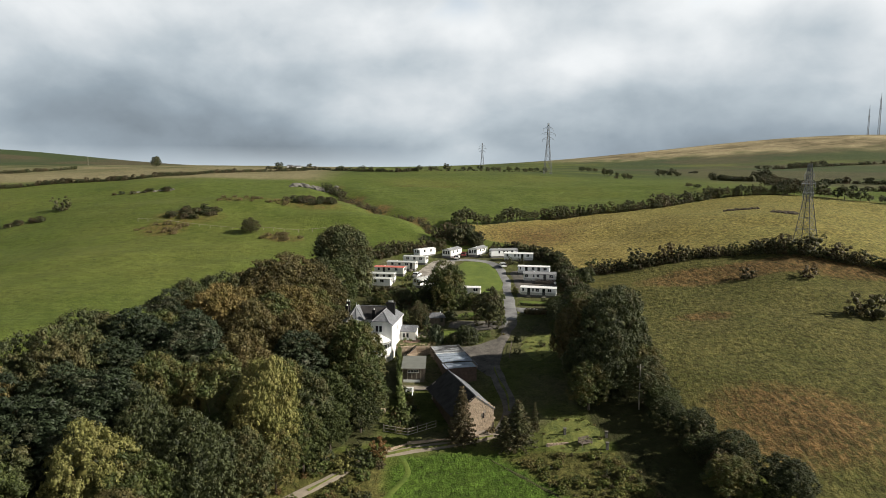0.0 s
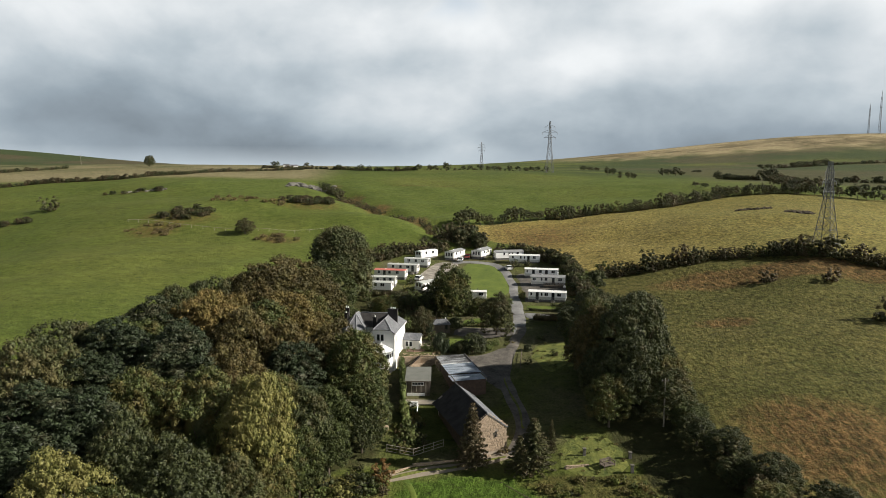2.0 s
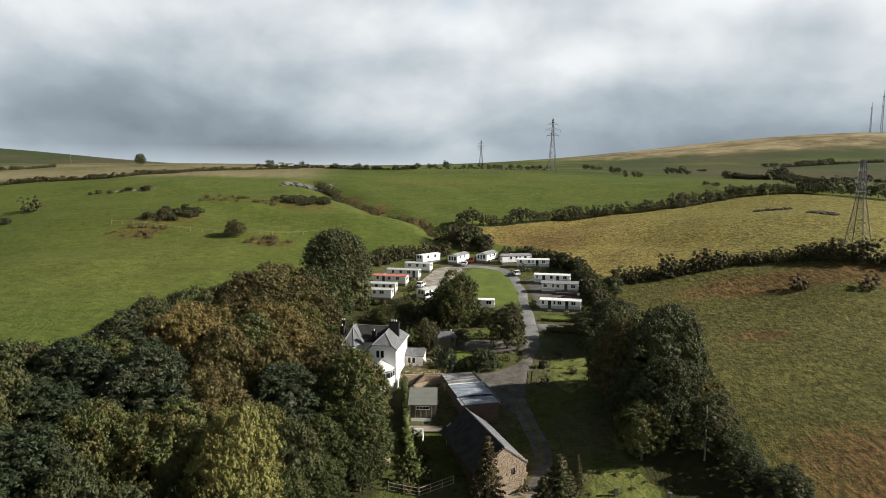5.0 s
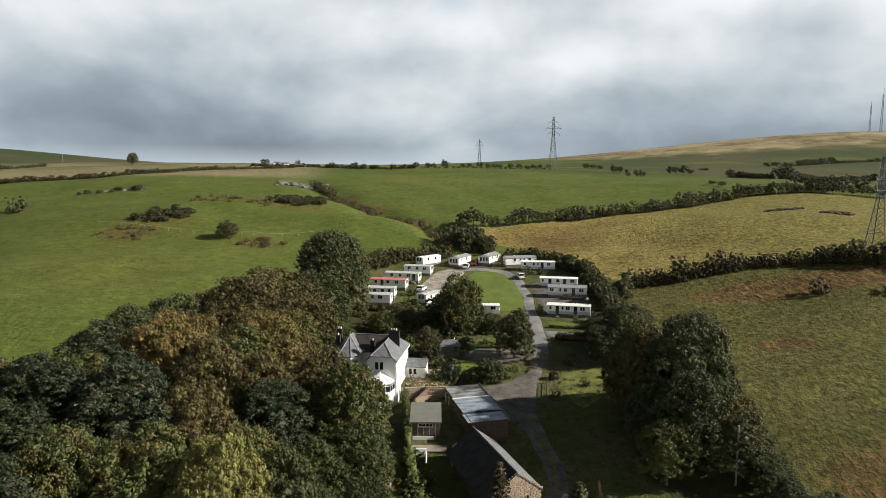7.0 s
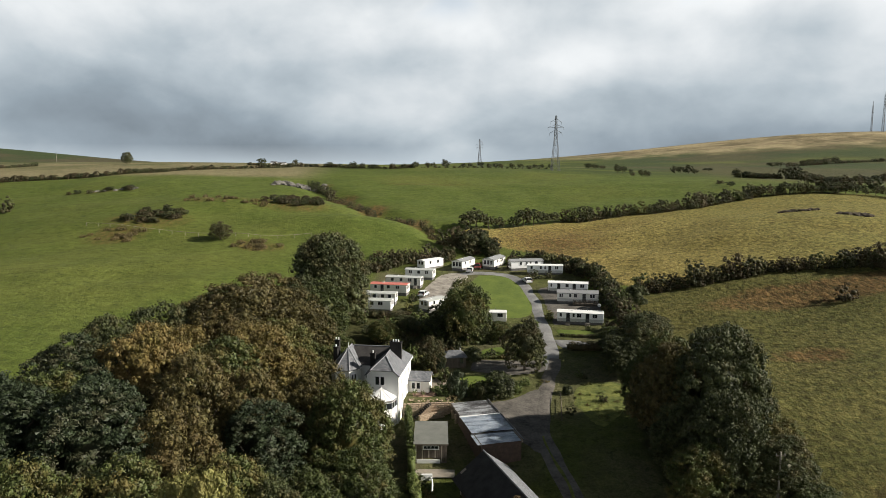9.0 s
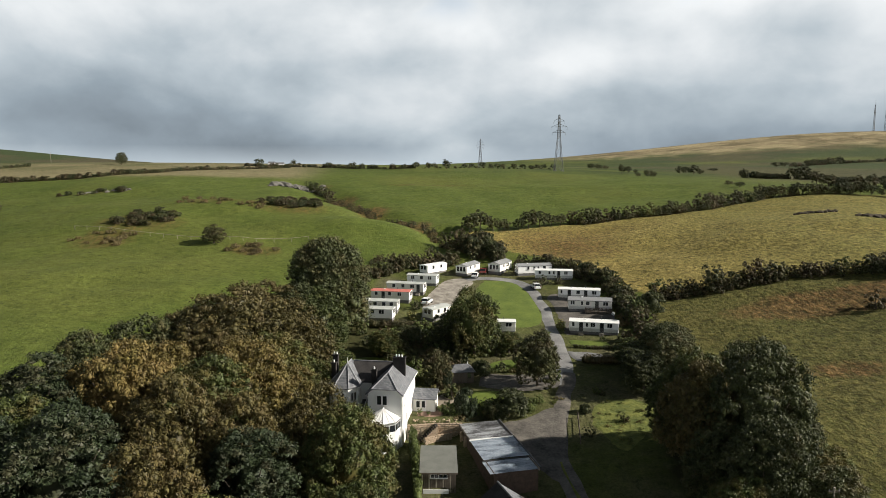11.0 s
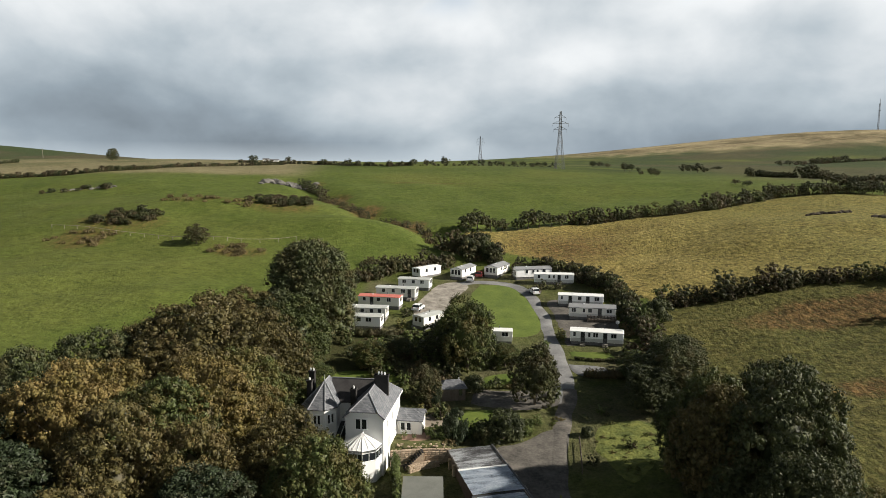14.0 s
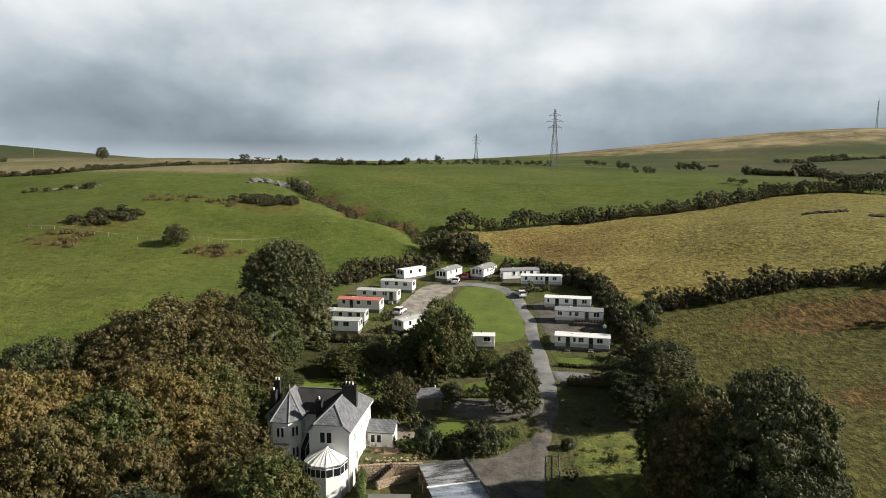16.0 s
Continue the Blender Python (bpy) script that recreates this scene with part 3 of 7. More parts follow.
def patch(name, outline, mat, label, category, lift=0.07, rim=0.1):
    """A plot of ground inside a round outline of the plan."""
    pts = resample(rounded(outline + [outline[0]], 2), 0.8)[:-1]
    pts = [(x + 0.4 * noise.noise(Vector((x * 0.7, y * 0.7, 0))), y + 0.4 * noise.noise(Vector((x * 0.9, y * 0.9, 5)))) for x, y in pts]
    cx, cy = sum(p[0] for p in pts) / len(pts), sum(p[1] for p in pts) / len(pts)
    verts, faces, n, rings = [], [], len(pts), 7
    for k in range(rings):
        s = 1 - k / rings
        for x, y in pts:
            px, py = cx + (x - cx) * s, cy + (y - cy) * s
            verts.append((px, py, gz(px, py) + (lift if k else lift - rim)))
    verts.append((cx, cy, gz(cx, cy) + lift))
    for k in range(rings - 1):
        faces += [(k * n + i, k * n + (i + 1) % n, (k + 1) * n + (i + 1) % n, (k + 1) * n + i) for i in range(n)]
    faces += [((rings - 1) * n + i, (rings - 1) * n + (i + 1) % n, rings * n) for i in range(n)]
    me = bpy.data.meshes.new(name)
    me.from_pydata(verts, [], faces)
    me.polygons.foreach_set("use_smooth", [True] * len(faces))
    me.materials.append(mat)
    return tagged(new(name, me), label, category, kind="structure")


# ---------------------------------------------------------------- ways, lawns, yards
ribbon("track", [(-30, 84), (-20, 95.5), (-13, 104.5), (-6, 108), (2, 109.5), (9.5, 112), (12.3, 117)], 2.6, M["dirt"], "pale stony farm track between fields and trees", "track", seed=1)
ribbon("lower_drive", [(9.5, 112), (12.3, 118), (12.4, 125), (11.3, 132), (10.6, 139.5), (12.2, 148.5), (14.6, 157), (16.8, 164.5), (17.5, 168)], 2.6, M["yard_grit"], "worn brown-grey gravel drive past the barn", "road", 0.12, 0.2, 3)
ribbon("drive", [(16.2, 162.5), (16.8, 164.5), (17.9, 174), (18.3, 186), (18.9, 196), (19.2, 206), (18.6, 217), (17.2, 226), (12.5, 231), (6.6, 231.8), (2.4, 230)],
       lambda s: 3.5 + 0.4 * math.sin(9 * s), M["tarmac"], "worn grey tarmac drive looping past the caravans", "road", seed=2)
ribbon("track_crown", [(-20, 95.5), (-13, 104.5), (-6, 108), (2, 109.5), (8.5, 111.6)], 0.7, M["verge"], "grass strip along the middle of the farm track", "grass", 0.13, 0.2, 5)
ribbon("drive_crown", [(12.4, 119.5), (12.4, 125), (11.3, 132), (10.7, 138.5)], lambda s: 0.55 + 0.15 * math.sin(25 * s), M["verge"], "grass strip along the middle of the gravel drive", "grass", 0.17, 0.2, 6)
ribbon("field_track", [(-6.9, 105.8), (-5.4, 102.2), (-5.6, 99.4), (-7.8, 94.9), (-10, 91)], 1.3, M["lawn"], "flattened wheel track curving over the meadow", "track", 0.05, 0.15, 7)
ribbon("meadow_ditch", [(7, 104.6), (8.2, 103.3), (12.6, 98.2), (16.6, 94), (20, 88)], lambda s: 0.75 + 0.35 * math.sin(31 * s), M["undergrowth"], "dark overgrown ditch along the edge of the meadow", "ditch", 0.03, 0.45, 8)
patch("verge_bank", [(17.6, 148.6), (18.6, 154.4), (22, 156.4), (27, 156), (28, 150), (24, 144), (19.6, 139)], M["verge"], "rough sunlit grass on the verge under the trees", "grass", 0.10)
patch("seat_lawn", [(16.4, 107.2), (17, 112.4), (19, 116.2), (25.6, 116), (27, 110), (26.4, 104.6), (20, 104)], M["verge"], "rough lawn round a bench", "lawn", 0.06)
patch("yard", [(2.6, 147.2), (2.8, 149.6), (8.5, 151.6), (12.4, 155), (14.2, 154), (13.0, 146), (11.6, 138), (10.2, 133), (7.4, 138)], M["yard_grit"], "brown gritty yard beside the tin-roofed garage", "yard", 0.10)
patch("garden_yard", [(1.2, 163.2), (1.8, 168.4), (6, 168.2), (11, 168), (16.4, 167.2), (15.8, 162), (9, 160.6), (4.6, 162)], M["yard_grit"], "brown gravel turning place behind the garden", "yard", 0.09)
patch("house_lawn", [(-1.8, 156.6), (-1.6, 161.4), (4.4, 161.6), (9, 160), (8.4, 156.6), (4, 155.6)], M["lawn"], "rough garden lawn beside the house", "lawn", 0.07)
patch("gravel_apron", [(-9.6, 195), (-4.4, 195), (-2.2, 206), (1.5, 219), (5.5, 229), (3, 233.5), (-3, 231), (-6, 222), (-9.2, 210)], M["gravel"], "pale gravel parking strip in front of the caravans", "parking", 0.05)
patch("caravan_lawn", [(7.2, 229.2), (14.2, 229.4), (17.0, 221), (18.1, 206), (17.8, 194.5), (13.5, 191.4), (8.2, 192.4), (5.8, 200), (3.6, 210), (4.0, 221)], M["lawn"], "mown green lawn inside the caravan loop", "lawn", 0.09)
patch("small_lawn", [(20.6, 184.2), (24, 183.9), (28.6, 182.9), (28.0, 179.4), (24, 179.8), (20.8, 180.9)], M["lawn"], "small mown lawn in front of a caravan", "lawn", 0.12)
patch("caravan_yard", [(20.6, 186.2), (20.8, 197), (21.2, 208), (20.6, 215.5), (25, 217.5), (33.5, 214), (34.6, 204), (33.6, 192), (30, 185.2), (25, 186)], M["yard_grit"], "gravel standing round the caravans beside the drive", "yard", 0.05)
patch("parking_bay", [(19.5, 178.4), (26, 176.8), (25.5, 172.4), (19.5, 173.4)], M["tarmac"], "grey tarmac parking bay off the drive", "parking", 0.11)
patch("garden_lawn", [(3.6, 169.4), (10, 169.2), (11.2, 173.4), (8, 175), (3.9, 173.8)], M["lawn"], "garden lawn with a low clipped edge", "lawn", 0.08)
patch("back_lawn", [(-23.5, 170.6), (-23.5, 174.6), (-14, 175.6), (-9.6, 175), (-9.8, 171.4), (-16, 170.6)], M["lawn"], "sunlit garden lawn behind the white house", "lawn", 0.08)
patch("terrace_paving", [(-9.2, 150.5), (-5, 150), (-4.4, 153.2), (-8.8, 154)], M["terracotta"], "reddish paved terrace beside the white house", "terrace", 0.05)
patch("terrace_path", [(-6.8, 154.6), (-2.4, 155.4), (-2.2, 160.2), (-3.4, 162.6), (-6.8, 158)], M["dirt"], "gravel path beside the white house", "path", 0.06)


# ---------------------------------------------------------------- windows and doors shared by the buildings
def window(parent, x, y, z, w, h, out=(0, -1), frame_mat="white_paint", bars=1, depth=0.07, name="window", rim=0.07, mullion=0.06):
    """A window whose outer face looks along out; x, y, z is the middle of its sill on the wall."""
    a = math.atan2(out[1], out[0]) + math.pi / 2
    base = Matrix.Translation((x, y, z)) @ Matrix.Rotation(a, 4, "Z")
    bm = bmesh.new()
    t = rim
    for p, q in (((-w / 2, -depth, 0), (-w / 2 + t, 0.02, h)), ((w / 2 - t, -depth, 0), (w / 2, 0.02, h)), ((-w / 2 + t, -depth, h - t), (w / 2 - t, 0.02, h)), ((-w / 2 - 0.05, -depth - 0.05, -0.05), (w / 2 + 0.05, 0.02, t))):
        add_box(bm, p, q)
    for i in range(bars):
        bx = -w / 2 + w * (i + 1) / (bars + 1)
        add_box(bm, (bx - mullion / 2, -depth, t), (bx + mullion / 2, 0.02, h - t))
    bmesh.ops.transform(bm, matrix=base, verts=bm.verts)
    ob = part(name, bm, M[frame_mat], parent)
    for i in range(bars + 1):
        x0, x1 = -w / 2 + w * i / (bars + 1) + mullion / 2, -w / 2 + w * (i + 1) / (bars + 1) - mullion / 2
        g = box((x0, -depth + 0.035, t), (x1, 0.015, h - t))
        bmesh.ops.transform(g, matrix=base, verts=g.verts)
        part("pane", g, M["glass"], ob)
    return ob


def door(parent, x, y, z, w, h, out=(0, -1), mat="white_paint", glazed=True):
    a = math.atan2(out[1], out[0]) + math.pi / 2
    base = Matrix.Translation((x, y, z)) @ Matrix.Rotation(a, 4, "Z")
    bm = box((-w / 2, -0.06, 0), (w / 2, 0.02, h), 0.015)
    bmesh.ops.transform(bm, matrix=base, verts=bm.verts)
    ob = part("door", bm, M[mat], parent)
    if glazed:
        g = box((-w / 2 + 0.12, -0.075, h * 0.42), (w / 2 - 0.12, -0.05, h - 0.12))
        bmesh.ops.transform(g, matrix=base, verts=g.verts)
        part("pane", g, M["glass"], ob)
    hb = box((w / 2 - 0.12, -0.12, h * 0.45), (w / 2 - 0.07, -0.055, h * 0.45 + 0.14))
    bmesh.ops.transform(hb, matrix=base, verts=hb.verts)
    part("handle", hb, M["steel"], ob)
    return ob


# ---------------------------------------------------------------- the white house
def build_house():
    h = thing("house", pose(-11.05, 144.6, 5.0, rz=-8.7), "white rendered two-storey house with hipped slate roofs and black chimneys", "house")
    EV, RG = 5.9, 8.2

    def sash(*at, **how):
        return window(h, *at, rim=0.15, mullion=0.24, **how)


    def walls(name, pts, z0, z1, mat="white_wall"):
        bm = bmesh.new()
        add_solid(bm, [(x, y, z0) for x, y in pts], [(x, y, z1) for x, y in pts])
        return part(name, bm, M[mat], h)

    walls("wall", [(-5, 0), (0, 0), (0, 10.8), (-5, 10.8)], -2.2, EV)
    left = [(-11.9, 10.8), (-11.9, 3.9), (-10.7, 2.5), (-8.6, 2.5), (-7.4, 3.9), (-7.4, 10.8)]
    walls("wall", left, -1.2, EV - 0.25)
    walls("wall", [(-7.4, 5.6), (-5, 5.6), (-5, 10.8), (-7.4, 10.8)], -1.2, EV - 0.1)

    # slate roofs; each slope is one slab with an overhang
    o = 0.32
    e0 = EV - 0.05
    fr, fl, br, bl = (o, -o, e0), (-5 - o, -o, e0), (o, 11.1, e0), (-5 - o, 11.1, e0)
    ra, rb = (-2.5, 2.5, RG + 0.1), (-2.5, 8.6, RG + 0.1)
    hr, hl = (o - 0.95, -o, e0 + 0.8), (-5 - o + 0.95, -o, e0 + 0.8)
    bm = bmesh.new()
    add_solid(bm, [(-5, 0.0, EV - 0.1), (0, 0.0, EV - 0.1), (-0.8, 0.0, EV + 0.62), (-4.2, 0.0, EV + 0.62)], [(-5, 0.3, EV - 0.1), (0, 0.3, EV - 0.1), (-0.8, 0.3, EV + 0.62), (-4.2, 0.3, EV + 0.62)])
    part("gable", bm, M["white_wall"], h)
    for pts in ((fr, br, rb, ra, hr), (hl, hr, ra), (bl, fl, hl, ra, rb), (br, bl, rb)):
        part("roof_slope", slab(pts, 0.14), M["slate"], h, "pale grey slate slope")
    lz = e0 - 0.25
    out = [(-12.2, 11.1, lz), (-12.2, 3.8, lz), (-10.85, 2.2, lz), (-8.45, 2.2, lz), (-7.1, 3.8, lz), (-7.1, 11.1, lz)]
    la, lb = (-9.65, 6.2, RG + 0.15), (-9.65, 8.4, RG + 0.15)
    for pts in ((out[0], out[1], la, lb), (out[1], out[2], la), (out[2], out[3], la), (out[3], out[4], la), (out[4], out[5], lb, la), (out[5], out[0], lb)):
        part("roof_slope", slab(pts, 0.14), M["slate"], h, "pale grey slate slope")
    # valley slopes take the darker slate copy for their shade
    for pts in (((-8.6, 5.3, e0 - 0.1), (-4.0, 5.3, e0 - 0.1), (-3.0, 8.3, RG - 0.05), (-9.2, 8.3, RG - 0.05)), ((-9.2, 8.3, RG - 0.05), (-3.0, 8.3, RG - 0.05), (-4, 11.2, e0 - 0.1), (-8.6, 11.2, e0 - 0.1))):
        part("roof_slope", slab(pts, 0.14), M["slate_shaded"], h, "slate slope between the wings, coloured as in shade")
    for p, q in ((ra, rb), (ra, hr), (ra, hl), (rb, br), (la, lb), (la, out[2]), (la, out[3]), (la, out[1]), (la, out[4]), ((-9.2, 8.3, RG - 0.02), (-3, 8.3, RG - 0.02))):
        part("ridge", tube(Vector(p) + Vector((0, 0, 0.03)), Vector(q) + Vector((0, 0, 0.03)), 0.09, 0.09, 6), M["lead"], h)
    part("finial", tube((la[0], la[1], la[2]), (la[0], la[1], la[2] + 0.9), 0.05, 0.02, 6), M["white_paint"], h)
    # eaves boards and gutters
    for p, q in (((0.33, -0.3), (0.33, 11.1)), ((-5.33, -0.3), (-5.33, 5.4))):
        bm = box((min(p[0], q[0]) - 0.03, min(p[1], q[1]) - 0.03, EV - 0.25), (max(p[0], q[0]) + 0.03, max(p[1], q[1]) + 0.03, EV - 0.07))
        part("eaves_board", bm, M["white_paint"], h)
    part("downpipe", tube((0.06, 0.25, -0.5), (0.06, 0.25, EV - 0.2), 0.05), M["white_paint"], h)

    def chimney(x, y, z0, z1, w, d, pots):
        c = part("chimney", box((x - w / 2, y - d / 2, z0), (x + w / 2, y + d / 2, z1), 0.03), M["chimney"], h, "black rendered chimney stack")
        part("cap", box((x - w / 2 - 0.08, y - d / 2 - 0.08, z1 - 0.18), (x + w / 2 + 0.08, y + d / 2 + 0.08, z1)), M["chimney"], c)
        for i in range(pots):
            px = x + (i - (pots - 1) / 2) * 0.42
            part("pot", tube((px, y, z1), (px, y, z1 + 0.36), 0.12, 0.1, 10), M["white_paint"], c, "pale chimney pot")

    chimney(-1.6, 6.3, 6.5, 9.6, 1.9, 0.75, 3)
    chimney(-4.9, 3.9, 4.5, 8.3, 0.75, 0.75, 1)
    chimney(-11.6, 5.6, 5, 8.6, 0.7, 0.7, 1)
    chimney(-12.1, 8.2, 5, 9.1, 0.8, 0.6, 2)

    # front window in the wing, side windows, the bay and the recess
    sash(-2.9, 0, 4.15, 1.7, 1.6, bars=1)
    part("string_course", box((-5.06, -0.07, 2.62), (0.0, -0.01, 2.82)), M["white_paint"], h)
    for y in (2.4, 5.6, 8.6):
        sash(0, y, 3.5, 0.95, 1.45, (1, 0))
    for y in (3.2, 7.2):
        sash(0, y, 0.75, 1.0, 1.5, (1, 0))
    for x, y, n in ((-9.65, 2.5, (0, -1)), (-11.3, 3.2, (-0.76, -0.65)), (-8.0, 3.2, (0.76, -0.65))):
        sash(x, y, 3.4, 1.15, 1.5, n)
        sash(x, y, 0.5, 1.15, 1.7, n)
    part("string_course", slab([(-10.75, 2.42, 2.75), (-8.55, 2.42, 2.75), (-8.55, 2.55, 2.75), (-10.75, 2.55, 2.75)], 0.2), M["lead"], h)
    sash(-6.2, 5.6, 3.3, 0.9, 1.3)
    # glazed lean-to porch in the recess
    porch = part("porch", box((-7.3, 2.9, -1.2), (-5.1, 5.55, 0.3)), M["white_wall"], h)
    for x in (-7.25, -6.55, -5.85, -5.15):
        part("post", box((x - 0.05, 2.92, 0.3), (x + 0.05, 3.02, 2.0)), M["white_paint"], porch)
        part("rafter", tube((x, 2.9, 2.02), (x, 5.5, 3.0), 0.05, 0.05, 6), M["white_paint"], porch)
    for i in range(3):
        x0 = -7.2 + 0.7 * i
        part("pane", box((x0, 2.95, 0.3), (x0 + 0.6, 2.98, 1.95)), M["glass"], porch)
        part("roof_pane", slab([(x0, 2.9, 2.0), (x0 + 0.6, 2.9, 2.0), (x0 + 0.6, 5.5, 2.98), (x0, 5.5, 2.98)], 0.03), M["glass"], porch)

    # conservatory with a faceted white roof
    c = part("conservatory", bmesh.new(), M["white_paint"], h, "white conservatory with a faceted glazed roof")
    ring = [(-5.2, 0.0), (-5.2, -1.4), (-4.0, -2.7), (-2.1, -2.85), (-0.6, -1.8), (-0.25, 0.0)]
    bm = bmesh.new()
    add_solid(bm, [(x, y, -2.6) for x, y in ring], [(x, y, 1.05) for x, y in ring])
    part("base_wall", bm, M["white_wall"], c)
    hub = Vector((-2.65, -0.35, 3.9))
    for (x0, y0), (x1, y1) in zip(ring, ring[1:]):
        p, q = Vector((x0, y0, 2.55)), Vector((x1, y1, 2.55))
        n = max(1, round((q - p).length / 0.75))
        part("roof_panel", slab([p, q, hub], 0.06), M["roof_white"], c)
        for i in range(n + 1):
            a = p.lerp(q, i / n)
            part("bar", tube(a + Vector((0, 0, 0.03)), hub + Vector((0, 0, 0.03)), 0.045, 0.03, 5), M["white_paint"], c)
            part("mullion", box((a.x - 0.05, a.y - 0.05, 1.05), (a.x + 0.05, a.y + 0.05, 2.55)), M["white_paint"], c)
        bm = bmesh.new()
        inner = Vector((-2.45, 0.4, 0))
        pi_, qi = p.lerp(Vector((inner.x, inner.y, 2.55)), 0.03), q.lerp(Vector((inner.x, inner.y, 2.55)), 0.03)
        add_solid(bm, [(p.x, p.y, 1.1), (q.x, q.y, 1.1), (qi.x, qi.y, 1.1), (pi_.x, pi_.y, 1.1)], [(p.x, p.y, 2.05), (q.x, q.y, 2.05), (qi.x, qi.y, 2.05), (pi_.x, pi_.y, 2.05)])
        part("pane", bm, M["glass"], c)
        for z, t in ((2.12, 0.06), (2.5, 0.1), (1.08, 0.08)):
            part("rail", tube((p.x, p.y, z), (q.x, q.y, z), t * 0.7, t * 0.7, 6), M["white_paint"], c)
    part("crest", tube(hub, hub + Vector((0.1, 0.9, 0.05)), 0.08, 0.08, 6), M["white_paint"], c)

    # single-storey annexe by the terrace
    a = part("annexe", box((0.06, 8.3, -0.6), (3.6, 11.3, 2.55)), M["van_cream"], h, "cream single-storey annexe with a slate roof")
    part("roof_slope", slab([(0.05, 7.95, 2.5), (3.85, 7.95, 2.5), (3.85, 10.2, 3.55), (0.05, 10.2, 3.55)], 0.12), M["slate"], a)
    part("roof_slope", slab([(0.05, 10.2, 3.55), (3.85, 10.2, 3.55), (3.85, 11.6, 2.5), (0.05, 11.6, 2.5)], 0.12), M["slate"], a)
    bm = bmesh.new()
    add_solid(bm, [(3.5, 8.3, 2.5), (3.6, 8.3, 2.5), (3.6, 11.3, 2.5), (3.5, 11.3, 2.5)], [(3.5, 10.15, 3.4), (3.6, 10.15, 3.4), (3.6, 10.25, 3.4), (3.5, 10.25, 3.4)])
    part("gable", bm, M["white_wall"], a)
    for x, w in ((0.9, 0.75), (1.75, 0.75)):
        door(h, x, 8.3, 0.25, w, 1.95)
    return h


build_house()


# ---------------------------------------------------------------- terrace wall with steps
def stone_mesh(seed, size=(0.42, 0.26, 0.24)):
    """An uneven block."""
    rng = random.Random(seed)
    bm = bmesh.new()
    bmesh.ops.create_cube(bm, size=1)
    bmesh.ops.bevel(bm, geom=bm.edges[:], offset=0.12, segments=1, affect="EDGES")
    for v in bm.verts:
        v.co = Vector((v.co.x * size[0] * rng.uniform(0.85, 1.12), v.co.y * size[1] * rng.uniform(0.85, 1.12), v.co.z * size[2] * rng.uniform(0.85, 1.12)))
    me = bpy.data.meshes.new("stone")
    bm.to_mesh(me)
    bm.free()
    me.materials.append(M["stone"])
    return me


STONES = [stone_mesh(s) for s in range(8)]


def stone_wall(name, line, height, label, thick=0.4, base=None, rng_seed=3, course=0.27, length=0.46, both=False, limit=300):
    """A rubble wall: a mortar core with courses of stones on its outer face and a coping."""
    rng = random.Random(rng_seed)
    root = thing(name, pose(0, 0, 0), label, "wall", kind="structure")
    count = 0
    for (x0, y0), (x1, y1) in zip(line, line[1:]):
        d = math.hypot(x1 - x0, y1 - y0)
        a = math.degrees(math.atan2(y1 - y0, x1 - x0))
        z = (min(gz(x0, y0 - 0.8), gz(x1, y1 - 0.8)) if base is None else base) - 0.15
        m = pose(x0, y0, z, rz=a)
        core = box((0, -thick / 2 + 0.08, -0.5), (d, thick / 2, height + 0.15))
        bmesh.ops.transform(core, matrix=m, verts=core.verts)
        part("core", core, M["mortar"], root)
        zz = 0.1
        row = 0
        while zz < height + 0.3:
            xx = rng.uniform(0, 0.2)
            while xx < d - 0.1 and count < limit:
                w = length * rng.uniform(0.7, 1.35)
                top = zz > height
                s = share("stone", rng.choice(STONES), root, m @ pose(xx + w / 2, -thick / 2 + 0.06 if not top else 0, zz, rng.uniform(-6, 6), rng.uniform(-6, 6), rng.uniform(-8, 8)) @ Matrix.Diagonal((w / 0.46, 1.0 if not top else thick / 0.26, course / 0.27, 1)))
                count += 1
                xx += w
            zz += course
            row += 1
    return root


stone_wall("terrace_wall", [(-10.4, 147.3), (-8.6, 147.5), (-6.2, 147.9), (-2.2, 147.9)], 2.1, "sunlit brown rubble-stone retaining wall below the terrace", 0.45, 3.1)


stone_wall("yard_wall", [(-7.9, 145.3), (-6.2, 146.5), (-3.9, 147.4)], 0.7, "low curved rubble wall at the foot of the steps", 0.4, 3.2, 16, limit=120)


def build_steps():
    s = thing("garden_steps", pose(-8.6, 146.55, 3.1, rz=12), "dark stone steps climbing the terrace wall", "steps")
    for i in range(10):
        st = part("step", box((0.27 * i, -0.5, 0), (0.27 * i + 0.27, 0.55, 0.23 * (i + 1) - 0.06), 0.01), M["stone"], s)
        part("tread", box((0.27 * i - 0.03, -0.56, 0.23 * (i + 1) - 0.06), (0.27 * i + 0.25, 0.55, 0.23 * (i + 1)), 0.01), M["chimney"], st, "dark slate tread")
    return s


build_steps()


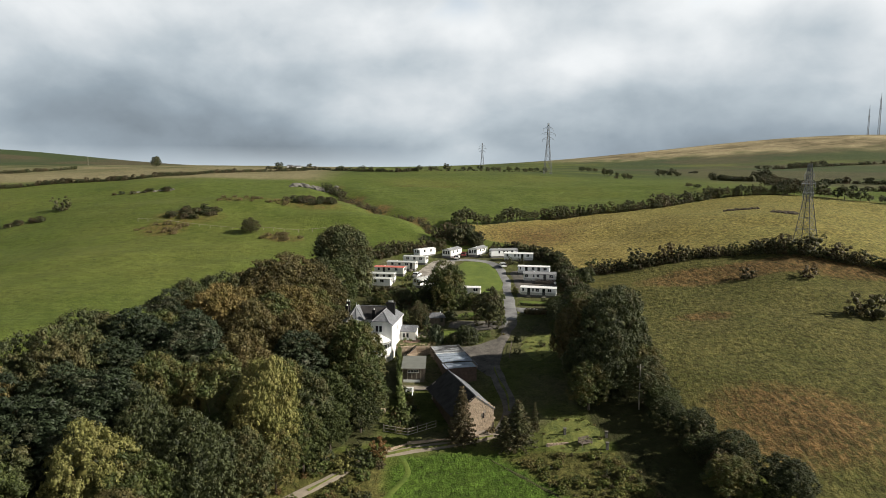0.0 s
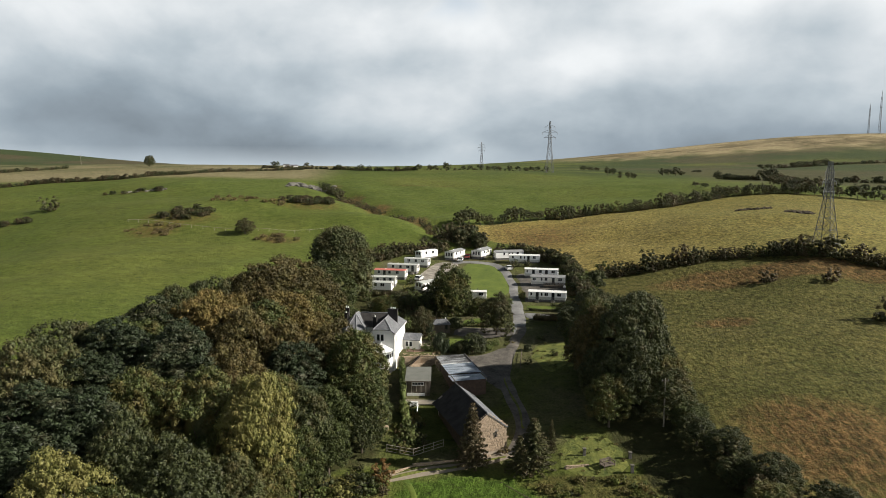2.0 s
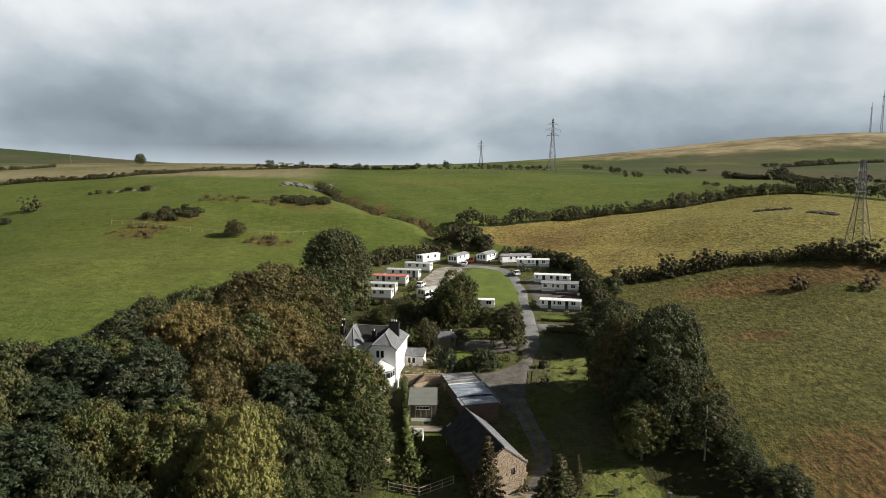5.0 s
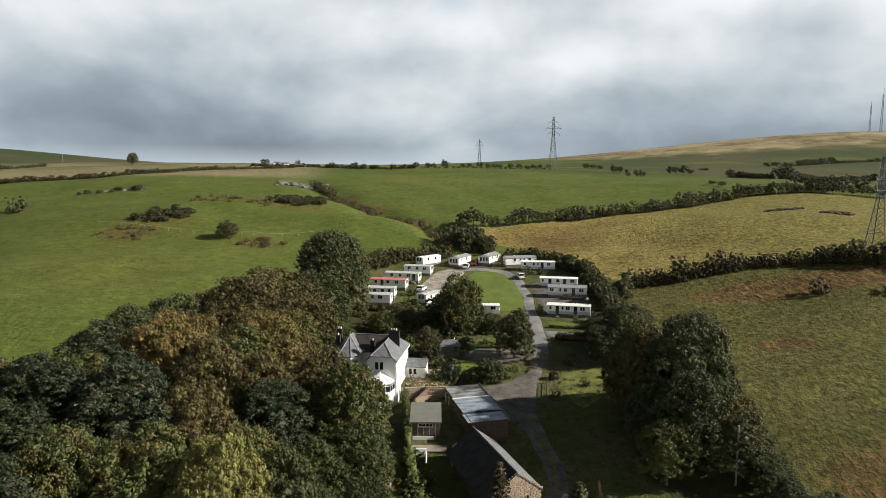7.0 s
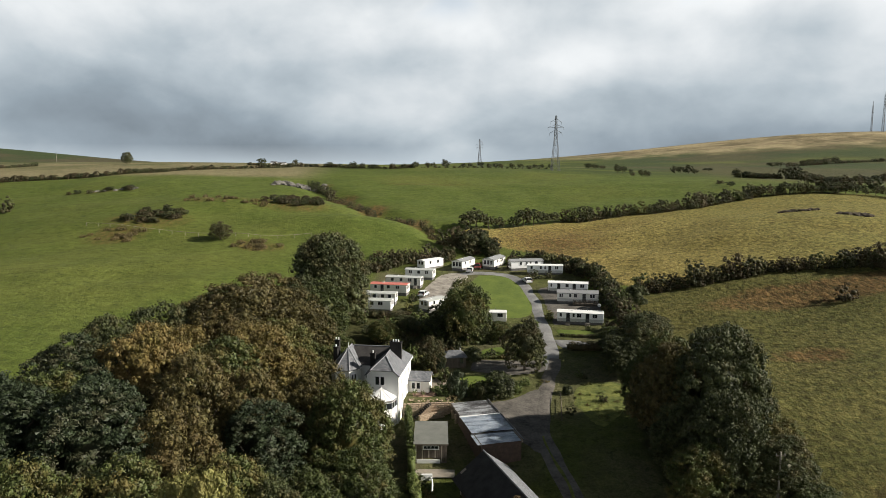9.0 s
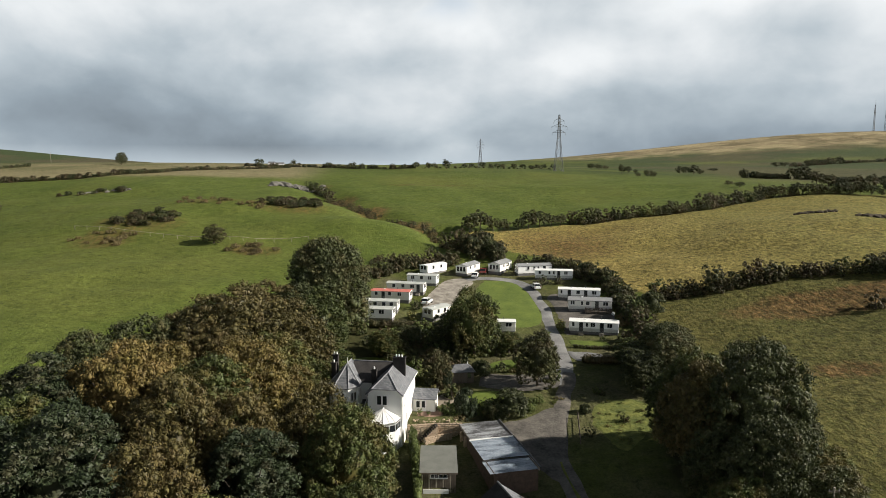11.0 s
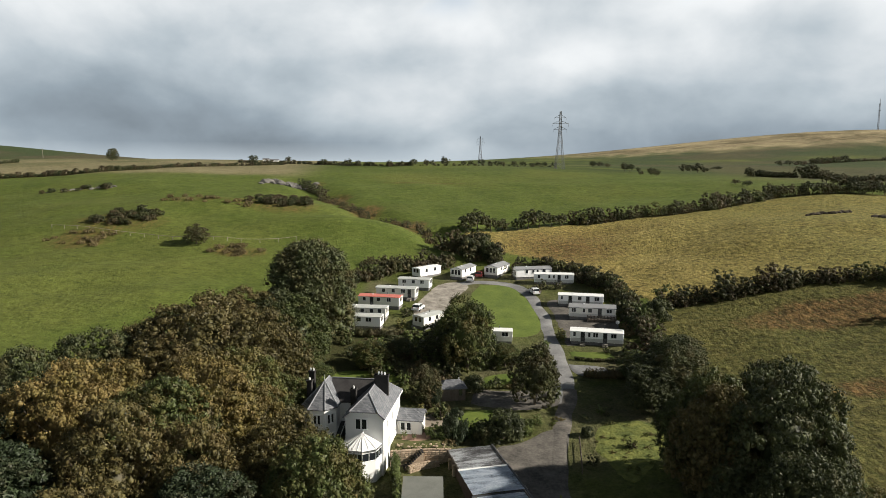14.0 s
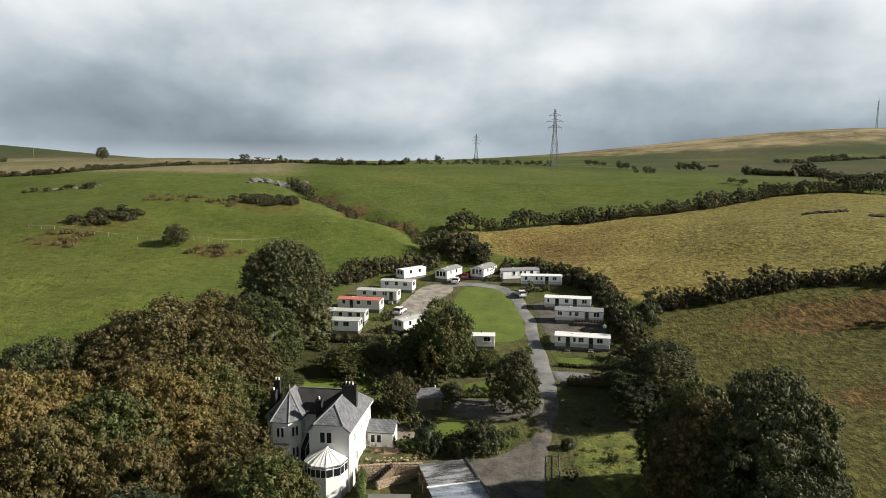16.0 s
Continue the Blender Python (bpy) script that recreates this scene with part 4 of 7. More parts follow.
# ---------------------------------------------------------------- stone barn
def build_barn():
    b = thing("barn", pose(7.0, 112.65, 0.1, rz=17.5), "old stone barn with a slate roof darkened on its shaded side and pale gable", "barn")
    # local: gable end at y = 0 centred on x = -1.2, length along +y
    w, d, e, r = 6.6, 15.2, 3.9, 6.2
    x0, x1 = -1.45 - w / 2, -1.45 + w / 2
    xm = (x0 + x1) / 2
    bm = bmesh.new()
    add_solid(bm, [(x0, 0, -1), (x1, 0, -1), (x1, 0, e), (xm, 0, r), (x0, 0, e)], [(x0, 0.5, -1), (x1, 0.5, -1), (x1, 0.5, e), (xm, 0.5, r), (x0, 0.5, e)])
    gable = part("gable", bm, M["mortar"], b, "pale rubble-stone gable")
    bm = bmesh.new()
    add_solid(bm, [(x0, d - 0.5, -1), (x1, d - 0.5, -1), (x1, d - 0.5, e), (xm, d - 0.5, r), (x0, d - 0.5, e)], [(x0, d, -1), (x1, d, -1), (x1, d, e), (xm, d, r), (x0, d, e)])
    part("gable", bm, M["mortar"], b)
    for xa in (x0, x1 - 0.5):
        # left wall is stone too; dark brick colour stands in for its shade
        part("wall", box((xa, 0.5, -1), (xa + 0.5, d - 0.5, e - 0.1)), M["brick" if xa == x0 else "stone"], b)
    for side in (-1, 1):
        xe = x0 - 1.1 if side < 0 else x1 + 0.25
        ze = e - 0.85 if side < 0 else e - 0.2
        # left slope gets the darker slate copy, standing in for its shade
        part("roof_slope", slab([(xe, -0.15, ze), (xm, -0.15, r + 0.12), (xm, d + 0.15, r + 0.12), (xe, d + 0.15, ze)], 0.14), M["slate_shaded" if side < 0 else "slate"], b, "weathered slate slope, darkened on the shaded side")
    part("ridge", tube((xm, -0.15, r + 0.16), (xm, d + 0.15, r + 0.16), 0.11, 0.11, 6), M["lead"], b)
    # stones of the gable, in courses
    rng = random.Random(9)
    z = 0.0
    while z < r - 0.2:
        half = w / 2 if z < e else w / 2 * (r - z) / (r - e)
        x = xm - half
        while x < xm + half - 0.15:
            ww = rng.uniform(0.3, 0.58)
            if not (xm + 1.2 < x + ww / 2 < xm + 1.75 and 2.4 < z < 3.3):
                share("stone", rng.choice(STONES), gable, pose(x + ww / 2, -0.03, z + 0.15, rng.uniform(-4, 4), rng.uniform(-4, 4), rng.uniform(-5, 5)) @ Matrix.Diagonal((ww / 0.46, 0.3, 1.08, 1)))
            x += ww
        z += 0.27
    part("vent_slit", box((xm + 1.35, -0.2, 2.3), (xm + 1.55, -0.1, 3.2)), M["black"], gable)
    return b


build_barn()


# ---------------------------------------------------------------- garage with tin roof
def build_garage():
    g = thing("garage", pose(-2.6, 147.2, 2.6, rz=-77), "long low brick garage with a patched tin roof", "garage")
    # local: x along the length (towards the barn), y across
    d, w, zl, zr = 16.2, 5.9, 2.75, 2.75
    part("wall", box((0, 0, -1.5), (d, 0.3, zl - 0.15)), M["brick"], g, "dark red brick wall")
    part("wall", box((0, w - 0.3, -1), (d, w, zl - 0.15)), M["brick"], g)
    part("wall", box((0, 0.3, -1), (0.3, w - 0.3, zl - 0.15)), M["brick"], g)
    part("wall", box((d - 0.3, 0.3, -1.5), (d, w - 0.3, zl - 0.15)), M["brick"], g)
    part("fascia", box((-0.15, w, zl - 0.3), (d + 0.2, w + 0.12, zl + 0.1)), M["timber_pale"], g)
    part("fascia", box((-0.15, -0.14, zl - 0.3), (d + 0.2, -0.02, zl + 0.04)), M["timber"], g)
    # three runs of sheeting of different age and height, each of overlapping sheets
    for x0, x1, y0, y1, lift, mat, label in ((-0.2, 6.4, -0.1, w + 0.1, 0.02, "tin_old", "rusted grey sheeting with pale streaks"), (6.3, 12.7, -0.35, w + 0.1, 0.16, "tin_sheen", "weathered sheeting with bluish-white sky sheen in its colour"), (13.0, d + 0.25, -0.6, w - 0.1, -0.02, "tin_sheen", "weathered sheeting with bluish-white sky sheen in its colour")):
        n = round((x1 - x0) / 1.05)
        for i in range(n):
            a, b = x0 + (x1 - x0) * i / n, x0 + (x1 - x0) * (i + 1) / n
            bm = bmesh.new()
            rows = []
            for j in range(9):
                x = a + (b - a + 0.05) * j / 8
                z = zl + lift + (0.025 if j % 2 else 0) + 0.01 * (i % 2)
                rows.append([bm.verts.new((x, y0 + (y1 - y0) * v, z + 0.05 * math.sin(math.pi * v))) for v in (0, 0.5, 1)])
            for p, q in zip(rows, rows[1:]):
                for c in range(2):
                    bm.faces.new((p[c], q[c], q[c + 1], p[c + 1]))
            bmesh.ops.solidify(bm, geom=bm.faces[:], thickness=0.02)
            part("roof_sheet", bm, M[mat], g, label)
    part("flashing", box((6.15, -0.4, zl + 0.13), (6.5, w + 0.12, zl + 0.23)), M["roof_white"], g, "pale strip between two runs of sheeting")
    # no real gutter: a dark bar painted in for shade in the gap
    part("gutter", box((12.7, -0.5, zl - 0.12), (13.0, w + 0.05, zl + 0.06)), M["trim_dark"], g, "dark strip standing for the shaded gap between two runs of sheeting")
    part("edge_trim", box((-0.2, w + 0.12, zl - 0.05), (d + 0.2, w + 0.34, zl + 0.22)), M["trim_dark"], g, "dark edge board")
    for x in (1.5, 5.0, 8.5, 12.0):
        part("roof_batten", box((x, w + 0.34, zl + 0.0), (x + 0.9, w + 0.42, zl + 0.2)), M["timber_pale"], g)
    for x in (2.4, 5.6, 8.8):
        door(g, x, w, -0.6, 2.3, 2.5, (0, 1), "timber", False)
    for x in (1.2, 3.2):
        part("buttress", box((x, -0.35, -1.5), (x + 0.45, 0.0, zl - 0.5)), M["stone"], g)
    return g


build_garage()


# ---------------------------------------------------------------- timber cabin with deck
def build_cabin():
    c = thing("cabin", pose(-5.9, 132.9, 2.0, rz=-1.5), "dark timber cabin with a felt roof and white deck rail", "cabin")
    w, d = 4.4, 6.0
    part("floor", box((-w / 2, -0.1, -0.9), (w / 2, d, 0.1)), M["timber"], c)
    part("wall", box((-w / 2, 1.0, 0.1), (w / 2, 1.08, 2.6)), M["timber"], c)
    part("wall", box((-w / 2, d - 0.08, 0.1), (w / 2, d, 2.6)), M["timber"], c)
    part("wall", box((-w / 2, 1.08, 0.1), (-w / 2 + 0.08, d - 0.08, 2.6)), M["timber"], c)
    part("wall", box((w / 2 - 0.08, 1.08, 0.1), (w / 2, d - 0.08, 2.6)), M["timber"], c)
    part("roof", slab([(-w / 2 - 0.25, -0.5, 2.95), (w / 2 + 0.25, -0.5, 2.95), (w / 2 + 0.1, d + 0.5, 3.55), (-w / 2 - 0.35, d + 0.5, 3.55)], 0.14), M["felt"], c, "grey-green felt roof")
    part("fascia", box((-w / 2 - 0.25, -0.53, 2.72), (w / 2 + 0.25, -0.47, 2.92)), M["timber"], c)
    for i in range(15):
        x = -w / 2 + 0.1 + i * (w - 0.2) / 14
        part("board", box((x - 0.1, -0.06, 0.75 if 4 < i < 11 else 0.1), (x + 0.08, 0.0, 2.1 if 4 < i < 11 else 2.7)), M["timber" if i % 3 else "timber_pale"], c)
    for y in (1.6, 2.6, 3.6, 4.6):
        part("board", box((w / 2, y - 0.3, 0.1), (w / 2 + 0.04, y + 0.3, 2.65)), M["timber"], c)
    window(c, 0, -0.06, 2.02, 2.2, 0.55, bars=3)
    part("deck_rail", box((-w / 2 + 0.2, -0.25, 0.0), (w / 2 - 0.9, -0.17, 0.55)), M["white_paint"], c, "white boarded rail")
    part("deck", box((-w / 2, -3.9, -0.35), (w / 2 + 1.1, -0.7, -0.2)), M["timber_pale"], c)
    for x in (-w / 2 + 0.2, 0, w / 2 + 0.8):
        for y in (-3.6, -1.0):
            part("post", box((x - 0.08, y - 0.08, -1.9), (x + 0.08, y + 0.08, -0.35)), M["timber"], c)
    return c


build_cabin()


# ---------------------------------------------------------------- garden hut
def build_hut():
    h = thing("garden_hut", pose(-1.7, 166.0, 5.9, rz=8), "weathered timber garden hut with a pale hipped roof", "hut")
    part("wall", box((-2, -1.5, -0.6), (2, 1.5, 2.1), 0.03), M["timber"], h)
    for i in range(10):
        part("board", box((-1.95 + i * 0.4, -1.55, 0), (-1.65 + i * 0.4, -1.49, 2.05)), M["timber"], h)
    c = [(-2.3, -1.8, 2.0), (2.3, -1.8, 2.0), (2.3, 1.8, 2.0), (-2.3, 1.8, 2.0)]
    a, b = (-1.0, 0, 3.0), (1.2, 0, 3.0)
    for pts in ((c[0], c[1], b, a), (c[2], c[3], a, b), (c[1], c[2], b), (c[3], c[0], a)):
        part("roof_slope", slab(pts, 0.1), M["slate"], h)
    part("flue", tube((1.2, 0.1, 2.6), (1.2, 0.1, 3.3), 0.08), M["white_paint"], h)
    door(h, 1.2, -1.55, 0.05, 0.8, 1.9, mat="timber")
    return h


build_hut()


# ---------------------------------------------------------------- caravans
def build_caravan(x, y, yaw, length, width=3.1, wall="van_white", roof="roof_white", windows=(), doors=(), band=None, end_windows=True, height=2.05, pitched=False, label="", lift=0.0):
    """A static caravan: long axis along local x, front long side to local -y."""
    c = thing("static_caravan", pose(x, y, gz(x, y) + lift, rz=yaw), label, "caravan", "static caravans on the park")
    l2, w2, f = length / 2, width / 2, 0.42
    top = f + height
    part("body", box((-l2, -w2, f), (l2, w2, top), 0.07), M[wall], c)
    part("skirt", box((-l2 + 0.12, -w2 + 0.1, -0.7), (l2 - 0.12, w2 - 0.1, f)), M["skirt"], c, "dark skirting panel")
    rise = 0.55 if pitched else 0.22
    for s in (-1, 1):
        part("roof_half", slab([(-l2 - 0.12, s * (w2 + 0.12), top - 0.02), (l2 + 0.12, s * (w2 + 0.12), top - 0.02), (l2 + 0.12, 0, top + rise), (-l2 - 0.12, 0, top + rise)], 0.09), M[roof], c)
    for s in (-1, 1):
        bm = bmesh.new()
        xa = s * (l2 - 0.02)
        add_solid(bm, [(xa - 0.03, -w2, top - 0.1), (xa + 0.03, -w2, top - 0.1), (xa + 0.03, w2, top - 0.1), (xa - 0.03, w2, top - 0.1)],
                  [(xa - 0.03, -0.02, top + rise - 0.09), (xa + 0.03, -0.02, top + rise - 0.09), (xa + 0.03, 0.02, top + rise - 0.09), (xa - 0.03, 0.02, top + rise - 0.09)])
        part("end_panel", bm, M[wall], c)
    part("gutter", box((-l2 - 0.1, -w2 - 0.1, top - 0.14), (l2 + 0.1, -w2 - 0.02, top - 0.05)), M["white_paint" if roof != "roof_grey" else "trim_dark"], c)
    if band:
        part("band", box((-l2 + 0.1, -w2 - 0.015, f + 0.05), (l2 - 0.1, -w2 + 0.02, f + 0.7)), M[band], c)
    for u, w in windows:
        window(c, -l2 + u * length, -w2, f + 0.95, w, 0.95, bars=1 if w > 0.9 else 0, depth=0.05, frame_mat="white_paint")
    for u in doors:
        door(c, -l2 + u * length, -w2, f + 0.05, 0.8, 1.95, mat="trim_dark")
        s = part("step", box((-l2 + u * length - 0.5, -w2 - 0.55, -0.3), (-l2 + u * length + 0.5, -w2 - 0.02, 0.28), 0.02), M["gravel"], c)
        part("tread", box((-l2 + u * length - 0.5, -w2 - 0.95, -0.3), (-l2 + u * length + 0.5, -w2 - 0.56, 0.02), 0.02), M["gravel"], s)
    if end_windows:
        for s in (-1, 1):
            for v in ((-0.95, 0.0, 0.95) if pitched else (-0.55, 0.55)):
                window(c, s * l2, v, f + (0.55 if pitched else 0.85), 0.82 if pitched else 0.95, 1.35 if pitched else 1.1, (s, 0), bars=0, depth=0.05)
    part("flue", tube((l2 * 0.3, 0.5, top), (l2 * 0.3, 0.5, top + 0.65), 0.06), M["steel"], c)
    part("roof_vent", box((-l2 * 0.4, -0.35, top + rise - 0.12), (-l2 * 0.4 + 0.4, 0.05, top + rise + 0.08), 0.03), M["white_paint"], c)
    return c


CARAVANS = (
    dict(x=26.9, y=188.4, yaw=-14, band="van_grey", length=9.9, windows=((0.08, 0.6), (0.36, 0.0 + 0.55), (0.48, 1.0), (0.82, 1.1)), doors=(0.24, 0.66), label="white static caravan with two dark doors above a small lawn"),
    dict(x=29.2, y=202.3, yaw=-12, band="van_grey", length=9.6, wall="van_cream", roof="roof_grey", windows=((0.1, 1.0), (0.32, 0.6), (0.45, 0.9), (0.86, 1.2)), doors=(0.66,), label="cream static caravan with a dark pitched roof and picket deck", pitched=True),
    dict(x=28.6, y=211.0, yaw=-13, band="van_grey", length=9.8, windows=((0.08, 0.5), (0.48, 0.9), (0.86, 1.1)), doors=(0.27, 0.66), label="white static caravan with two dark doors facing the drive"),
    dict(x=25.8, y=230.0, yaw=-7, band="van_grey", length=9.8, windows=((0.12, 0.7), (0.38, 0.6), (0.5, 0.5), (0.82, 1.0)), doors=(0.63,), label="white static caravan set low behind garden bushes"),
    dict(x=21.2, y=235.8, yaw=10, length=9.6, wall="van_white", roof="roof_grey", pitched=True, windows=((0.3, 0.7), (0.48, 0.7), (0.6, 0.6)), doors=(0.78,), label="white static caravan with a low grey pitched roof"),
    dict(x=12.4, y=239.5, yaw=62, length=8.6, width=3.7, wall="van_cream", roof="roof_grey", pitched=True, windows=((0.3, 0.9), (0.7, 0.9)), doors=(), label="cream lodge-style caravan with a grey pitched roof"),
    dict(x=3.3, y=237.2, yaw=60, length=8.2, width=3.4, wall="van_cream", roof="roof_grey", pitched=True, windows=((0.25, 0.8), (0.6, 0.8)), doors=(), label="cream caravan with a glazed gable and grey roof"),
    dict(x=-6.3, y=236.6, yaw=45, length=7.6, wall="van_white", windows=((0.3, 0.9), (0.7, 0.9)), doors=(), label="white static caravan at the head of the loop"),
    dict(x=-9.0, y=225.3, yaw=-15, length=7.8, roof="roof_pale", windows=((0.2, 1.0), (0.5, 0.9), (0.78, 1.0)), doors=(), label="white static caravan with a flat pale roof"),
    dict(x=-13.0, y=217.0, yaw=-14, length=9.4, wall="van_cream", roof="roof_pale", windows=((0.2, 0.9), (0.45, 0.9), (0.7, 1.1)), doors=(0.86,), label="cream static caravan with a pale roof"),
    dict(x=-16.3, y=209.9, yaw=-13, length=9.4, wall="van_cream", roof="roof_red", windows=((0.15, 0.8), (0.5, 0.9), (0.75, 1.0)), doors=(0.33,), label="cream static caravan with a faded red roof"),
    dict(x=-19.2, y=202.0, yaw=-9, length=10.0, wall="van_cream", roof="roof_pale", windows=((0.3, 0.9), (0.5, 0.9), (0.7, 0.9), (0.87, 0.9)), doors=(), label="cream static caravan partly behind trees"),
    dict(x=-19.8, y=196.6, yaw=-9, length=9.8, roof="roof_pale", windows=((0.3, 1.0), (0.55, 0.9), (0.75, 1.2)), doors=(0.42,), label="white static caravan at the edge of the wood"),
    dict(x=-5.6, y=198.4, yaw=48, length=6.2, wall="van_cream", roof="roof_pale", windows=((0.3, 0.8), (0.65, 0.9)), doors=(), label="cream static caravan beside a large tree"),
    dict(x=7.2, y=189.8, yaw=-5, length=7.0, width=2.6, wall="van_cream", windows=((0.3, 0.8), (0.8, 1.3)), doors=(), label="small cream caravan between trees"),
)
for spec in CARAVANS:
    build_caravan(**spec)


def build_deck():
    """Picket deck in front of the grey caravan."""
    d = thing("picket_deck", pose(30.6, 199.6, gz(30.6, 199.6), rz=-12), "dark timber picket deck in front of a caravan", "deck")
    part("floor", box((-3, -0.6, 0.2), (3, 0.9, 0.5)), M["timber"], d)
    for i in range(21):
        part("picket", box((-3 + 0.29 * i, -0.62, -0.3), (-2.86 + 0.29 * i, -0.56, 1.35)), M["timber"], d)
    part("rail", box((-3, -0.64, 1.1), (3, -0.57, 1.2)), M["timber"], d)
    for x in (-3.0, 0.0, 2.85):
        part("post", box((x, -0.6, -0.4), (x + 0.12, -0.48, 1.45)), M["timber"], d)


build_deck()


# ---------------------------------------------------------------- cars
def build_car(x, y, yaw, paint, label, kind=0):
    c = thing("car", pose(x, y, gz(x, y) + 0.08, rz=yaw), label, "car", "parked cars")
    length, w = (4.1, 1.75) if kind == 0 else (4.8, 1.9)
    l2, w2 = length / 2, w / 2
    bm = bmesh.new()
    prof = [(-l2, 0.35), (-l2 + 0.02, 0.85), (-l2 + 0.25, 1.0), (-l2 * 0.5, 1.02), (l2 * 0.4, 0.98), (l2 - 0.25, 0.86), (l2, 0.7), (l2, 0.35)] if kind == 0 else [(-l2, 0.35), (-l2, 1.2), (-l2 + 0.1, 1.3), (l2 * 0.45, 1.25), (l2 - 0.2, 1.0), (l2, 0.8), (l2, 0.35)]
    add_solid(bm, [(px, -w2, pz) for px, pz in prof], [(px, w2, pz) for px, pz in prof])
    bmesh.ops.recalc_face_normals(bm, faces=bm.faces)
    bmesh.ops.bevel(bm, geom=bm.edges[:], offset=0.07, segments=2, affect="EDGES")
    part("body", bm, M[paint], c)
    hi = 1.48 if kind == 0 else 1.95
    cab = [(-l2 + 0.2, 0.98), (-l2 + 0.55, hi), (l2 * 0.08, hi), (l2 * 0.48, 0.98)]
    bm = bmesh.new()
    add_solid(bm, [(px, -w2 + (0.06 if pz < 1 else 0.2), pz) for px, pz in cab], [(px, w2 - (0.06 if pz < 1 else 0.2), pz) for px, pz in cab])
    bmesh.ops.recalc_face_normals(bm, faces=bm.faces)
    part("glasshouse", bm, M["glass"], c, "dark tinted glass")
    part("roof", box((-l2 + 0.5, -w2 + 0.18, hi - 0.03), (l2 * 0.1, w2 - 0.18, hi + 0.04), 0.02), M[paint], c)
    for px in (-l2 + 0.5, -0.1, l2 * 0.14):
        for s in (-1, 1):
            part("pillar", tube((px + 0.18 * (px > 0.1), s * (w2 - 0.07), 1.0), (px, s * (w2 - 0.2), hi), 0.045, 0.045, 5), M[paint], c)
    for px in (-l2 * 0.6, l2 * 0.62):
        for s in (-1, 1):
            wh = part("wheel", tube((px, s * (w2 - 0.2), 0.33), (px, s * (w2 + 0.02), 0.33), 0.33, 0.33, 16), M["rubber"], c)
            part("hub", tube((px, s * (w2 + 0.0), 0.33), (px, s * (w2 + 0.035), 0.33), 0.2, 0.18, 12), M["steel"], wh)
    for s in (-1, 1):
        part("headlight", box((l2 - 0.12, s * 0.55 - 0.18, 0.66), (l2 + 0.012, s * 0.55 + 0.18, 0.8), 0.02), M["steel"], c)
        part("tail_light", box((-l2 - 0.012, s * 0.66 - 0.1, 0.75), (-l2 + 0.1, s * 0.66 + 0.1, 0.98)), M["car_red"], c)
        part("mirror", box((l2 * 0.36, s * (w2 + 0.06) - 0.08, 0.98), (l2 * 0.36 + 0.12, s * (w2 + 0.06) + 0.08, 1.12), 0.02), M[paint], c)
    return c


build_car(-7.9, 207.7, 72, "car_white", "white hatchback parked beside the red-roofed caravan")
build_car(4.9, 232.4, 82, "car_white", "white car parked at the head of the loop")
build_car(19.6, 220.6, 97, "car_white", "white hatchback parked on the verge")
build_car(7.6, 236.6, 75, "car_red", "dark red car parked between two caravans")


# ---------------------------------------------------------------- patio seat, posts, fences, low walls
def build_seat():
    s = thing("garden_bench", pose(23.4, 106.8, gz(23.4, 106.8), rz=25), "weathered timber garden bench with a table", "bench")
    for i in range(5):
        part("seat_slat", box((-1.1, -0.5 + i * 0.24, 0.45), (1.1, -0.3 + i * 0.24, 0.52)), M["timber"], s)
    for x in (-1.0, 0.9):
        for y in (-0.45, 0.6):
            part("leg", box((x, y, -0.15), (x + 0.1, y + 0.1, 0.95)), M["timber"], s)
        part("arm", box((x - 0.02, -0.5, 0.9), (x + 0.14, 0.75, 0.98)), M["timber"], s)
    for i in range(4):
        part("back_slat", box((-1.05, 0.66, 0.6 + i * 0.16), (1.05, 0.71, 0.71 + i * 0.16)), M["timber"], s)


build_seat()
for x, y, hgt, lab in ((20.6, 110.4, 1.2, "grey stone gate post on the lawn"), (27.2, 108.6, 1.0, "pale stone post at the lawn's edge"), (26.5, 104.9, 1.2, "weathered post beside the bench")):
    p = thing("stone_post", pose(x, y, gz(x, y) - 0.1), lab, "post", "posts round the seat")
    part("shaft", box((-0.22, -0.2, 0), (0.22, 0.2, hgt), 0.05), M["rock"], p)
    part("cap", box((-0.28, -0.26, hgt), (0.28, 0.26, hgt + 0.14), 0.04), M["rock"], p)
stone_wall("patio_wall", [(17.0, 107.2), (20.6, 107.6)], 0.45, "low pale stone edging round the lawn", 0.35, None, 12, 0.2, 0.4, limit=60)
stone_wall("track_wall", [(-10.5, 106.6), (-6, 109.7), (1.5, 111.2), (6, 112.0)], 0.5, "low stone wall along the farm track", 0.35, None, 14, 0.24, 0.5, limit=150)


def build_fence(line, label, rails=2, post_gap=2.0, height=1.15, mat="timber_pale", group=""):
    f = thing("fence", pose(0, 0, 0), label, "fence", group)
    pts = resample(line, post_gap)
    for x, y in pts:
        z = gz(x, y)
        part("post", box((x - 0.06, y - 0.06, z - 0.3), (x + 0.06, y + 0.06, z + height), 0.01), M[mat], f)
    for (x0, y0), (x1, y1) in zip(pts, pts[1:]):
        for r in range(rails):
            h = height * (0.9 - 0.42 * r)
            part("rail", tube((x0, y0, gz(x0, y0) + h), (x1, y1, gz(x1, y1) + h), 0.05, 0.05, 4), M[mat], f)
    return f


build_fence([(-10.3, 114), (-6, 112.6), (-1.2, 115.4)], "pale weathered timber fence below the barn", 4, 1.6, 1.25, "timber_pale")
build_fence([(14.4, 143), (15.6, 150.5)], "short timber rail beside the drive", 2, 2.2, 1.0, "timber")
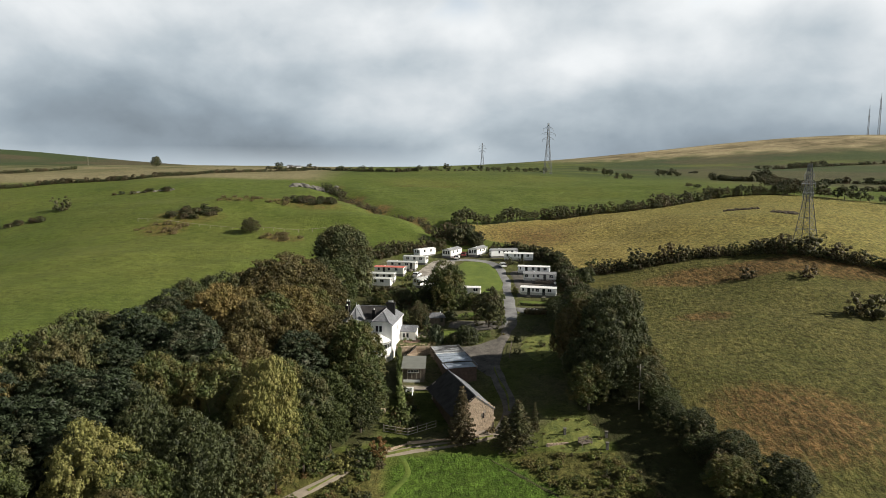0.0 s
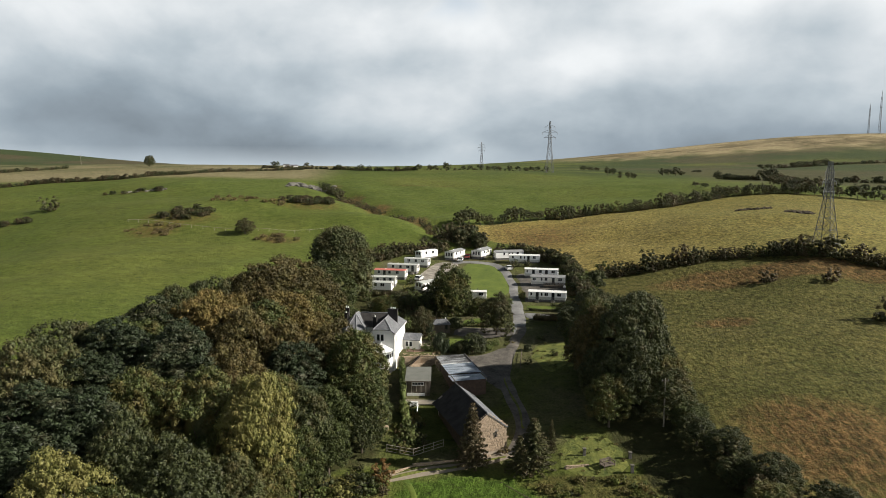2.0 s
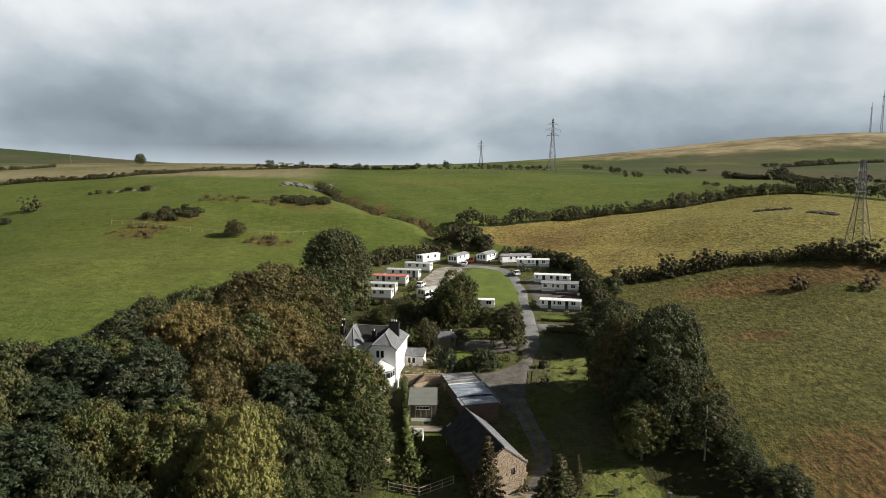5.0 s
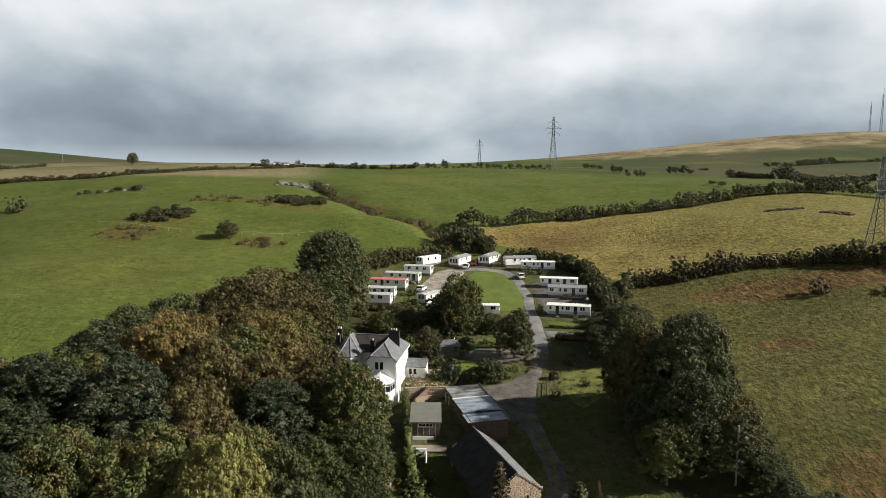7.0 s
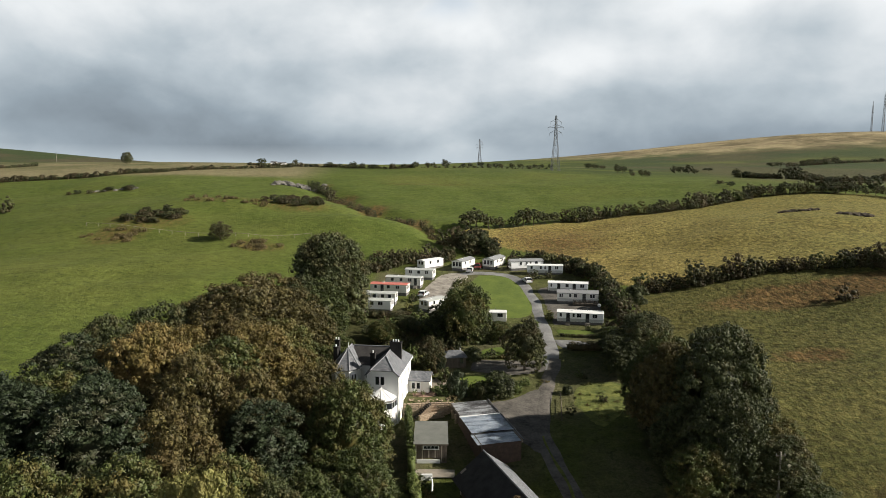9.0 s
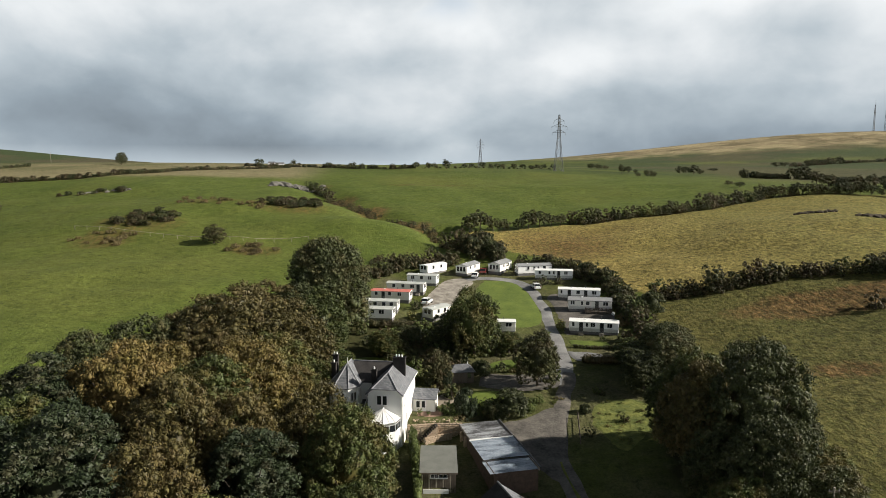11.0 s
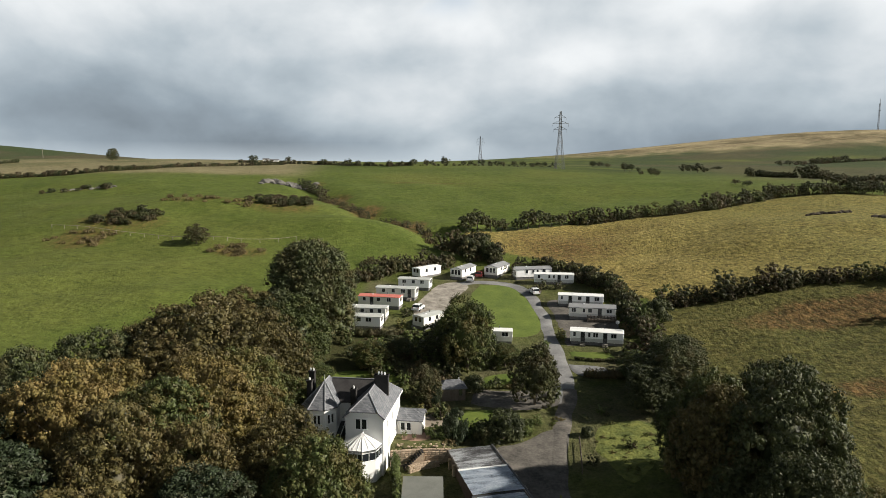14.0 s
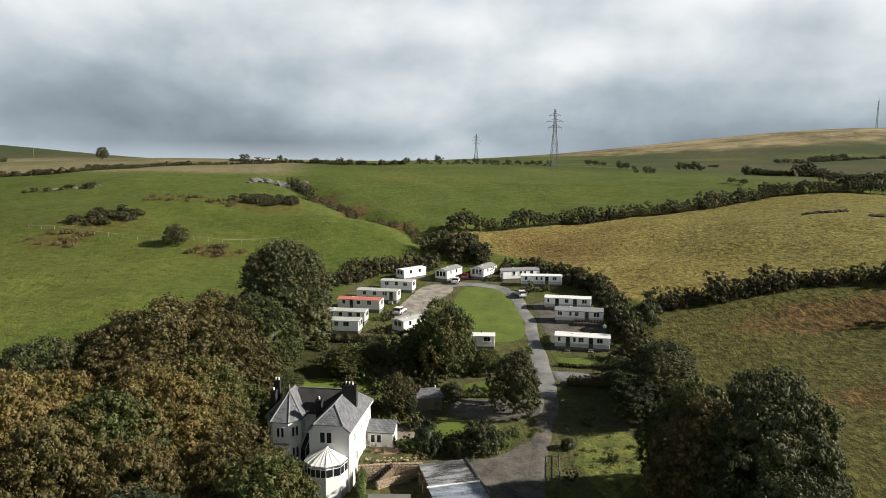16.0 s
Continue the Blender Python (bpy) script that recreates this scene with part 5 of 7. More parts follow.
build_fence([(-120, 268), (-98, 262), (-80, 258), (-60, 257), (-45, 262)], "thin wire-strung field fence across the pasture", 1, 4.0, 1.2, "timber_pale")


def build_pole(x, y, h, label):
    p = thing("telegraph_pole", pose(x, y, gz(x, y)), label, "pole")
    part("shaft", tube((0, 0, -0.6), (0, 0, h), 0.14, 0.1, 10), M["timber_pale"], p)
    part("crossarm", box((-0.6, -0.06, h - 0.5), (0.6, 0.06, h - 0.38)), M["timber"], p)
    for s in (-0.5, 0.5):
        part("insulator", tube((s, 0, h - 0.38), (s, 0, h - 0.2), 0.05, 0.03, 6), M["lead"], p)


def build_shed(x, y, yaw):
    h = thing("garden_shed", pose(x, y, gz(x, y) - 0.1, rz=yaw), "small dark timber shed with a felt roof", "shed")
    part("wall", box((-1.4, -1.0, 0), (1.4, 1.0, 1.9)), M["timber"], h)
    for i in range(8):
        part("board", box((-1.36 + i * 0.34, -1.04, 0.02), (-1.08 + i * 0.34, -0.99, 1.88)), M["timber"], h)
    for side in (-1, 1):
        part("roof_slope", slab([(-1.6, side * 1.25, 1.8), (1.6, side * 1.25, 1.8), (1.6, 0, 2.4), (-1.6, 0, 2.4)], 0.07), M["felt"], h)
    door(h, 0.5, -1.04, 0.02, 0.75, 1.7, mat="timber", glazed=False)


build_shed(37.2, 196.6, -14)


def build_dish(x, y, yaw):
    d = thing("satellite_dish", pose(x, y, gz(x, y), rz=yaw), "white satellite dish on a short pole", "dish")
    part("pole", tube((0, 0, -0.3), (0, 0, 1.5), 0.06), M["steel"], d)
    bm = bmesh.new()
    rows = [[bm.verts.new((0.4 * u * math.cos(a), -0.2 - 0.14 * u * u, 1.6 + 0.4 * u * math.sin(a))) for a in [2 * math.pi * i / 16 for i in range(16)]] for u in (0.15, 0.6, 1.0)]
    bm.faces.new(rows[0])
    for p, q in zip(rows, rows[1:]):
        for i in range(16):
            bm.faces.new((p[i], p[(i + 1) % 16], q[(i + 1) % 16], q[i]))
    bmesh.ops.solidify(bm, geom=bm.faces[:], thickness=0.04)
    part("bowl", bm, M["white_paint"], d)
    part("arm", tube((0, -0.2, 1.3), (0, -0.65, 1.55), 0.02), M["steel"], d)


build_dish(32.6, 194.6, -20)


def build_pipe(x, y):
    """A bent white pipe with pale boards at its foot, beside the clipped hedge."""
    f = thing("white_pipe", pose(x, y, gz(x, y)), "bent white garden pipe with pale boards at its foot", "pipe")
    bm = bmesh.new()
    bend = [(0.9 * math.sin(u * 1.9), -4.4 * u, 1.5 * math.sin(u * 2.6) + 0.2) for u in [i / 8 for i in range(9)]]
    for p, q in zip(bend, bend[1:]):
        add_tube(bm, p, q, 0.11, 0.11, 8)
    part("pipe", bm, M["white_paint"], f)
    part("board", box((-0.7, 0.4, 0.0), (0.9, 0.7, 0.9), 0.03), M["white_paint"], f)
    part("board", box((-0.2, 0.9, 0.0), (1.4, 1.9, 0.25), 0.03), M["timber_pale"], f)


build_pipe(-6.6, 128.3)
for x, y, r, lab in ((-11.0, 120.6, 0.55, "pale garden boulder under the trees"), (-8.2, 121.5, 0.4, "pale garden boulder beside the hedge"), (-7.4, 119.6, 0.4, "pale garden boulder on the grass bank"), (2.2, 155.4, 0.6, "pale garden boulder beside the lawn"), (3.0, 155.9, 0.5, "pale garden boulder beside the lawn")):
    b = thing("boulder", pose(x, y, gz(x, y)), lab, "boulder", "pale boulders")
    me = stone_mesh(int(x * 7) % 97, (r * 2, r * 1.7, r * 1.5))
    share("stone", me, b, pose(0, 0, r * 0.55))
build_pole(34.8, 116.5, 8.2, "grey wooden pole rising from the hedge")


# ---------------------------------------------------------------- pylons
def build_pylon(x, y, z, h, yaw, label, bar=0.16, foot=0.095, waist=0.03):
    """A lattice tower: four legs, bracing, a waist and three pairs of arms."""
    p = thing("pylon", pose(x, y, z, rz=yaw), label, "pylon", "steel pylons of the power line")

    def half(t):
        return h * (foot * (1 - t / 0.62) + waist * t / 0.62) if t < 0.62 else h * (waist - waist * 0.55 * (t - 0.62) / 0.38)

    levels = [0, 0.16, 0.3, 0.42, 0.53, 0.62, 0.69, 0.76, 0.83, 0.9, 1.0]
    corner = ((1, 1), (-1, 1), (-1, -1), (1, -1))
    for cx, cy in corner:
        bm = bmesh.new()
        rings = []
        for a in (0, 0.62, 1.0):
            x0, y0, z0 = cx * half(a), cy * half(a), a * h - (0.5 if a == 0 else 0)
            rings.append([bm.verts.new((x0 + dx * bar, y0 + dy * bar, z0)) for dx, dy in ((1, 0), (0, 1), (-1, 0), (0, -1))])
        for r0, r1 in zip(rings, rings[1:]):
            for i in range(4):
                bm.faces.new((r0[i], r0[(i + 1) % 4], r1[(i + 1) % 4], r1[i]))
        bm.faces.new(rings[0][::-1])
        bm.faces.new(rings[-1])
        part("leg", bm, M["steel"], p)
    for a, b in zip(levels, levels[1:]):
        for i in range(4):
            (ax, ay), (bx, by) = corner[i], corner[(i + 1) % 4]
            part("brace", tube((ax * half(a), ay * half(a), a * h), (bx * half(b), by * half(b), b * h), bar * 0.55, None, 4), M["steel"], p)
            part("brace", tube((bx * half(a), by * half(a), a * h), (ax * half(b), ay * half(b), b * h), bar * 0.55, None, 4), M["steel"], p)
            part("strut", tube((ax * half(b), ay * half(b), b * h), (bx * half(b), by * half(b), b * h), bar * 0.55, None, 4), M["steel"], p)
    for t, reach in ((0.69, 0.115), (0.79, 0.145), (0.89, 0.10)):
        for s in (-1, 1):
            arm = bmesh.new()
            tip = (s * reach * h, 0, t * h)
            for cy in (-1, 1):
                add_tube(arm, (s * half(t), cy * half(t), t * h), tip, bar * 0.6, None, 4)
                add_tube(arm, (s * half(t), cy * half(t), (t + 0.045) * h), tip, bar * 0.6, None, 4)
            ob = part("arm", arm, M["steel"], p)
            part("insulator", tube((tip[0], 0, tip[2]), (tip[0], 0, tip[2] - 0.05 * h), bar * 0.8, bar * 0.5, 6), M["lead"], ob)
    return p


build_pylon(110.2, 206.0, 17.4, 28.0, 35, "grey steel lattice pylon above the hedgerow", 0.11, 0.11, 0.034)
build_pylon(76.3, 499.4, gz(76.3, 499.4) - 0.3, 73.9 - gz(76.3, 499.4), 5, "grey steel lattice pylon on the skyline", 0.12, 0.075, 0.024)
build_pylon(44.6, 775.6, gz(44.6, 775.6) - 1, 67.8 - gz(44.6, 775.6), 5, "distant steel pylon beyond the ridge", 0.13, 0.075, 0.024)


def build_mast(x, y, h, width, label):
    """A slender three-legged lattice mast with a pole on top."""
    m = thing("radio_mast", pose(x, y, gz(x, y) - 1), label, "mast", "masts on the moor")
    ring = [(math.cos(a) * width, math.sin(a) * width) for a in (0.3, 2.4, 4.5)]
    for a, b in ring:
        part("leg", tube((a, b, 0), (a * 0.5, b * 0.5, h * 0.85), 0.32, 0.26, 5), M["steel"], m)
    n = 12
    for i in range(n):
        z0, z1 = h * 0.85 * i / n, h * 0.85 * (i + 1) / n
        k0, k1 = 1 - 0.5 * i / n, 1 - 0.5 * (i + 1) / n
        for j in range(3):
            (ax, ay), (bx, by) = ring[j], ring[(j + 1) % 3]
            part("brace", tube((ax * k0, ay * k0, z0), (bx * k1, by * k1, z1), 0.16, None, 4), M["steel"], m)
    part("top_pole", tube((0, 0, h * 0.8), (0, 0, h), 0.4, 0.2, 6), M["steel"], m)
    part("aerial_drum", tube((0, -1.4, h * 0.62), (0, 1.4, h * 0.62), 1.1, 1.1, 12), M["steel"], m)
    return m


build_mast(788, 1249, 78, 2.2, "slender grey lattice radio mast on the moor")
build_mast(800, 1300, 56, 1.6, "smaller grey lattice radio mast on the moor")


# ---------------------------------------------------------------- trees
def leaf_cards(rng, puffs, per, size, squash=1.0, droop=0.0):
    """Small pointed leaves over the faces of many puffs. Returns vertices and triangles."""
    n = len(puffs)
    c = np.repeat(np.array([p[:3] for p in puffs]), per, 0)
    r = np.repeat(np.array([p[3] for p in puffs]), per)
    d = rng.normal(size=(n * per, 3))
    d /= np.linalg.norm(d, axis=1)[:, None]
    d[:, 2] = np.where(d[:, 2] < -0.3, -d[:, 2] * 0.6, d[:, 2])
    d /= np.linalg.norm(d, axis=1)[:, None]
    at = c + d * (r * rng.uniform(0.6, 1.3, n * per))[:, None] * np.array([1, 1, squash])
    nrm = d + rng.normal(scale=0.34, size=d.shape)
    nrm /= np.linalg.norm(nrm, axis=1)[:, None]
    side = np.cross(nrm, rng.normal(size=d.shape))
    side /= np.linalg.norm(side, axis=1)[:, None]
    tall = np.cross(nrm, side)
    tall[:, 2] -= droop
    s = (size * rng.uniform(0.6, 1.35, n * per))[:, None]
    v = np.stack([at - tall * s * 0.8 - side * s * 0.5, at - tall * s * 0.8 + side * s * 0.5, at + tall * s], 1).reshape(-1, 3)
    return v, np.arange(n * per * 3).reshape(-1, 3)


def blobs(rng, lobes, fine=1):
    """Uneven lumps that fill the inside of a crown."""
    bm = bmesh.new()
    bmesh.ops.create_icosphere(bm, subdivisions=fine, radius=1)
    unit, tri = np.array([v.co[:] for v in bm.verts]), np.array([[v.index for v in f.verts] for f in bm.faces])
    bm.free()
    vs, qs = [], []
    for i, (x, y, z, rx, rz) in enumerate(lobes):
        vs.append(unit * rng.uniform(0.8, 1.16, (len(unit), 1)) * np.array([rx, rx, rz]) + np.array([x, y, z]))
        qs.append(tri + i * len(unit))
    return np.concatenate(vs), np.concatenate(qs)


def tufts(rng, puffs, size, squash=1.0):
    """Small ragged bodies inside the puffs, so that each tuft has a lit and a shaded side."""
    return blobs(rng, [(x, y, z, r * size, r * size * squash) for x, y, z, r in puffs], 1)


def joined(a, b):
    return np.concatenate([a[0], b[0]]), np.concatenate([a[1], b[1] + len(a[0])])


def mesh_of(name, v, q, mat):
    me = bpy.data.meshes.new(name)
    me.vertices.add(len(v))
    me.vertices.foreach_set("co", np.asarray(v, np.float32).ravel())
    me.loops.add(q.size)
    me.loops.foreach_set("vertex_index", q.ravel().astype(np.int32))
    me.polygons.add(len(q))
    me.polygons.foreach_set("loop_start", np.arange(0, q.size, 3, dtype=np.int32))
    me.update(calc_edges=True)
    me.materials.append(mat)
    return me


def trunk_mesh(rng, h, r, spread, limbs=6, sides=8):
    """A bent, tapered trunk with limbs into the crown."""
    bm = bmesh.new()
    p, n = Vector((0, 0, -0.6)), 5
    knots = [p]
    for i in range(n):
        p = p + Vector((rng.normal() * 0.12 * r * 4, rng.normal() * 0.12 * r * 4, (h + 0.6) / n))
        knots.append(p)
    for i in range(n):
        add_tube(bm, knots[i], knots[i + 1], r * (1.25 - 0.2 * i), r * (1.25 - 0.2 * (i + 1)), sides, i in (0, n - 1))
    for i in range(limbs):
        k = knots[2 + i % (n - 2)]
        a = 2 * math.pi * i / limbs + rng.uniform(-0.4, 0.4)
        q = k + Vector((math.cos(a) * spread * 0.5, math.sin(a) * spread * 0.5, h * 0.16))
        e = q + Vector((math.cos(a) * spread * 0.35, math.sin(a) * spread * 0.35, h * 0.22))
        add_tube(bm, k, q, r * 0.45, r * 0.28, sides - 2, False)
        add_tube(bm, q, e, r * 0.28, r * 0.08, 4, False)
    me = bpy.data.meshes.new("trunk")
    bm.to_mesh(me)
    bm.free()
    me.materials.append(M["bark"])
    return me


def broadleaf(seed, radius, height, leaf, puffs=110, per=46, size=0.34, low=0.28, lumps=9, squash=1.0):
    """Meshes of one broadleaved tree: trunk and a crown of lobes built of puffs."""
    rng = np.random.default_rng(seed)
    mid, tall = height * (0.54 + 0.25 * low), height * (0.46 - 0.25 * low)
    lobes = []
    for i in range(lumps):
        u = 1 - 1.75 * (i + 0.5) / lumps
        a = 2.39996 * i + rng.uniform(-0.35, 0.35)
        w = math.sqrt(max(0.0, 1 - u * u))
        k = rng.uniform(0.54, 0.74)
        lobes.append((math.cos(a) * w * radius * k, math.sin(a) * w * radius * k, mid + u * tall * k, radius * rng.uniform(0.36, 0.5)))
    if radius < 3 and low < 0.0:
        for i in range(5):
            a = 2 * math.pi * i / 5 + rng.uniform(-0.3, 0.3)
            lobes.append((math.cos(a) * radius * 0.5, math.sin(a) * radius * 0.5, height * 0.2, radius * rng.uniform(0.34, 0.42)))
    big = radius > 3
    out = []
    for i in range(puffs):
        lx, ly, lz, lr = lobes[i % len(lobes)]
        d = rng.normal(size=3) + np.array([lx / radius, ly / radius, (lz - mid) / tall + 0.35]) * 1.1
        d /= np.linalg.norm(d)
        s = lr * rng.uniform(0.8, 1.04)
        out.append((lx + d[0] * s, ly + d[1] * s, max(lz + d[2] * s, 0.1), (rng.uniform(0.07, 0.135) if big else rng.uniform(0.11, 0.20)) * radius))
    v, q = leaf_cards(rng, out, per, size, squash)
    v, q = joined((v, q), blobs(rng, [(x, y, z, lr * 0.5, lr * 0.5) for x, y, z, lr in lobes] if not big else [(0, 0, mid, radius * 0.48, tall * 0.6)]))
    if big:
        v, q = joined((v, q), tufts(rng, out, 0.45, squash))
    return trunk_mesh(rng, height * 0.7, max(0.05 + 0.04 * radius, radius * 0.055), radius * 0.8, 6 if big else 3, 8 if big else 5), mesh_of("crown", v, q, L[leaf])


def dome(seed, radius, height, leaf, puffs=90, per=44, size=0.11, rough=0.1):
    """Meshes of one rounded bush or compact tree, leafy down to the ground."""
    rng = np.random.default_rng(seed)
    d = rng.normal(size=(puffs, 3))
    d /= np.linalg.norm(d, axis=1)[:, None]
    d[:, 2] = np.where(d[:, 2] < -0.6, -d[:, 2], d[:, 2])
    k = rng.uniform(0.86 - rough, 0.9, puffs)
    out = [(a[0] * radius * f, a[1] * radius * f, max(0.06 * height, height * (0.44 + 0.56 * a[2] * f)), radius * (rng.uniform(0.06, 0.115) if radius > 3 else rng.uniform(0.12, 0.2))) for a, f in zip(d, k)]
    for _ in range(puffs // 4):
        a, f = rng.uniform(0, 2 * math.pi), rng.uniform(0.6, 0.86)
        out.append((math.cos(a) * radius * f, math.sin(a) * radius * f, height * rng.uniform(0.04, 0.3), radius * rng.uniform(0.14, 0.2)))
    core = blobs(rng, [(0, 0, height * 0.44, radius * 0.42, height * 0.34)], 2)
    v, q = joined(leaf_cards(rng, out, per, size), core)
    if radius > 3:
        v, q = joined((v, q), tufts(rng, out, 0.45))
        v, q = joined((v, q), blobs(rng, [(0, 0, height * 0.46, radius * 0.58, height * 0.38)], 2))
    return trunk_mesh(rng, height * 0.6, 0.05 + 0.04 * radius, radius * 0.6, 3, 5), mesh_of("crown", v, q, L[leaf])


def clipped_hedge(line, width, height, leaf, label, seed, group="clipped hedges"):
    """A hedge cut square: leaves all over a long solid body that follows the ground."""
    rng = np.random.default_rng(seed)
    pts = resample(line, 0.5)
    x0, y0 = pts[0]
    z0 = gz(x0, y0)
    puffs, core = [], []
    for x, y in pts:
        z = gz(x, y) - z0
        h = height * rng.uniform(0.92, 1.06)
        core.append((x - x0, y - y0, z + 0.42 * h, width * 0.52, h * 0.52))
        for _ in range(7):
            a, b = rng.uniform(-1, 1), rng.uniform(-1, 1)
            if rng.random() < 0.4:
                p = (a * width * 0.42, b * width * 0.42, h - 0.12)
            else:
                t = rng.uniform(0, 2 * math.pi)
                p = (math.cos(t) * width * 0.45, math.sin(t) * width * 0.45, rng.uniform(0.1, 1) * (h - 0.15))
            puffs.append((x - x0 + p[0], y - y0 + p[1], z + p[2], 0.22))
    v, q = joined(leaf_cards(rng, puffs, 26, 0.085), blobs(rng, core))
    root = thing("clipped_hedge", pose(x0, y0, z0), label, "hedge", group)
    ob = new("leaves", mesh_of("leaves", v, q, L[leaf]))
    ob.parent = root
    for i in range(0, len(pts), 4):
        x, y = pts[i]
        z = gz(x, y) - z0
        part("stem", tube((x - x0, y - y0, z - 0.3), (x - x0, y - y0, z + height * 0.5), 0.05, 0.03, 5), M["bark"], root)
    return root


def conifer(seed, radius, height, leaf, tiers=16, per=9, size=0.16):
    """A spruce: whorls of drooping boughs hung with needles."""
    rng = np.random.default_rng(seed)
    puffs = []
    for t in range(tiers):
        u = t / (tiers - 1)
        z, reach = height * (0.08 + 0.9 * u), radius * (1 - u) ** 0.85 * rng.uniform(0.8, 1.1) + 0.1
        n = max(4, int(per * (1 - 0.5 * u)))
        for i in range(n):
            a = 2 * math.pi * (i + 0.5 * (t % 2)) / n + rng.uniform(-0.2, 0.2)
            for s in (0.25, 0.5, 0.75, 1.0):
                puffs.append((math.cos(a) * reach * s, math.sin(a) * reach * s, z - 0.25 * reach * s + 0.12 * s * s * reach, 0.20 + 0.12 * (1 - s)))
    v, q = leaf_cards(rng, puffs, 20, size, 0.5, 0.2)
    bm = bmesh.new()
    add_tube(bm, (0, 0, -0.5), (0, 0, height), 0.16, 0.02, 8)
    for t in range(tiers):
        u = t / (tiers - 1)
        reach = radius * (1 - u) ** 0.85
        for i in range(5):
            a = 2 * math.pi * (i + 0.5 * (t % 2)) / 5
            z = height * (0.08 + 0.9 * u)
            add_tube(bm, (0, 0, z), (math.cos(a) * reach, math.sin(a) * reach, z - 0.13 * reach), 0.03, 0.008, 4, False)
    me = bpy.data.meshes.new("trunk")
    bm.to_mesh(me)
    bm.free()
    me.materials.append(M["bark"])
    return me, mesh_of("crown", v, q, L[leaf])


def plant(meshes, x, y, s, turn, name, label, category, group, sink=0.0, sz=None):
    """One tree or bush from shared meshes, standing on the ground."""
    m = pose(x, y, gz(x, y) - sink, rz=turn) @ Matrix.Diagonal((s, s, sz or s, 1))
    root = thing(name, m, label, category, group)
    for part_name, me in zip(("trunk", "crown"), meshes):
        share(part_name, me, root, Matrix())
    return root


# kinds: meshes, own radius, own height
KIND = {}
for leaf, radius, height, seeds in (("green", 6.0, 15.0, (1, 2, 3)), ("dark", 6.5, 15.0, (4, 5, 6)), ("brown", 6.5, 14.5, (7, 8)), ("amber", 6.0, 14.0, (9, 10)), ("willow", 5.5, 14.0, (11, 12)), ("pine", 5.0, 16.0, (13, 14))):
    KIND[leaf] = [(broadleaf(s, radius, height, leaf, 760, 34, 0.165 if leaf != "willow" else 0.15, -0.2, 23, 0.62 if leaf == "pine" else 0.95), radius, height) for s in seeds]
KIND["small"] = [(broadleaf(20 + i, 2.2, 4.6, lf, 52, 34, 0.15, -0.08, 8), 2.2, 4.6) for i, lf in enumerate(("hedge", "hedge", "green", "scrub"))]
KIND["bush"] = [(broadleaf(30 + i, 1.6, 2.3, lf, 28, 28, 0.125, -0.05, 6), 1.6, 2.3) for i, lf in enumerate(("hedge", "scrub", "hedge"))]
KIND["shrub"] = [(broadleaf(40 + i, 1.6, 2.4, lf, 32, 40, 0.11, -0.05, 6), 1.6, 2.4) for i, lf in enumerate(("shrub", "shrub", "green", "dark"))]
KIND["bracken"] = [(broadleaf(50 + i, 1.5, 1.0, "bracken", 18, 34, 0.13, 0.0, 6), 1.5, 1.0) for i in range(2)]
KIND["dome"] = [(dome(90 + i, 1.6, 2.4, lf, 90, 44, 0.10), 1.6, 2.4) for i, lf in enumerate(("hedge", "shrub", "green", "dark", "pine"))]
KIND["mound"] = [(dome(100 + i, 1.6, 2.4, lf, 30, 20, 0.2), 1.6, 2.4) for i, lf in enumerate(("hedge", "scrub", "dark"))]
KIND["oak"] = [(dome(95, 8.5, 17.0, "dark", 1100, 32, 0.17, 0.2), 8.5, 17.0)]
KIND["bushy"] = [(broadleaf(97 + i, 4.0, 9.0, lf, 520, 30, 0.125, -0.42, 17), 4.0, 9.0) for i, lf in enumerate(("green", "hedge"))]
KIND["thorn"] = [(broadleaf(110 + i, 2.2, 4.2, lf, 52, 26, 0.18, 0.02, 9), 2.2, 4.2) for i, lf in enumerate(("hedge", "dark", "hedge"))]
KIND["tussock"] = [(broadleaf(140 + i, 1.2, 0.9, lf, 22, 40, 0.1, 0.0, 6), 1.2, 0.9) for i, lf in enumerate(("grass", "grass", "straw"))]
KIND["golden"] = [(broadleaf(130 + i, 1.6, 2.4, "willow", 40, 30, 0.11, -0.05, 7), 1.6, 2.4) for i in range(2)]
KIND["rusty"] = [(broadleaf(120 + i, 1.6, 2.4, "rust", 40, 30, 0.11, -0.05, 7), 1.6, 2.4) for i in range(2)]
KIND["spruce"] = [(conifer(60 + i, 2.3, 9.5, lf), 2.3, 9.5) for i, lf in enumerate(("scrub", "hedge"))]

WORDS = {
    "green": "broadleaved tree with a dense green crown", "dark": "dark green broadleaved tree with a heavy crown", "brown": "broadleaved tree turning brown in autumn",
    "oak": "large dark green tree with a full rounded crown", "bushy": "dense garden tree leafy down to the ground",
    "amber": "autumn tree with amber and golden leaves", "willow": "pale yellow-green tree with feathery leaves", "pine": "bluish dark green tree with tufted boughs",
}
pick = random.Random(77)


def tree(kind, x, y, top, radius, group="trees of the wood"):
    """A tree whose crown ends at that height above the datum."""
    meshes, r, h = KIND[kind][pick.randrange(len(KIND[kind]))]
    s = 1.04 * radius / r
    return plant(meshes, x, y, s, pick.uniform(0, 360), "tree", WORDS[kind], "tree", group, 0.0, max(0.25, 1.02 * (top - gz(x, y)) / h))


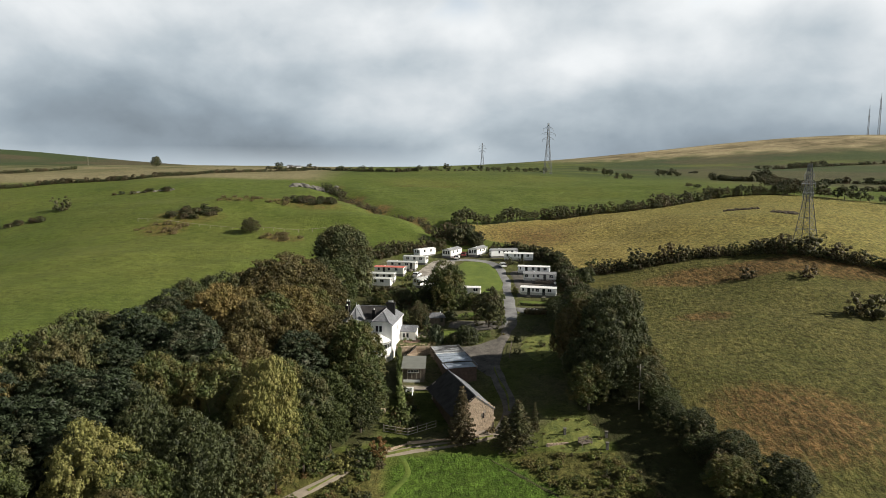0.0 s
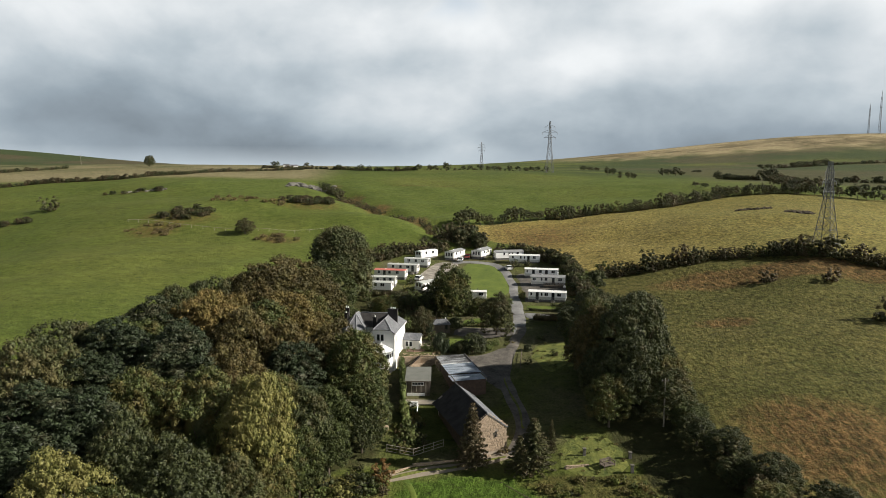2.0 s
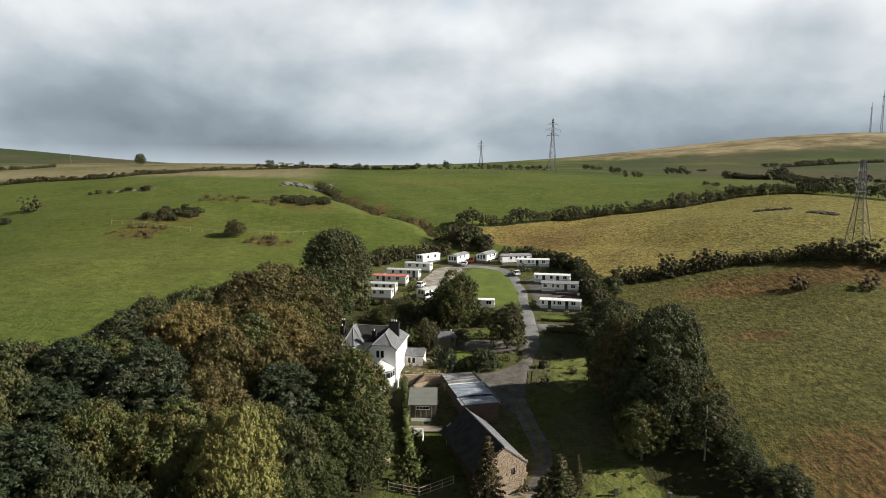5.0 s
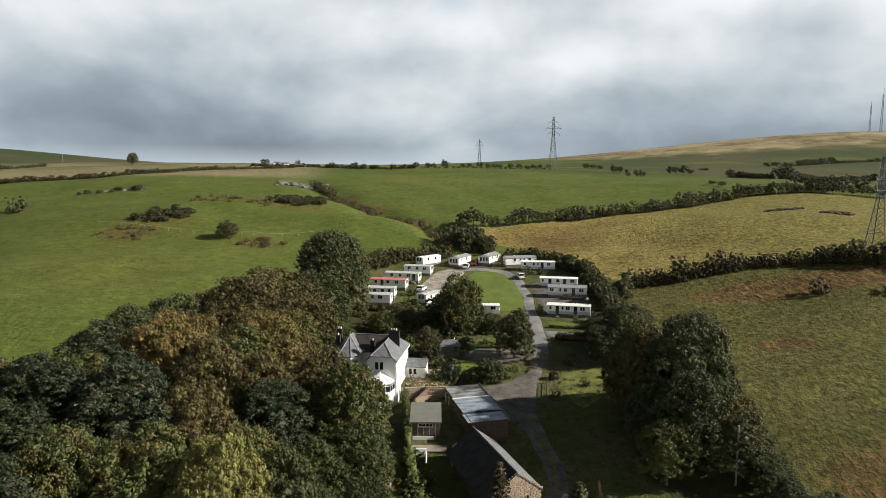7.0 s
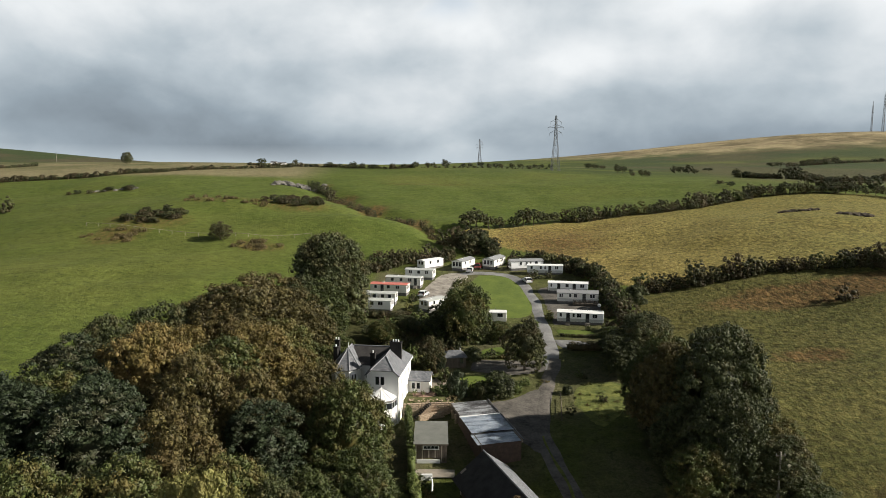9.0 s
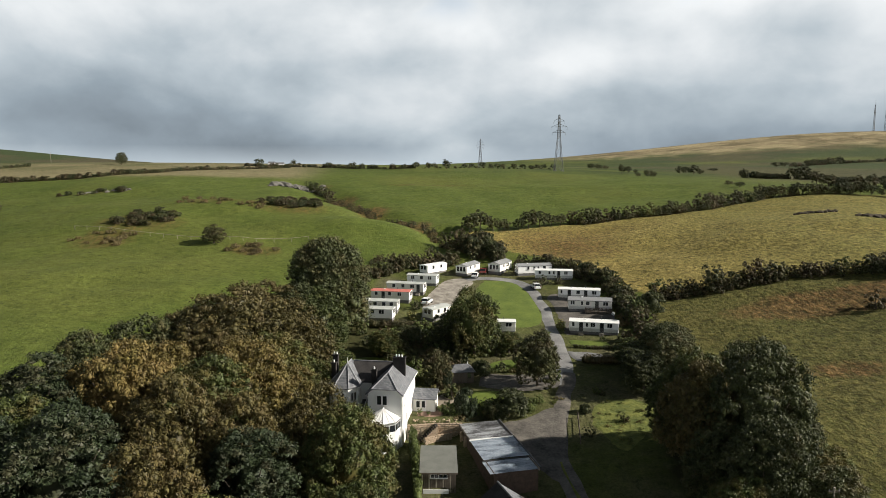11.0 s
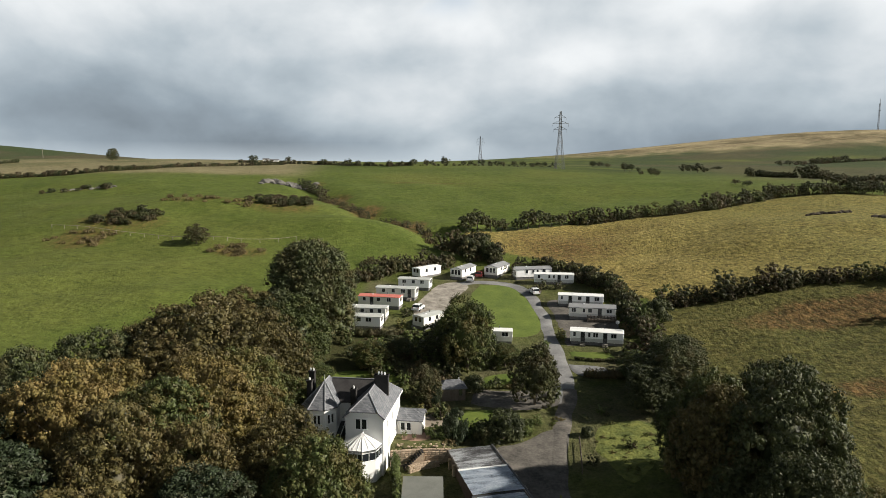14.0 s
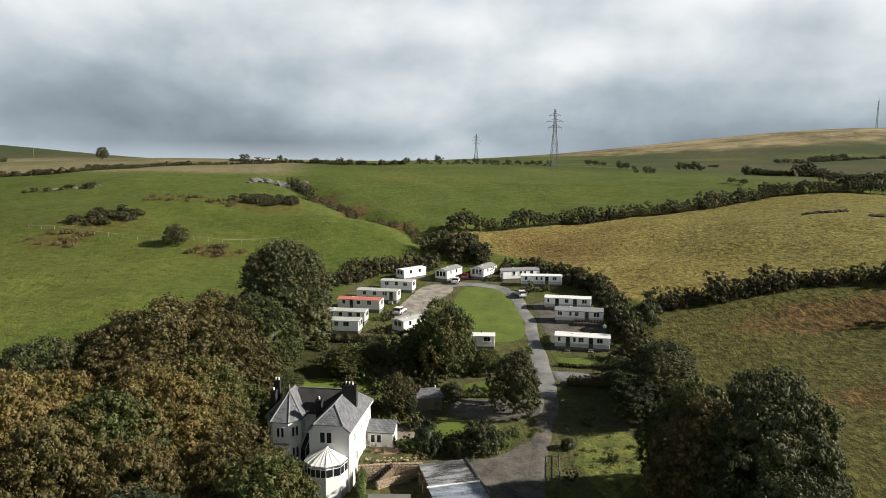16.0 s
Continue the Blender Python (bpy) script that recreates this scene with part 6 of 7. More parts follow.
WOOD_TREES = (  # kind, x, y, top, radius
    ("oak", -28.6, 192.5, 28.8, 9.2), ("green", -27.5, 172, 21.0, 5.4), ("brown", -38, 179, 20.3, 6), ("brown", -37, 152, 24.0, 8.5), ("dark", -49, 146, 21.6, 5.5),
    ("brown", -42, 165, 20.3, 6.5), ("amber", -44, 131, 21.5, 6), ("amber", -32, 139, 20.3, 6), ("green", -25.5, 153, 14.0, 3.6), ("brown", -20.5, 132, 15.6, 5.2), ("brown", -30, 160, 20.5, 6),
    ("pine", -26, 120, 16.5, 5), ("pine", -42, 111, 20.5, 6), ("pine", -53, 128, 21.6, 5.5), ("pine", -52, 113, 21.5, 6), ("dark", -58, 101, 20.5, 6), ("willow", -26.2, 97.5, 17.4, 4.8),
    ("green", -16.4, 126, 16.6, 5.3), ("green", -14.5, 116, 11.5, 4.6), ("green", -35, 101, 16.5, 6), ("brown", -36, 124, 19.5, 6), ("green", -27, 108, 14.5, 5),
    ("willow", -43, 79, 14.2, 5.2), ("dark", -33, 86, 12.5, 5.5), ("green", -19.5, 112, 10.5, 4.0), ("dark", -14.2, 113.5, 8.0, 3.0), ("green", -24.5, 104, 9.5, 3.6), ("green", -29.4, 98.5, 11.5, 4.0), ("green", -31.5, 91, 9.0, 4.0), ("green", -21.6, 100.6, 8.6, 3.4), ("green", -24.4, 94.6, 7.6, 3.0), ("dark", -27.8, 89.8, 9.0, 3.8), ("green", -18.4, 107.0, 7.2, 3.0), ("dark", -22.0, 106.4, 12.0, 4.2), ("green", -38, 79, 10.5, 4.6), ("dark", -40, 88, 14.5, 5.2), ("green", -43, 100, 17.5, 5.4), ("pine", -47, 93, 17.5, 6), ("pine", -58, 84, 18.5, 6.5), ("green", -52, 70, 14, 6), ("brown", -36, 70, 9.5, 5),
    ("amber", -27.5, 143, 16, 4.2), ("dark", -20.2, 137, 8.6, 2.8), ("pine", -44, 118, 20, 5.5), ("brown", -66, 92, 18.5, 5), ("dark", -68, 78, 18, 6), ("green", -30, 148, 19, 5),
    ("green", -24.5, 164, 13.0, 3.8), ("dark", -33, 181, 20, 6), ("green", -28, 181, 14.5, 3.4),
)
for row in WOOD_TREES:
    tree(*row)


def fill_wood(outline, spots, gap, tall, group, kinds, seed):
    """Further trees wherever the wood is open."""
    rng = random.Random(seed)
    xs, ys = [p[0] for p in outline], [p[1] for p in outline]
    spots = list(spots)
    for _ in range(2500):
        x, y = rng.uniform(min(xs), max(xs)), rng.uniform(min(ys), max(ys))
        if not inside(outline, np.array([x]), np.array([y]))[0] or any(math.hypot(x - a, y - b) < gap for a, b in spots):
            continue
        spots.append((x, y))
        high = tall(x, y) * rng.uniform(0.86, 1.03)
        tree(kinds(x, y, rng), x, y, gz(x, y) + high, min(6.2, 0.36 * high) * rng.uniform(0.9, 1.15), group)


def canopy(x, y):
    """The height of the wood's crowns between its known trees."""
    near = sorted((math.hypot(x - r[1], y - r[2]), r[3]) for r in WOOD_TREES if r[0] != "oak")[:4]
    return sum(t / (d + 0.5) for d, t in near) / sum(1 / (d + 0.5) for d, t in near)


def wood_kind(x, y, rng):
    if x < -36 and y < 135:
        return rng.choice(("pine", "pine", "dark", "green"))
    if y > 118:
        return rng.choice(("brown", "green", "amber", "dark", "green", "brown"))
    return rng.choice(("green", "dark", "green", "brown"))


fill_wood([(-66, 62), (-40, 66), (-34, 88), (-26, 101), (-20, 108), (-14, 113), (-14, 128), (-20, 140), (-25, 165), (-26, 184), (-31, 200), (-40, 194), (-48, 165), (-56, 135), (-62, 108), (-70, 90)],
          [(r[1], r[2]) for r in WOOD_TREES] + [(-22, 145), (-17, 134), (-24, 138), (-21, 152)], 6.6, lambda x, y: max(5.0, canopy(x, y) - gz(x, y)), "trees of the wood", wood_kind, 5)
RIGHT_TREES = (
    ("dark", 32.6, 129, 21.6, 5.8), ("brown", 27, 133, 18.2, 4.8), ("dark", 30, 121, 16.0, 4.8), ("green", 36.2, 134, 19.0, 4.3), ("green", 29, 138, 19.5, 4.8), ("dark", 36, 138.5, 20.0, 5.0), ("green", 26, 139.0, 15.5, 3.4), ("dark", 39, 157, 11.5, 4.2), ("dark", 33.5, 166.5, 15.6, 4.2), ("green", 29.8, 171, 11.8, 3.2), ("dark", 33, 160.5, 15.0, 4.0), ("dark", 29.5, 163, 12.4, 3.6), ("dark", 28.2, 158.5, 13.0, 3.6),
    ("dark", 26.5, 126, 13, 3.6), ("dark", 36, 119, 11, 4.0), ("green", 38, 124, 12.0, 3.3), ("dark", 38, 110.5, 6.3, 2.8), ("dark", 40.5, 105, 6.6, 3.0), ("dark", 43.5, 97, 6.0, 3.2), ("dark", 39.5, 99.5, 4.8, 2.4), ("green", 38.5, 115.5, 7.0, 2.8),
    ("green", 40, 90, 5.5, 3.5), ("dark", 47, 88, 6.0, 3.5), ("dark", 38, 173, 13.5, 3.6), ("dark", 50, 78, 4.5, 4),
)
for row in RIGHT_TREES:
    tree(*row, group="trees beside the rough field")
fill_wood([(26, 118), (25, 136), (31, 139), (38, 140), (38, 128), (38, 116)], [(r[1], r[2]) for r in RIGHT_TREES], 4.4, lambda x, y: 10.5, "trees beside the rough field",
          lambda x, y, rng: rng.choice(("dark", "dark", "green")), 8)
GARDEN_TREES = (
    ("bushy", 1.2, 176, 20.6, 4.7), ("dark", 2.6, 180, 15, 3.0), ("dark", -2.5, 180, 15, 4), ("bushy", 11.2, 162.8, 15.7, 3.7), ("bushy", -5.8, 162.4, 12.6, 2.6), ("pine", -4.2, 161.4, 9.6, 0.8), ("dark", 4.6, 178.0, 12, 2.4),
    ("green", 8.2, 178, 11.5, 2.4), ("green", -15.5, 176, 12.5, 3.0), ("dark", -11, 181, 12.0, 2.6), ("bushy", -72, 254.5, 25.2, 3.6), ("dark", -217, 520, 49.8, 3.5),
)
for row in GARDEN_TREES:
    tree(*row, group="garden and field trees")
for x, y, s, sz in ((3.2, 109.3, 1.15, 1.06), (12.4, 107.6, 1.45, 0.84), (10.2, 106.8, 1.0, 0.62), (15.8, 112.3, 0.42, 0.55)):
    plant(KIND["spruce"][0 if x < 5 else 1][0], x, y, s, pick.uniform(0, 360), "spruce", "dark spruce with drooping layered boughs by the track", "tree", "spruces by the track", 0, sz)


def row_of(kind, line, gap, size, name, label, category, group, jitter=0.8, side=0.6):
    """A hedgerow: single bushes or trees along a line of the plan."""
    pts = resample(line, 0.5)
    for i in range(0, len(pts), max(1, int(gap / 0.5))):
        x, y = pts[i][0] + pick.uniform(-side, side), pts[i][1] + pick.uniform(-side, side)
        meshes, r, h = KIND[kind][pick.randrange(len(KIND[kind]))]
        s = size * pick.uniform(1 - jitter * 0.4, 1 + jitter * 0.4)
        plant(meshes, x, y, s, pick.uniform(0, 360), name, label, category, group, 0.15, s * pick.uniform(0.85, 1.15))


row_of("thorn", HEDGE_TOP[:3], 4.5, 1.15, "hedgerow_tree", "small dark hedgerow tree between two fields", "tree", "trees of the upper hedgerow")
row_of("small", HEDGE_TOP[2:6], 2.8, 1.05, "hedgerow_tree", "small dark hedgerow tree between two fields", "tree", "trees of the upper hedgerow", side=1.0)
row_of("bush", HEDGE_TOP[2:7], 2.2, 0.8, "hedgerow_bush", "low hedge between two fields", "hedge", "bushes of the upper hedgerow")
row_of("thorn", HEDGE_TOP[5:] + [(230, 275)], 3.6, 1.0, "hedgerow_tree", "small dark hedgerow tree between two fields", "tree", "trees of the upper hedgerow")
row_of("small", HEDGE_MID[:5], 2.6, 0.95, "hedgerow_bush", "dense hedgerow bush above the rough field", "bush", "bushes of the middle hedgerow")
row_of("bush", HEDGE_MID, 1.6, 1.0, "hedgerow_bush", "low dark hedgerow bush above the rough field", "bush", "bushes of the middle hedgerow", side=0.9)
row_of("small", HEDGE_MID[3:], 3.0, 1.1, "hedgerow_bush", "dense hedgerow bush above the rough field", "bush", "bushes of the middle hedgerow")
row_of("bracken", GULLY[1:], 2.2, 1.0, "gully_bracken", "rust-brown bracken along a field gully", "bush", "bushes of the gully", side=3.0)
row_of("bush", GULLY[1:], 2.2, 0.75, "gully_bush", "low dark bush in a field gully", "bush", "bushes of the gully", 1.4, side=2.6)
row_of("small", [(-66, 378), (-58, 362), (-52, 352)], 4.0, 1.1, "gully_tree", "dark tree at the head of the gully", "tree", "trees of the gully", side=2)
row_of("small", [(0, 262), (6, 258), (11, 252), (14, 247)], 2.0, 1.25, "hedge_bush", "rounded dark bush behind the caravans", "bush", "bushes behind the caravans", side=2.4)
row_of("small", [(18, 243), (27, 239), (34, 232), (37, 222), (39, 212), (38, 203)], 2.2, 0.8, "hedge_bush", "dark bush behind the caravans", "bush", "bushes behind the caravans", side=1.0)
row_of("mound", [(18, 242), (26, 238), (33, 231), (36.5, 222), (38, 212), (37, 203), (36.5, 190)], 1.7, 1.25, "hedge_bush", "dense dark bush behind the caravans", "bush", "bushes behind the caravans", side=1.6)
row_of("mound", [(-25, 226), (-19, 233), (-13, 240), (-7, 243), (-1, 245)], 1.7, 1.2, "hedge_bush", "dense dark bush behind the caravans", "bush", "bushes behind the caravans", side=1.4)
row_of("small", [(-26, 226), (-20, 233), (-14, 240), (-8, 244), (-1, 246)], 2.4, 0.85, "hedge_bush", "dark bush behind the caravans", "bush", "bushes behind the caravans", side=1.0)
row_of("bush", [(-24, 243), (-16, 248), (-8, 252)], 2.2, 0.8, "field_hedge", "low clipped hedge between two pastures", "hedge", "low hedges of the pasture", side=0.3)
row_of("small", [(38, 196), (37, 186), (36, 178)], 2.4, 0.9, "hedge_bush", "dark bush beside a caravan", "bush", "bushes beside the caravans", side=1.2)
row_of("small", [(38.5, 108), (40.5, 100), (43.5, 92), (47.5, 84)], 2.6, 0.85, "hedge_bush", "dark bush in the overgrown gully", "bush", "bushes beside the rough field", side=2.0)
clipped_hedge([(-9.7, 145.6), (-9.0, 138), (-8.5, 129.5)], 1.1, 2.9, "shrub", "tall narrow clipped green hedge beside the cabin", 31)
clipped_hedge([(-8.3, 128.5), (-7.4, 121), (-6.2, 116.5)], 1.6, 1.5, "shrub", "low clipped green hedge below the cabin", 32)
clipped_hedge([(-20, 191.2), (-12, 190.4), (-4, 190.0)], 1.5, 1.7, "hedge", "dark clipped hedge in front of the caravans", 36)
clipped_hedge([(3.6, 168.9), (7, 168.8), (10.2, 168.7)], 0.8, 0.7, "green", "low clipped hedge along the garden lawn", 33)
clipped_hedge([(21.4, 172.4), (24.5, 171.6), (28.2, 171.2)], 1.3, 1.6, "hedge", "dark clipped hedge beside the parking bay", 34)
clipped_hedge([(21.2, 180.3), (24.5, 179.2), (28.2, 178.7)], 0.5, 0.6, "hedge", "low clipped hedge in front of a small lawn", 35)
row_of("shrub", [(-10, 189), (-2, 188.5), (3, 187)], 1.8, 0.8, "hedge_bush", "clipped dark hedge in front of the caravans", "hedge", "hedges of the caravan park", 0.5, 0.4)
row_of("shrub", [(-17, 184), (-9, 184), (-3, 184)], 2.0, 0.85, "garden_bush", "dark garden bush behind the house", "bush", "garden bushes", 0.8, 1.4)

for x, y, s, kd, lab in ((5.4, 152.6, 1.75, "dark_dome", "large rounded dark green shrub above the yard"), (2.6, 152.0, 1.1, "dark_dome", "dark rounded shrub above the yard"), (2.3, 154.6, 0.8, "shrub", "pale flowering shrub beside the lawn"), (-1.6, 152.0, 1.2, "yew_dome", "dark clipped yew-like dome by the terrace"),
                          (-4.4, 151.6, 0.8, "shrub", "green shrub on the terrace"), (-3.5, 158.5, 0.9, "shrub", "green shrub beside the path"), (2.0, 168.0, 1.15, "dark_dome", "dark rounded bush beside the hut"), (-3.1, 159.8, 0.8, "bracken", "brownish bush beside the path"), (8.6, 153.4, 0.6, "green_dome", "low rounded shrub beside the yard"), (42, 198, 1.9, "dark_dome", "single round bush at the field corner"), (6, 256, 2.2, "dark_dome", "rounded dark bush behind the caravans"), (9.5, 259, 2.5, "dark_dome", "rounded dark bush behind the caravans"), (12, 253, 2.0, "dark_dome", "rounded dark bush behind the caravans"), (3.4, 262, 2.3, "dark_dome", "rounded dark bush behind the caravans"), (17.2, 152.4, 0.6, "dark_dome", "dark bush on the verge"), (9.0, 155.2, 0.7, "shrub", "low shrub by the drive"),
                          (9.6, 170.8, 1.0, "shrub", "green shrub beside the lawn"), (5.6, 169.8, 0.7, "shrub", "low green garden shrub"), (14.5, 165.0, 0.9, "shrub", "shrub beside the drive"),
                          (16.2, 145.0, 0.6, "bush", "low dark bush on the verge"), (-10.4, 106.2, 1.1, "rusty", "orange-brown bush beside the track"), (-15.6, 101.2, 0.9, "golden", "yellow-green bush beside the track"), (-12.6, 102.6, 1.15, "shrub", "rough green bush beside the track"), (-18.6, 103.4, 1.0, "shrub", "green bush at the edge of the wood"),
                          (-7.5, 116, 1.0, "shrub", "green shrub below the hedge"), (-6.8, 119.5, 0.9, "shrub", "green shrub below the hedge"), (8.3, 112.8, 0.7, "bracken", "brown bush at the foot of the barn"), (5.6, 113.2, 0.6, "bracken", "brown bush at the foot of the barn"),
                          (20.5, 222.5, 0.9, "bush", "dark bush beside a parked car"), (22.5, 224.5, 1.0, "bush", "dark bush in front of a caravan"), (26.0, 224.6, 0.8, "bush", "dark bush in front of a caravan"), (-10.3, 203.5, 0.9, "bush", "dark bush between two caravans"),
                          (-11.0, 196.6, 0.85, "golden", "golden green bush between two caravans"), (20.4, 191.4, 0.75, "golden", "golden green bush at the caravan corner"), (-7.4, 164.6, 0.9, "golden", "golden green bush behind the house"), (16.8, 186.4, 0.6, "shrub", "small shrub at the lawn corner"), (20.9, 191.6, 0.6, "shrub", "green shrub at the caravan's corner"), (13.2, 239.4, 1.0, "bush", "dark bush between two caravans"), (17.0, 236.8, 1.0, "bush", "dark bush between two caravans"),
                          (84, 185.5, 1.5, "bush", "dark gorse bush on the rough field"), (98.4, 181, 1.5, "bush", "dark gorse bush on the rough field"), (97, 155.5, 2.2, "bush", "dark gorse thicket on the rough field"), (101, 154.5, 2.3, "bush", "dark gorse thicket on the rough field"),
                          (-172, 308, 2.6, "bush", "small round tree on the pasture"), (27.5, 183.0, 0.5, "shrub", "small shrub on the lawn"), (31.6, 182.2, 0.9, "bush", "dark bush beside a caravan"), (-21, 187, 1.0, "shrub", "green bush at the wood's edge"), (-40, 243, 0.9, "bush", "low bush on the pasture")):
    if kd.endswith("dome"):
        meshes = KIND["dome"][{"yew_dome": 4, "green_dome": 1, "dark_dome": 3}[kd]][0]
    else:
        meshes = KIND[kd][pick.randrange(len(KIND[kd]))][0]
    plant(meshes, x, y, s, pick.uniform(0, 360), "bush", lab, "bush", "single bushes", 0.1, 2.0 if kd == "yew_dome" else None)

# scrub and bracken on the pasture, thickets of gorse
for cx, cy, rx, ry, n, kd, lab in ((-100, 275, 10, 7, 34, "bush", "dark gorse thicket on the pasture"), (-59, 304, 12, 8, 38, "bush", "dark gorse thicket on the pasture"), (-150, 344, 16, 3, 14, "bush", "low dark scrub on rocky ground"), (-178, 287, 12, 4, 14, "bush", "dark gorse thicket on the pasture"),
                                   (-59, 250, 8, 6, 16, "bracken", "rust-brown bracken on the pasture"), (-107, 258, 9, 9, 14, "bracken", "rust-brown bracken on the pasture"), (-88, 301, 12, 7, 10, "bracken", "rust-brown bracken on the pasture"), (-72, 296, 6, 3, 6, "bracken", "rust-brown bracken on the pasture"),
                                   (22, 99, 7, 5, 9, "scrubby", "clump of rough brown-green undergrowth"), (30, 95, 5, 5, 5, "scrubby", "clump of rough brown-green undergrowth")):
    for _ in range(n):
        a, u = pick.uniform(0, 6.283), math.sqrt(pick.random())
        x, y = cx + math.cos(a) * rx * u, cy + math.sin(a) * ry * u
        kk = kd if kd != "scrubby" else pick.choice(("bracken", "bush", "shrub"))
        s = pick.uniform(0.6, 1.15) * (0.4 if kd == "scrubby" else 1.0)
        if kk == "bush":
            plant(KIND["mound"][pick.randrange(3)][0], x, y, s * 1.15, pick.uniform(0, 360), "scrub_bush", lab, "bush", "scrub of the pastures", 0.15, s * 0.9)
            continue
        plant(KIND[kk][pick.randrange(len(KIND[kk]))][0], x, y, s, pick.uniform(0, 360), "scrub_bush", lab, "bush", "scrub of the pastures", 0.15)

# far hedges and trees of the ridge
row_of("mound", [(-320, 378), (-243, 384), (-217, 396), (-177, 407), (-155, 432)], 1.9, 1.0, "far_hedge_bush", "low dark hedge on the ridge", "hedge", "far hedges", side=0.4)
row_of("mound", [(-155, 436), (-128, 462), (-95, 486)], 2.0, 0.85, "far_hedge_bush", "low dark hedge on the ridge", "hedge", "far hedges", side=0.5)
row_of("mound", [(-360, 430), (-310, 446), (-286, 456), (-264, 492)], 2.2, 0.9, "far_hedge_bush", "low dark hedge between pale fields", "hedge", "far hedges", side=0.5)
row_of("mound", [(-130, 508), (-84, 492), (-56, 482), (-31, 484), (-17, 498)], 1.9, 0.8, "ridge_hedge", "dark hedge along the skyline ridge", "hedge", "far hedges", 1.2, 1.0)
row_of("mound", [(-17, 498), (10, 512), (34, 532), (60, 545), (84, 556)], 3.6, 0.55, "ridge_hedge", "thin dark hedge along the skyline ridge", "hedge", "far hedges", 1.2, 1.2)
FAR_TREES = (  # x, y, height, breadth
    (-122, 512, 4.6, 6), (-98, 506, 3.8, 4), (-72, 486, 3.6, 5), (-56, 478, 4.0, 5.5), (-50, 479, 3.4, 4), (-43, 480, 3.0, 4), (-31, 479, 3.6, 4), (-24, 484, 3.2, 4), (-17, 493, 4.4, 5),
    (-9, 498, 3.8, 4), (-5, 498, 3.6, 4), (3, 501, 5.6, 6), (16, 520, 3.0, 4), (21, 530, 3.2, 4), (30, 548, 4.2, 5), (36, 548, 3.0, 4), (41, 549, 3.4, 5), (45, 550, 3.2, 4), (53, 550, 3.6, 4.5),
    (60, 552, 3.6, 5), (66, 552, 2.8, 4), (71, 554, 3.4, 5), (76, 555, 3.8, 4), (83, 556, 4.0, 4),
    (124, 612, 5, 6), (130, 612, 4.4, 6), (137, 616, 3.4, 5), (116, 492, 5.6, 5), (120, 493, 5.0, 5.5), (125, 492, 3.0, 3), (119, 447, 4.6, 5), (122, 447, 3.4, 4), (113, 447, 2.4, 3),
    (164, 520, 5.6, 6), (169, 522, 5.2, 6), (175, 524, 6.2, 7.5), (179, 522, 3.6, 5), (182, 463, 5.0, 6), (190, 459, 3.8, 6), (196, 457, 3.2, 5), (201, 456, 3.4, 5), (207, 452, 7.0, 8),
    (212, 452, 8.6, 9), (217, 450, 5.0, 7), (171, 364, 5.6, 7), (175, 362, 4.0, 5), (168, 349, 5.0, 7), (173, 347, 4.2, 6), (172, 337, 5.8, 7.5), (178, 336, 5.8, 7), (186, 336, 5.0, 7), (133, 370, 2.4, 4), (135, 363, 2.6, 4.4),
    (387, 762, 6, 10), (400, 772, 7, 12), (412, 782, 6, 10), (430, 796, 7, 12), (448, 810, 7, 10), (340, 735, 5, 12), (220, 600, 2.5, 9), (350, 740, 5, 8),
)
for x, y, high, broad in FAR_TREES:
    meshes, r, h = KIND["thorn"][pick.randrange(3)]
    s = broad / 2 / r
    plant(meshes, x, y, s, pick.uniform(0, 360), "far_tree", "dark wind-shaped tree on the far fields", "tree", "far trees", 0.1, high / h)
for line, gap, size in (([(182, 464), (205, 455), (222, 448)], 2.4, 1.0), ([(225, 448), (260, 440), (300, 430)], 3.0, 1.1), ([(170, 350), (176, 336), (205, 337), (240, 334), (290, 328), (340, 320)], 3.0, 0.9), ([(360, 745), (420, 785), (470, 812), (560, 830)], 5.0, 1.2)):
    row_of("mound", line, gap, size * 1.2, "far_hedge_bush", "dark bush of a far hedgerow", "hedge", "far hedges", 1.2, 1.2)


def build_farm():
    f = thing("far_farmhouse", pose(-112, 522, gz(-112, 522) - 0.3, rz=6) @ Matrix.Scale(0.45, 4), "distant white farm buildings on the skyline", "farmhouse")
    for x, w, h in ((-9, 9, 4.5), (3, 13, 3.2)):
        part("wall", box((x - w / 2, -3, -0.5), (x + w / 2, 3, h)), M["white_wall"], f)
        part("roof_slope", slab([(x - w / 2 - 0.3, -3.3, h), (x + w / 2 + 0.3, -3.3, h), (x + w / 2 + 0.3, 0, h + 1.8), (x - w / 2 - 0.3, 0, h + 1.8)], 0.2), M["slate"], f)
        part("roof_slope", slab([(x - w / 2 - 0.3, 0, h + 1.8), (x + w / 2 + 0.3, 0, h + 1.8), (x + w / 2 + 0.3, 3.3, h), (x - w / 2 - 0.3, 3.3, h)], 0.2), M["slate"], f)


build_farm()
build_pole(-330, 640, 9, "thin pale pole on the far pasture")


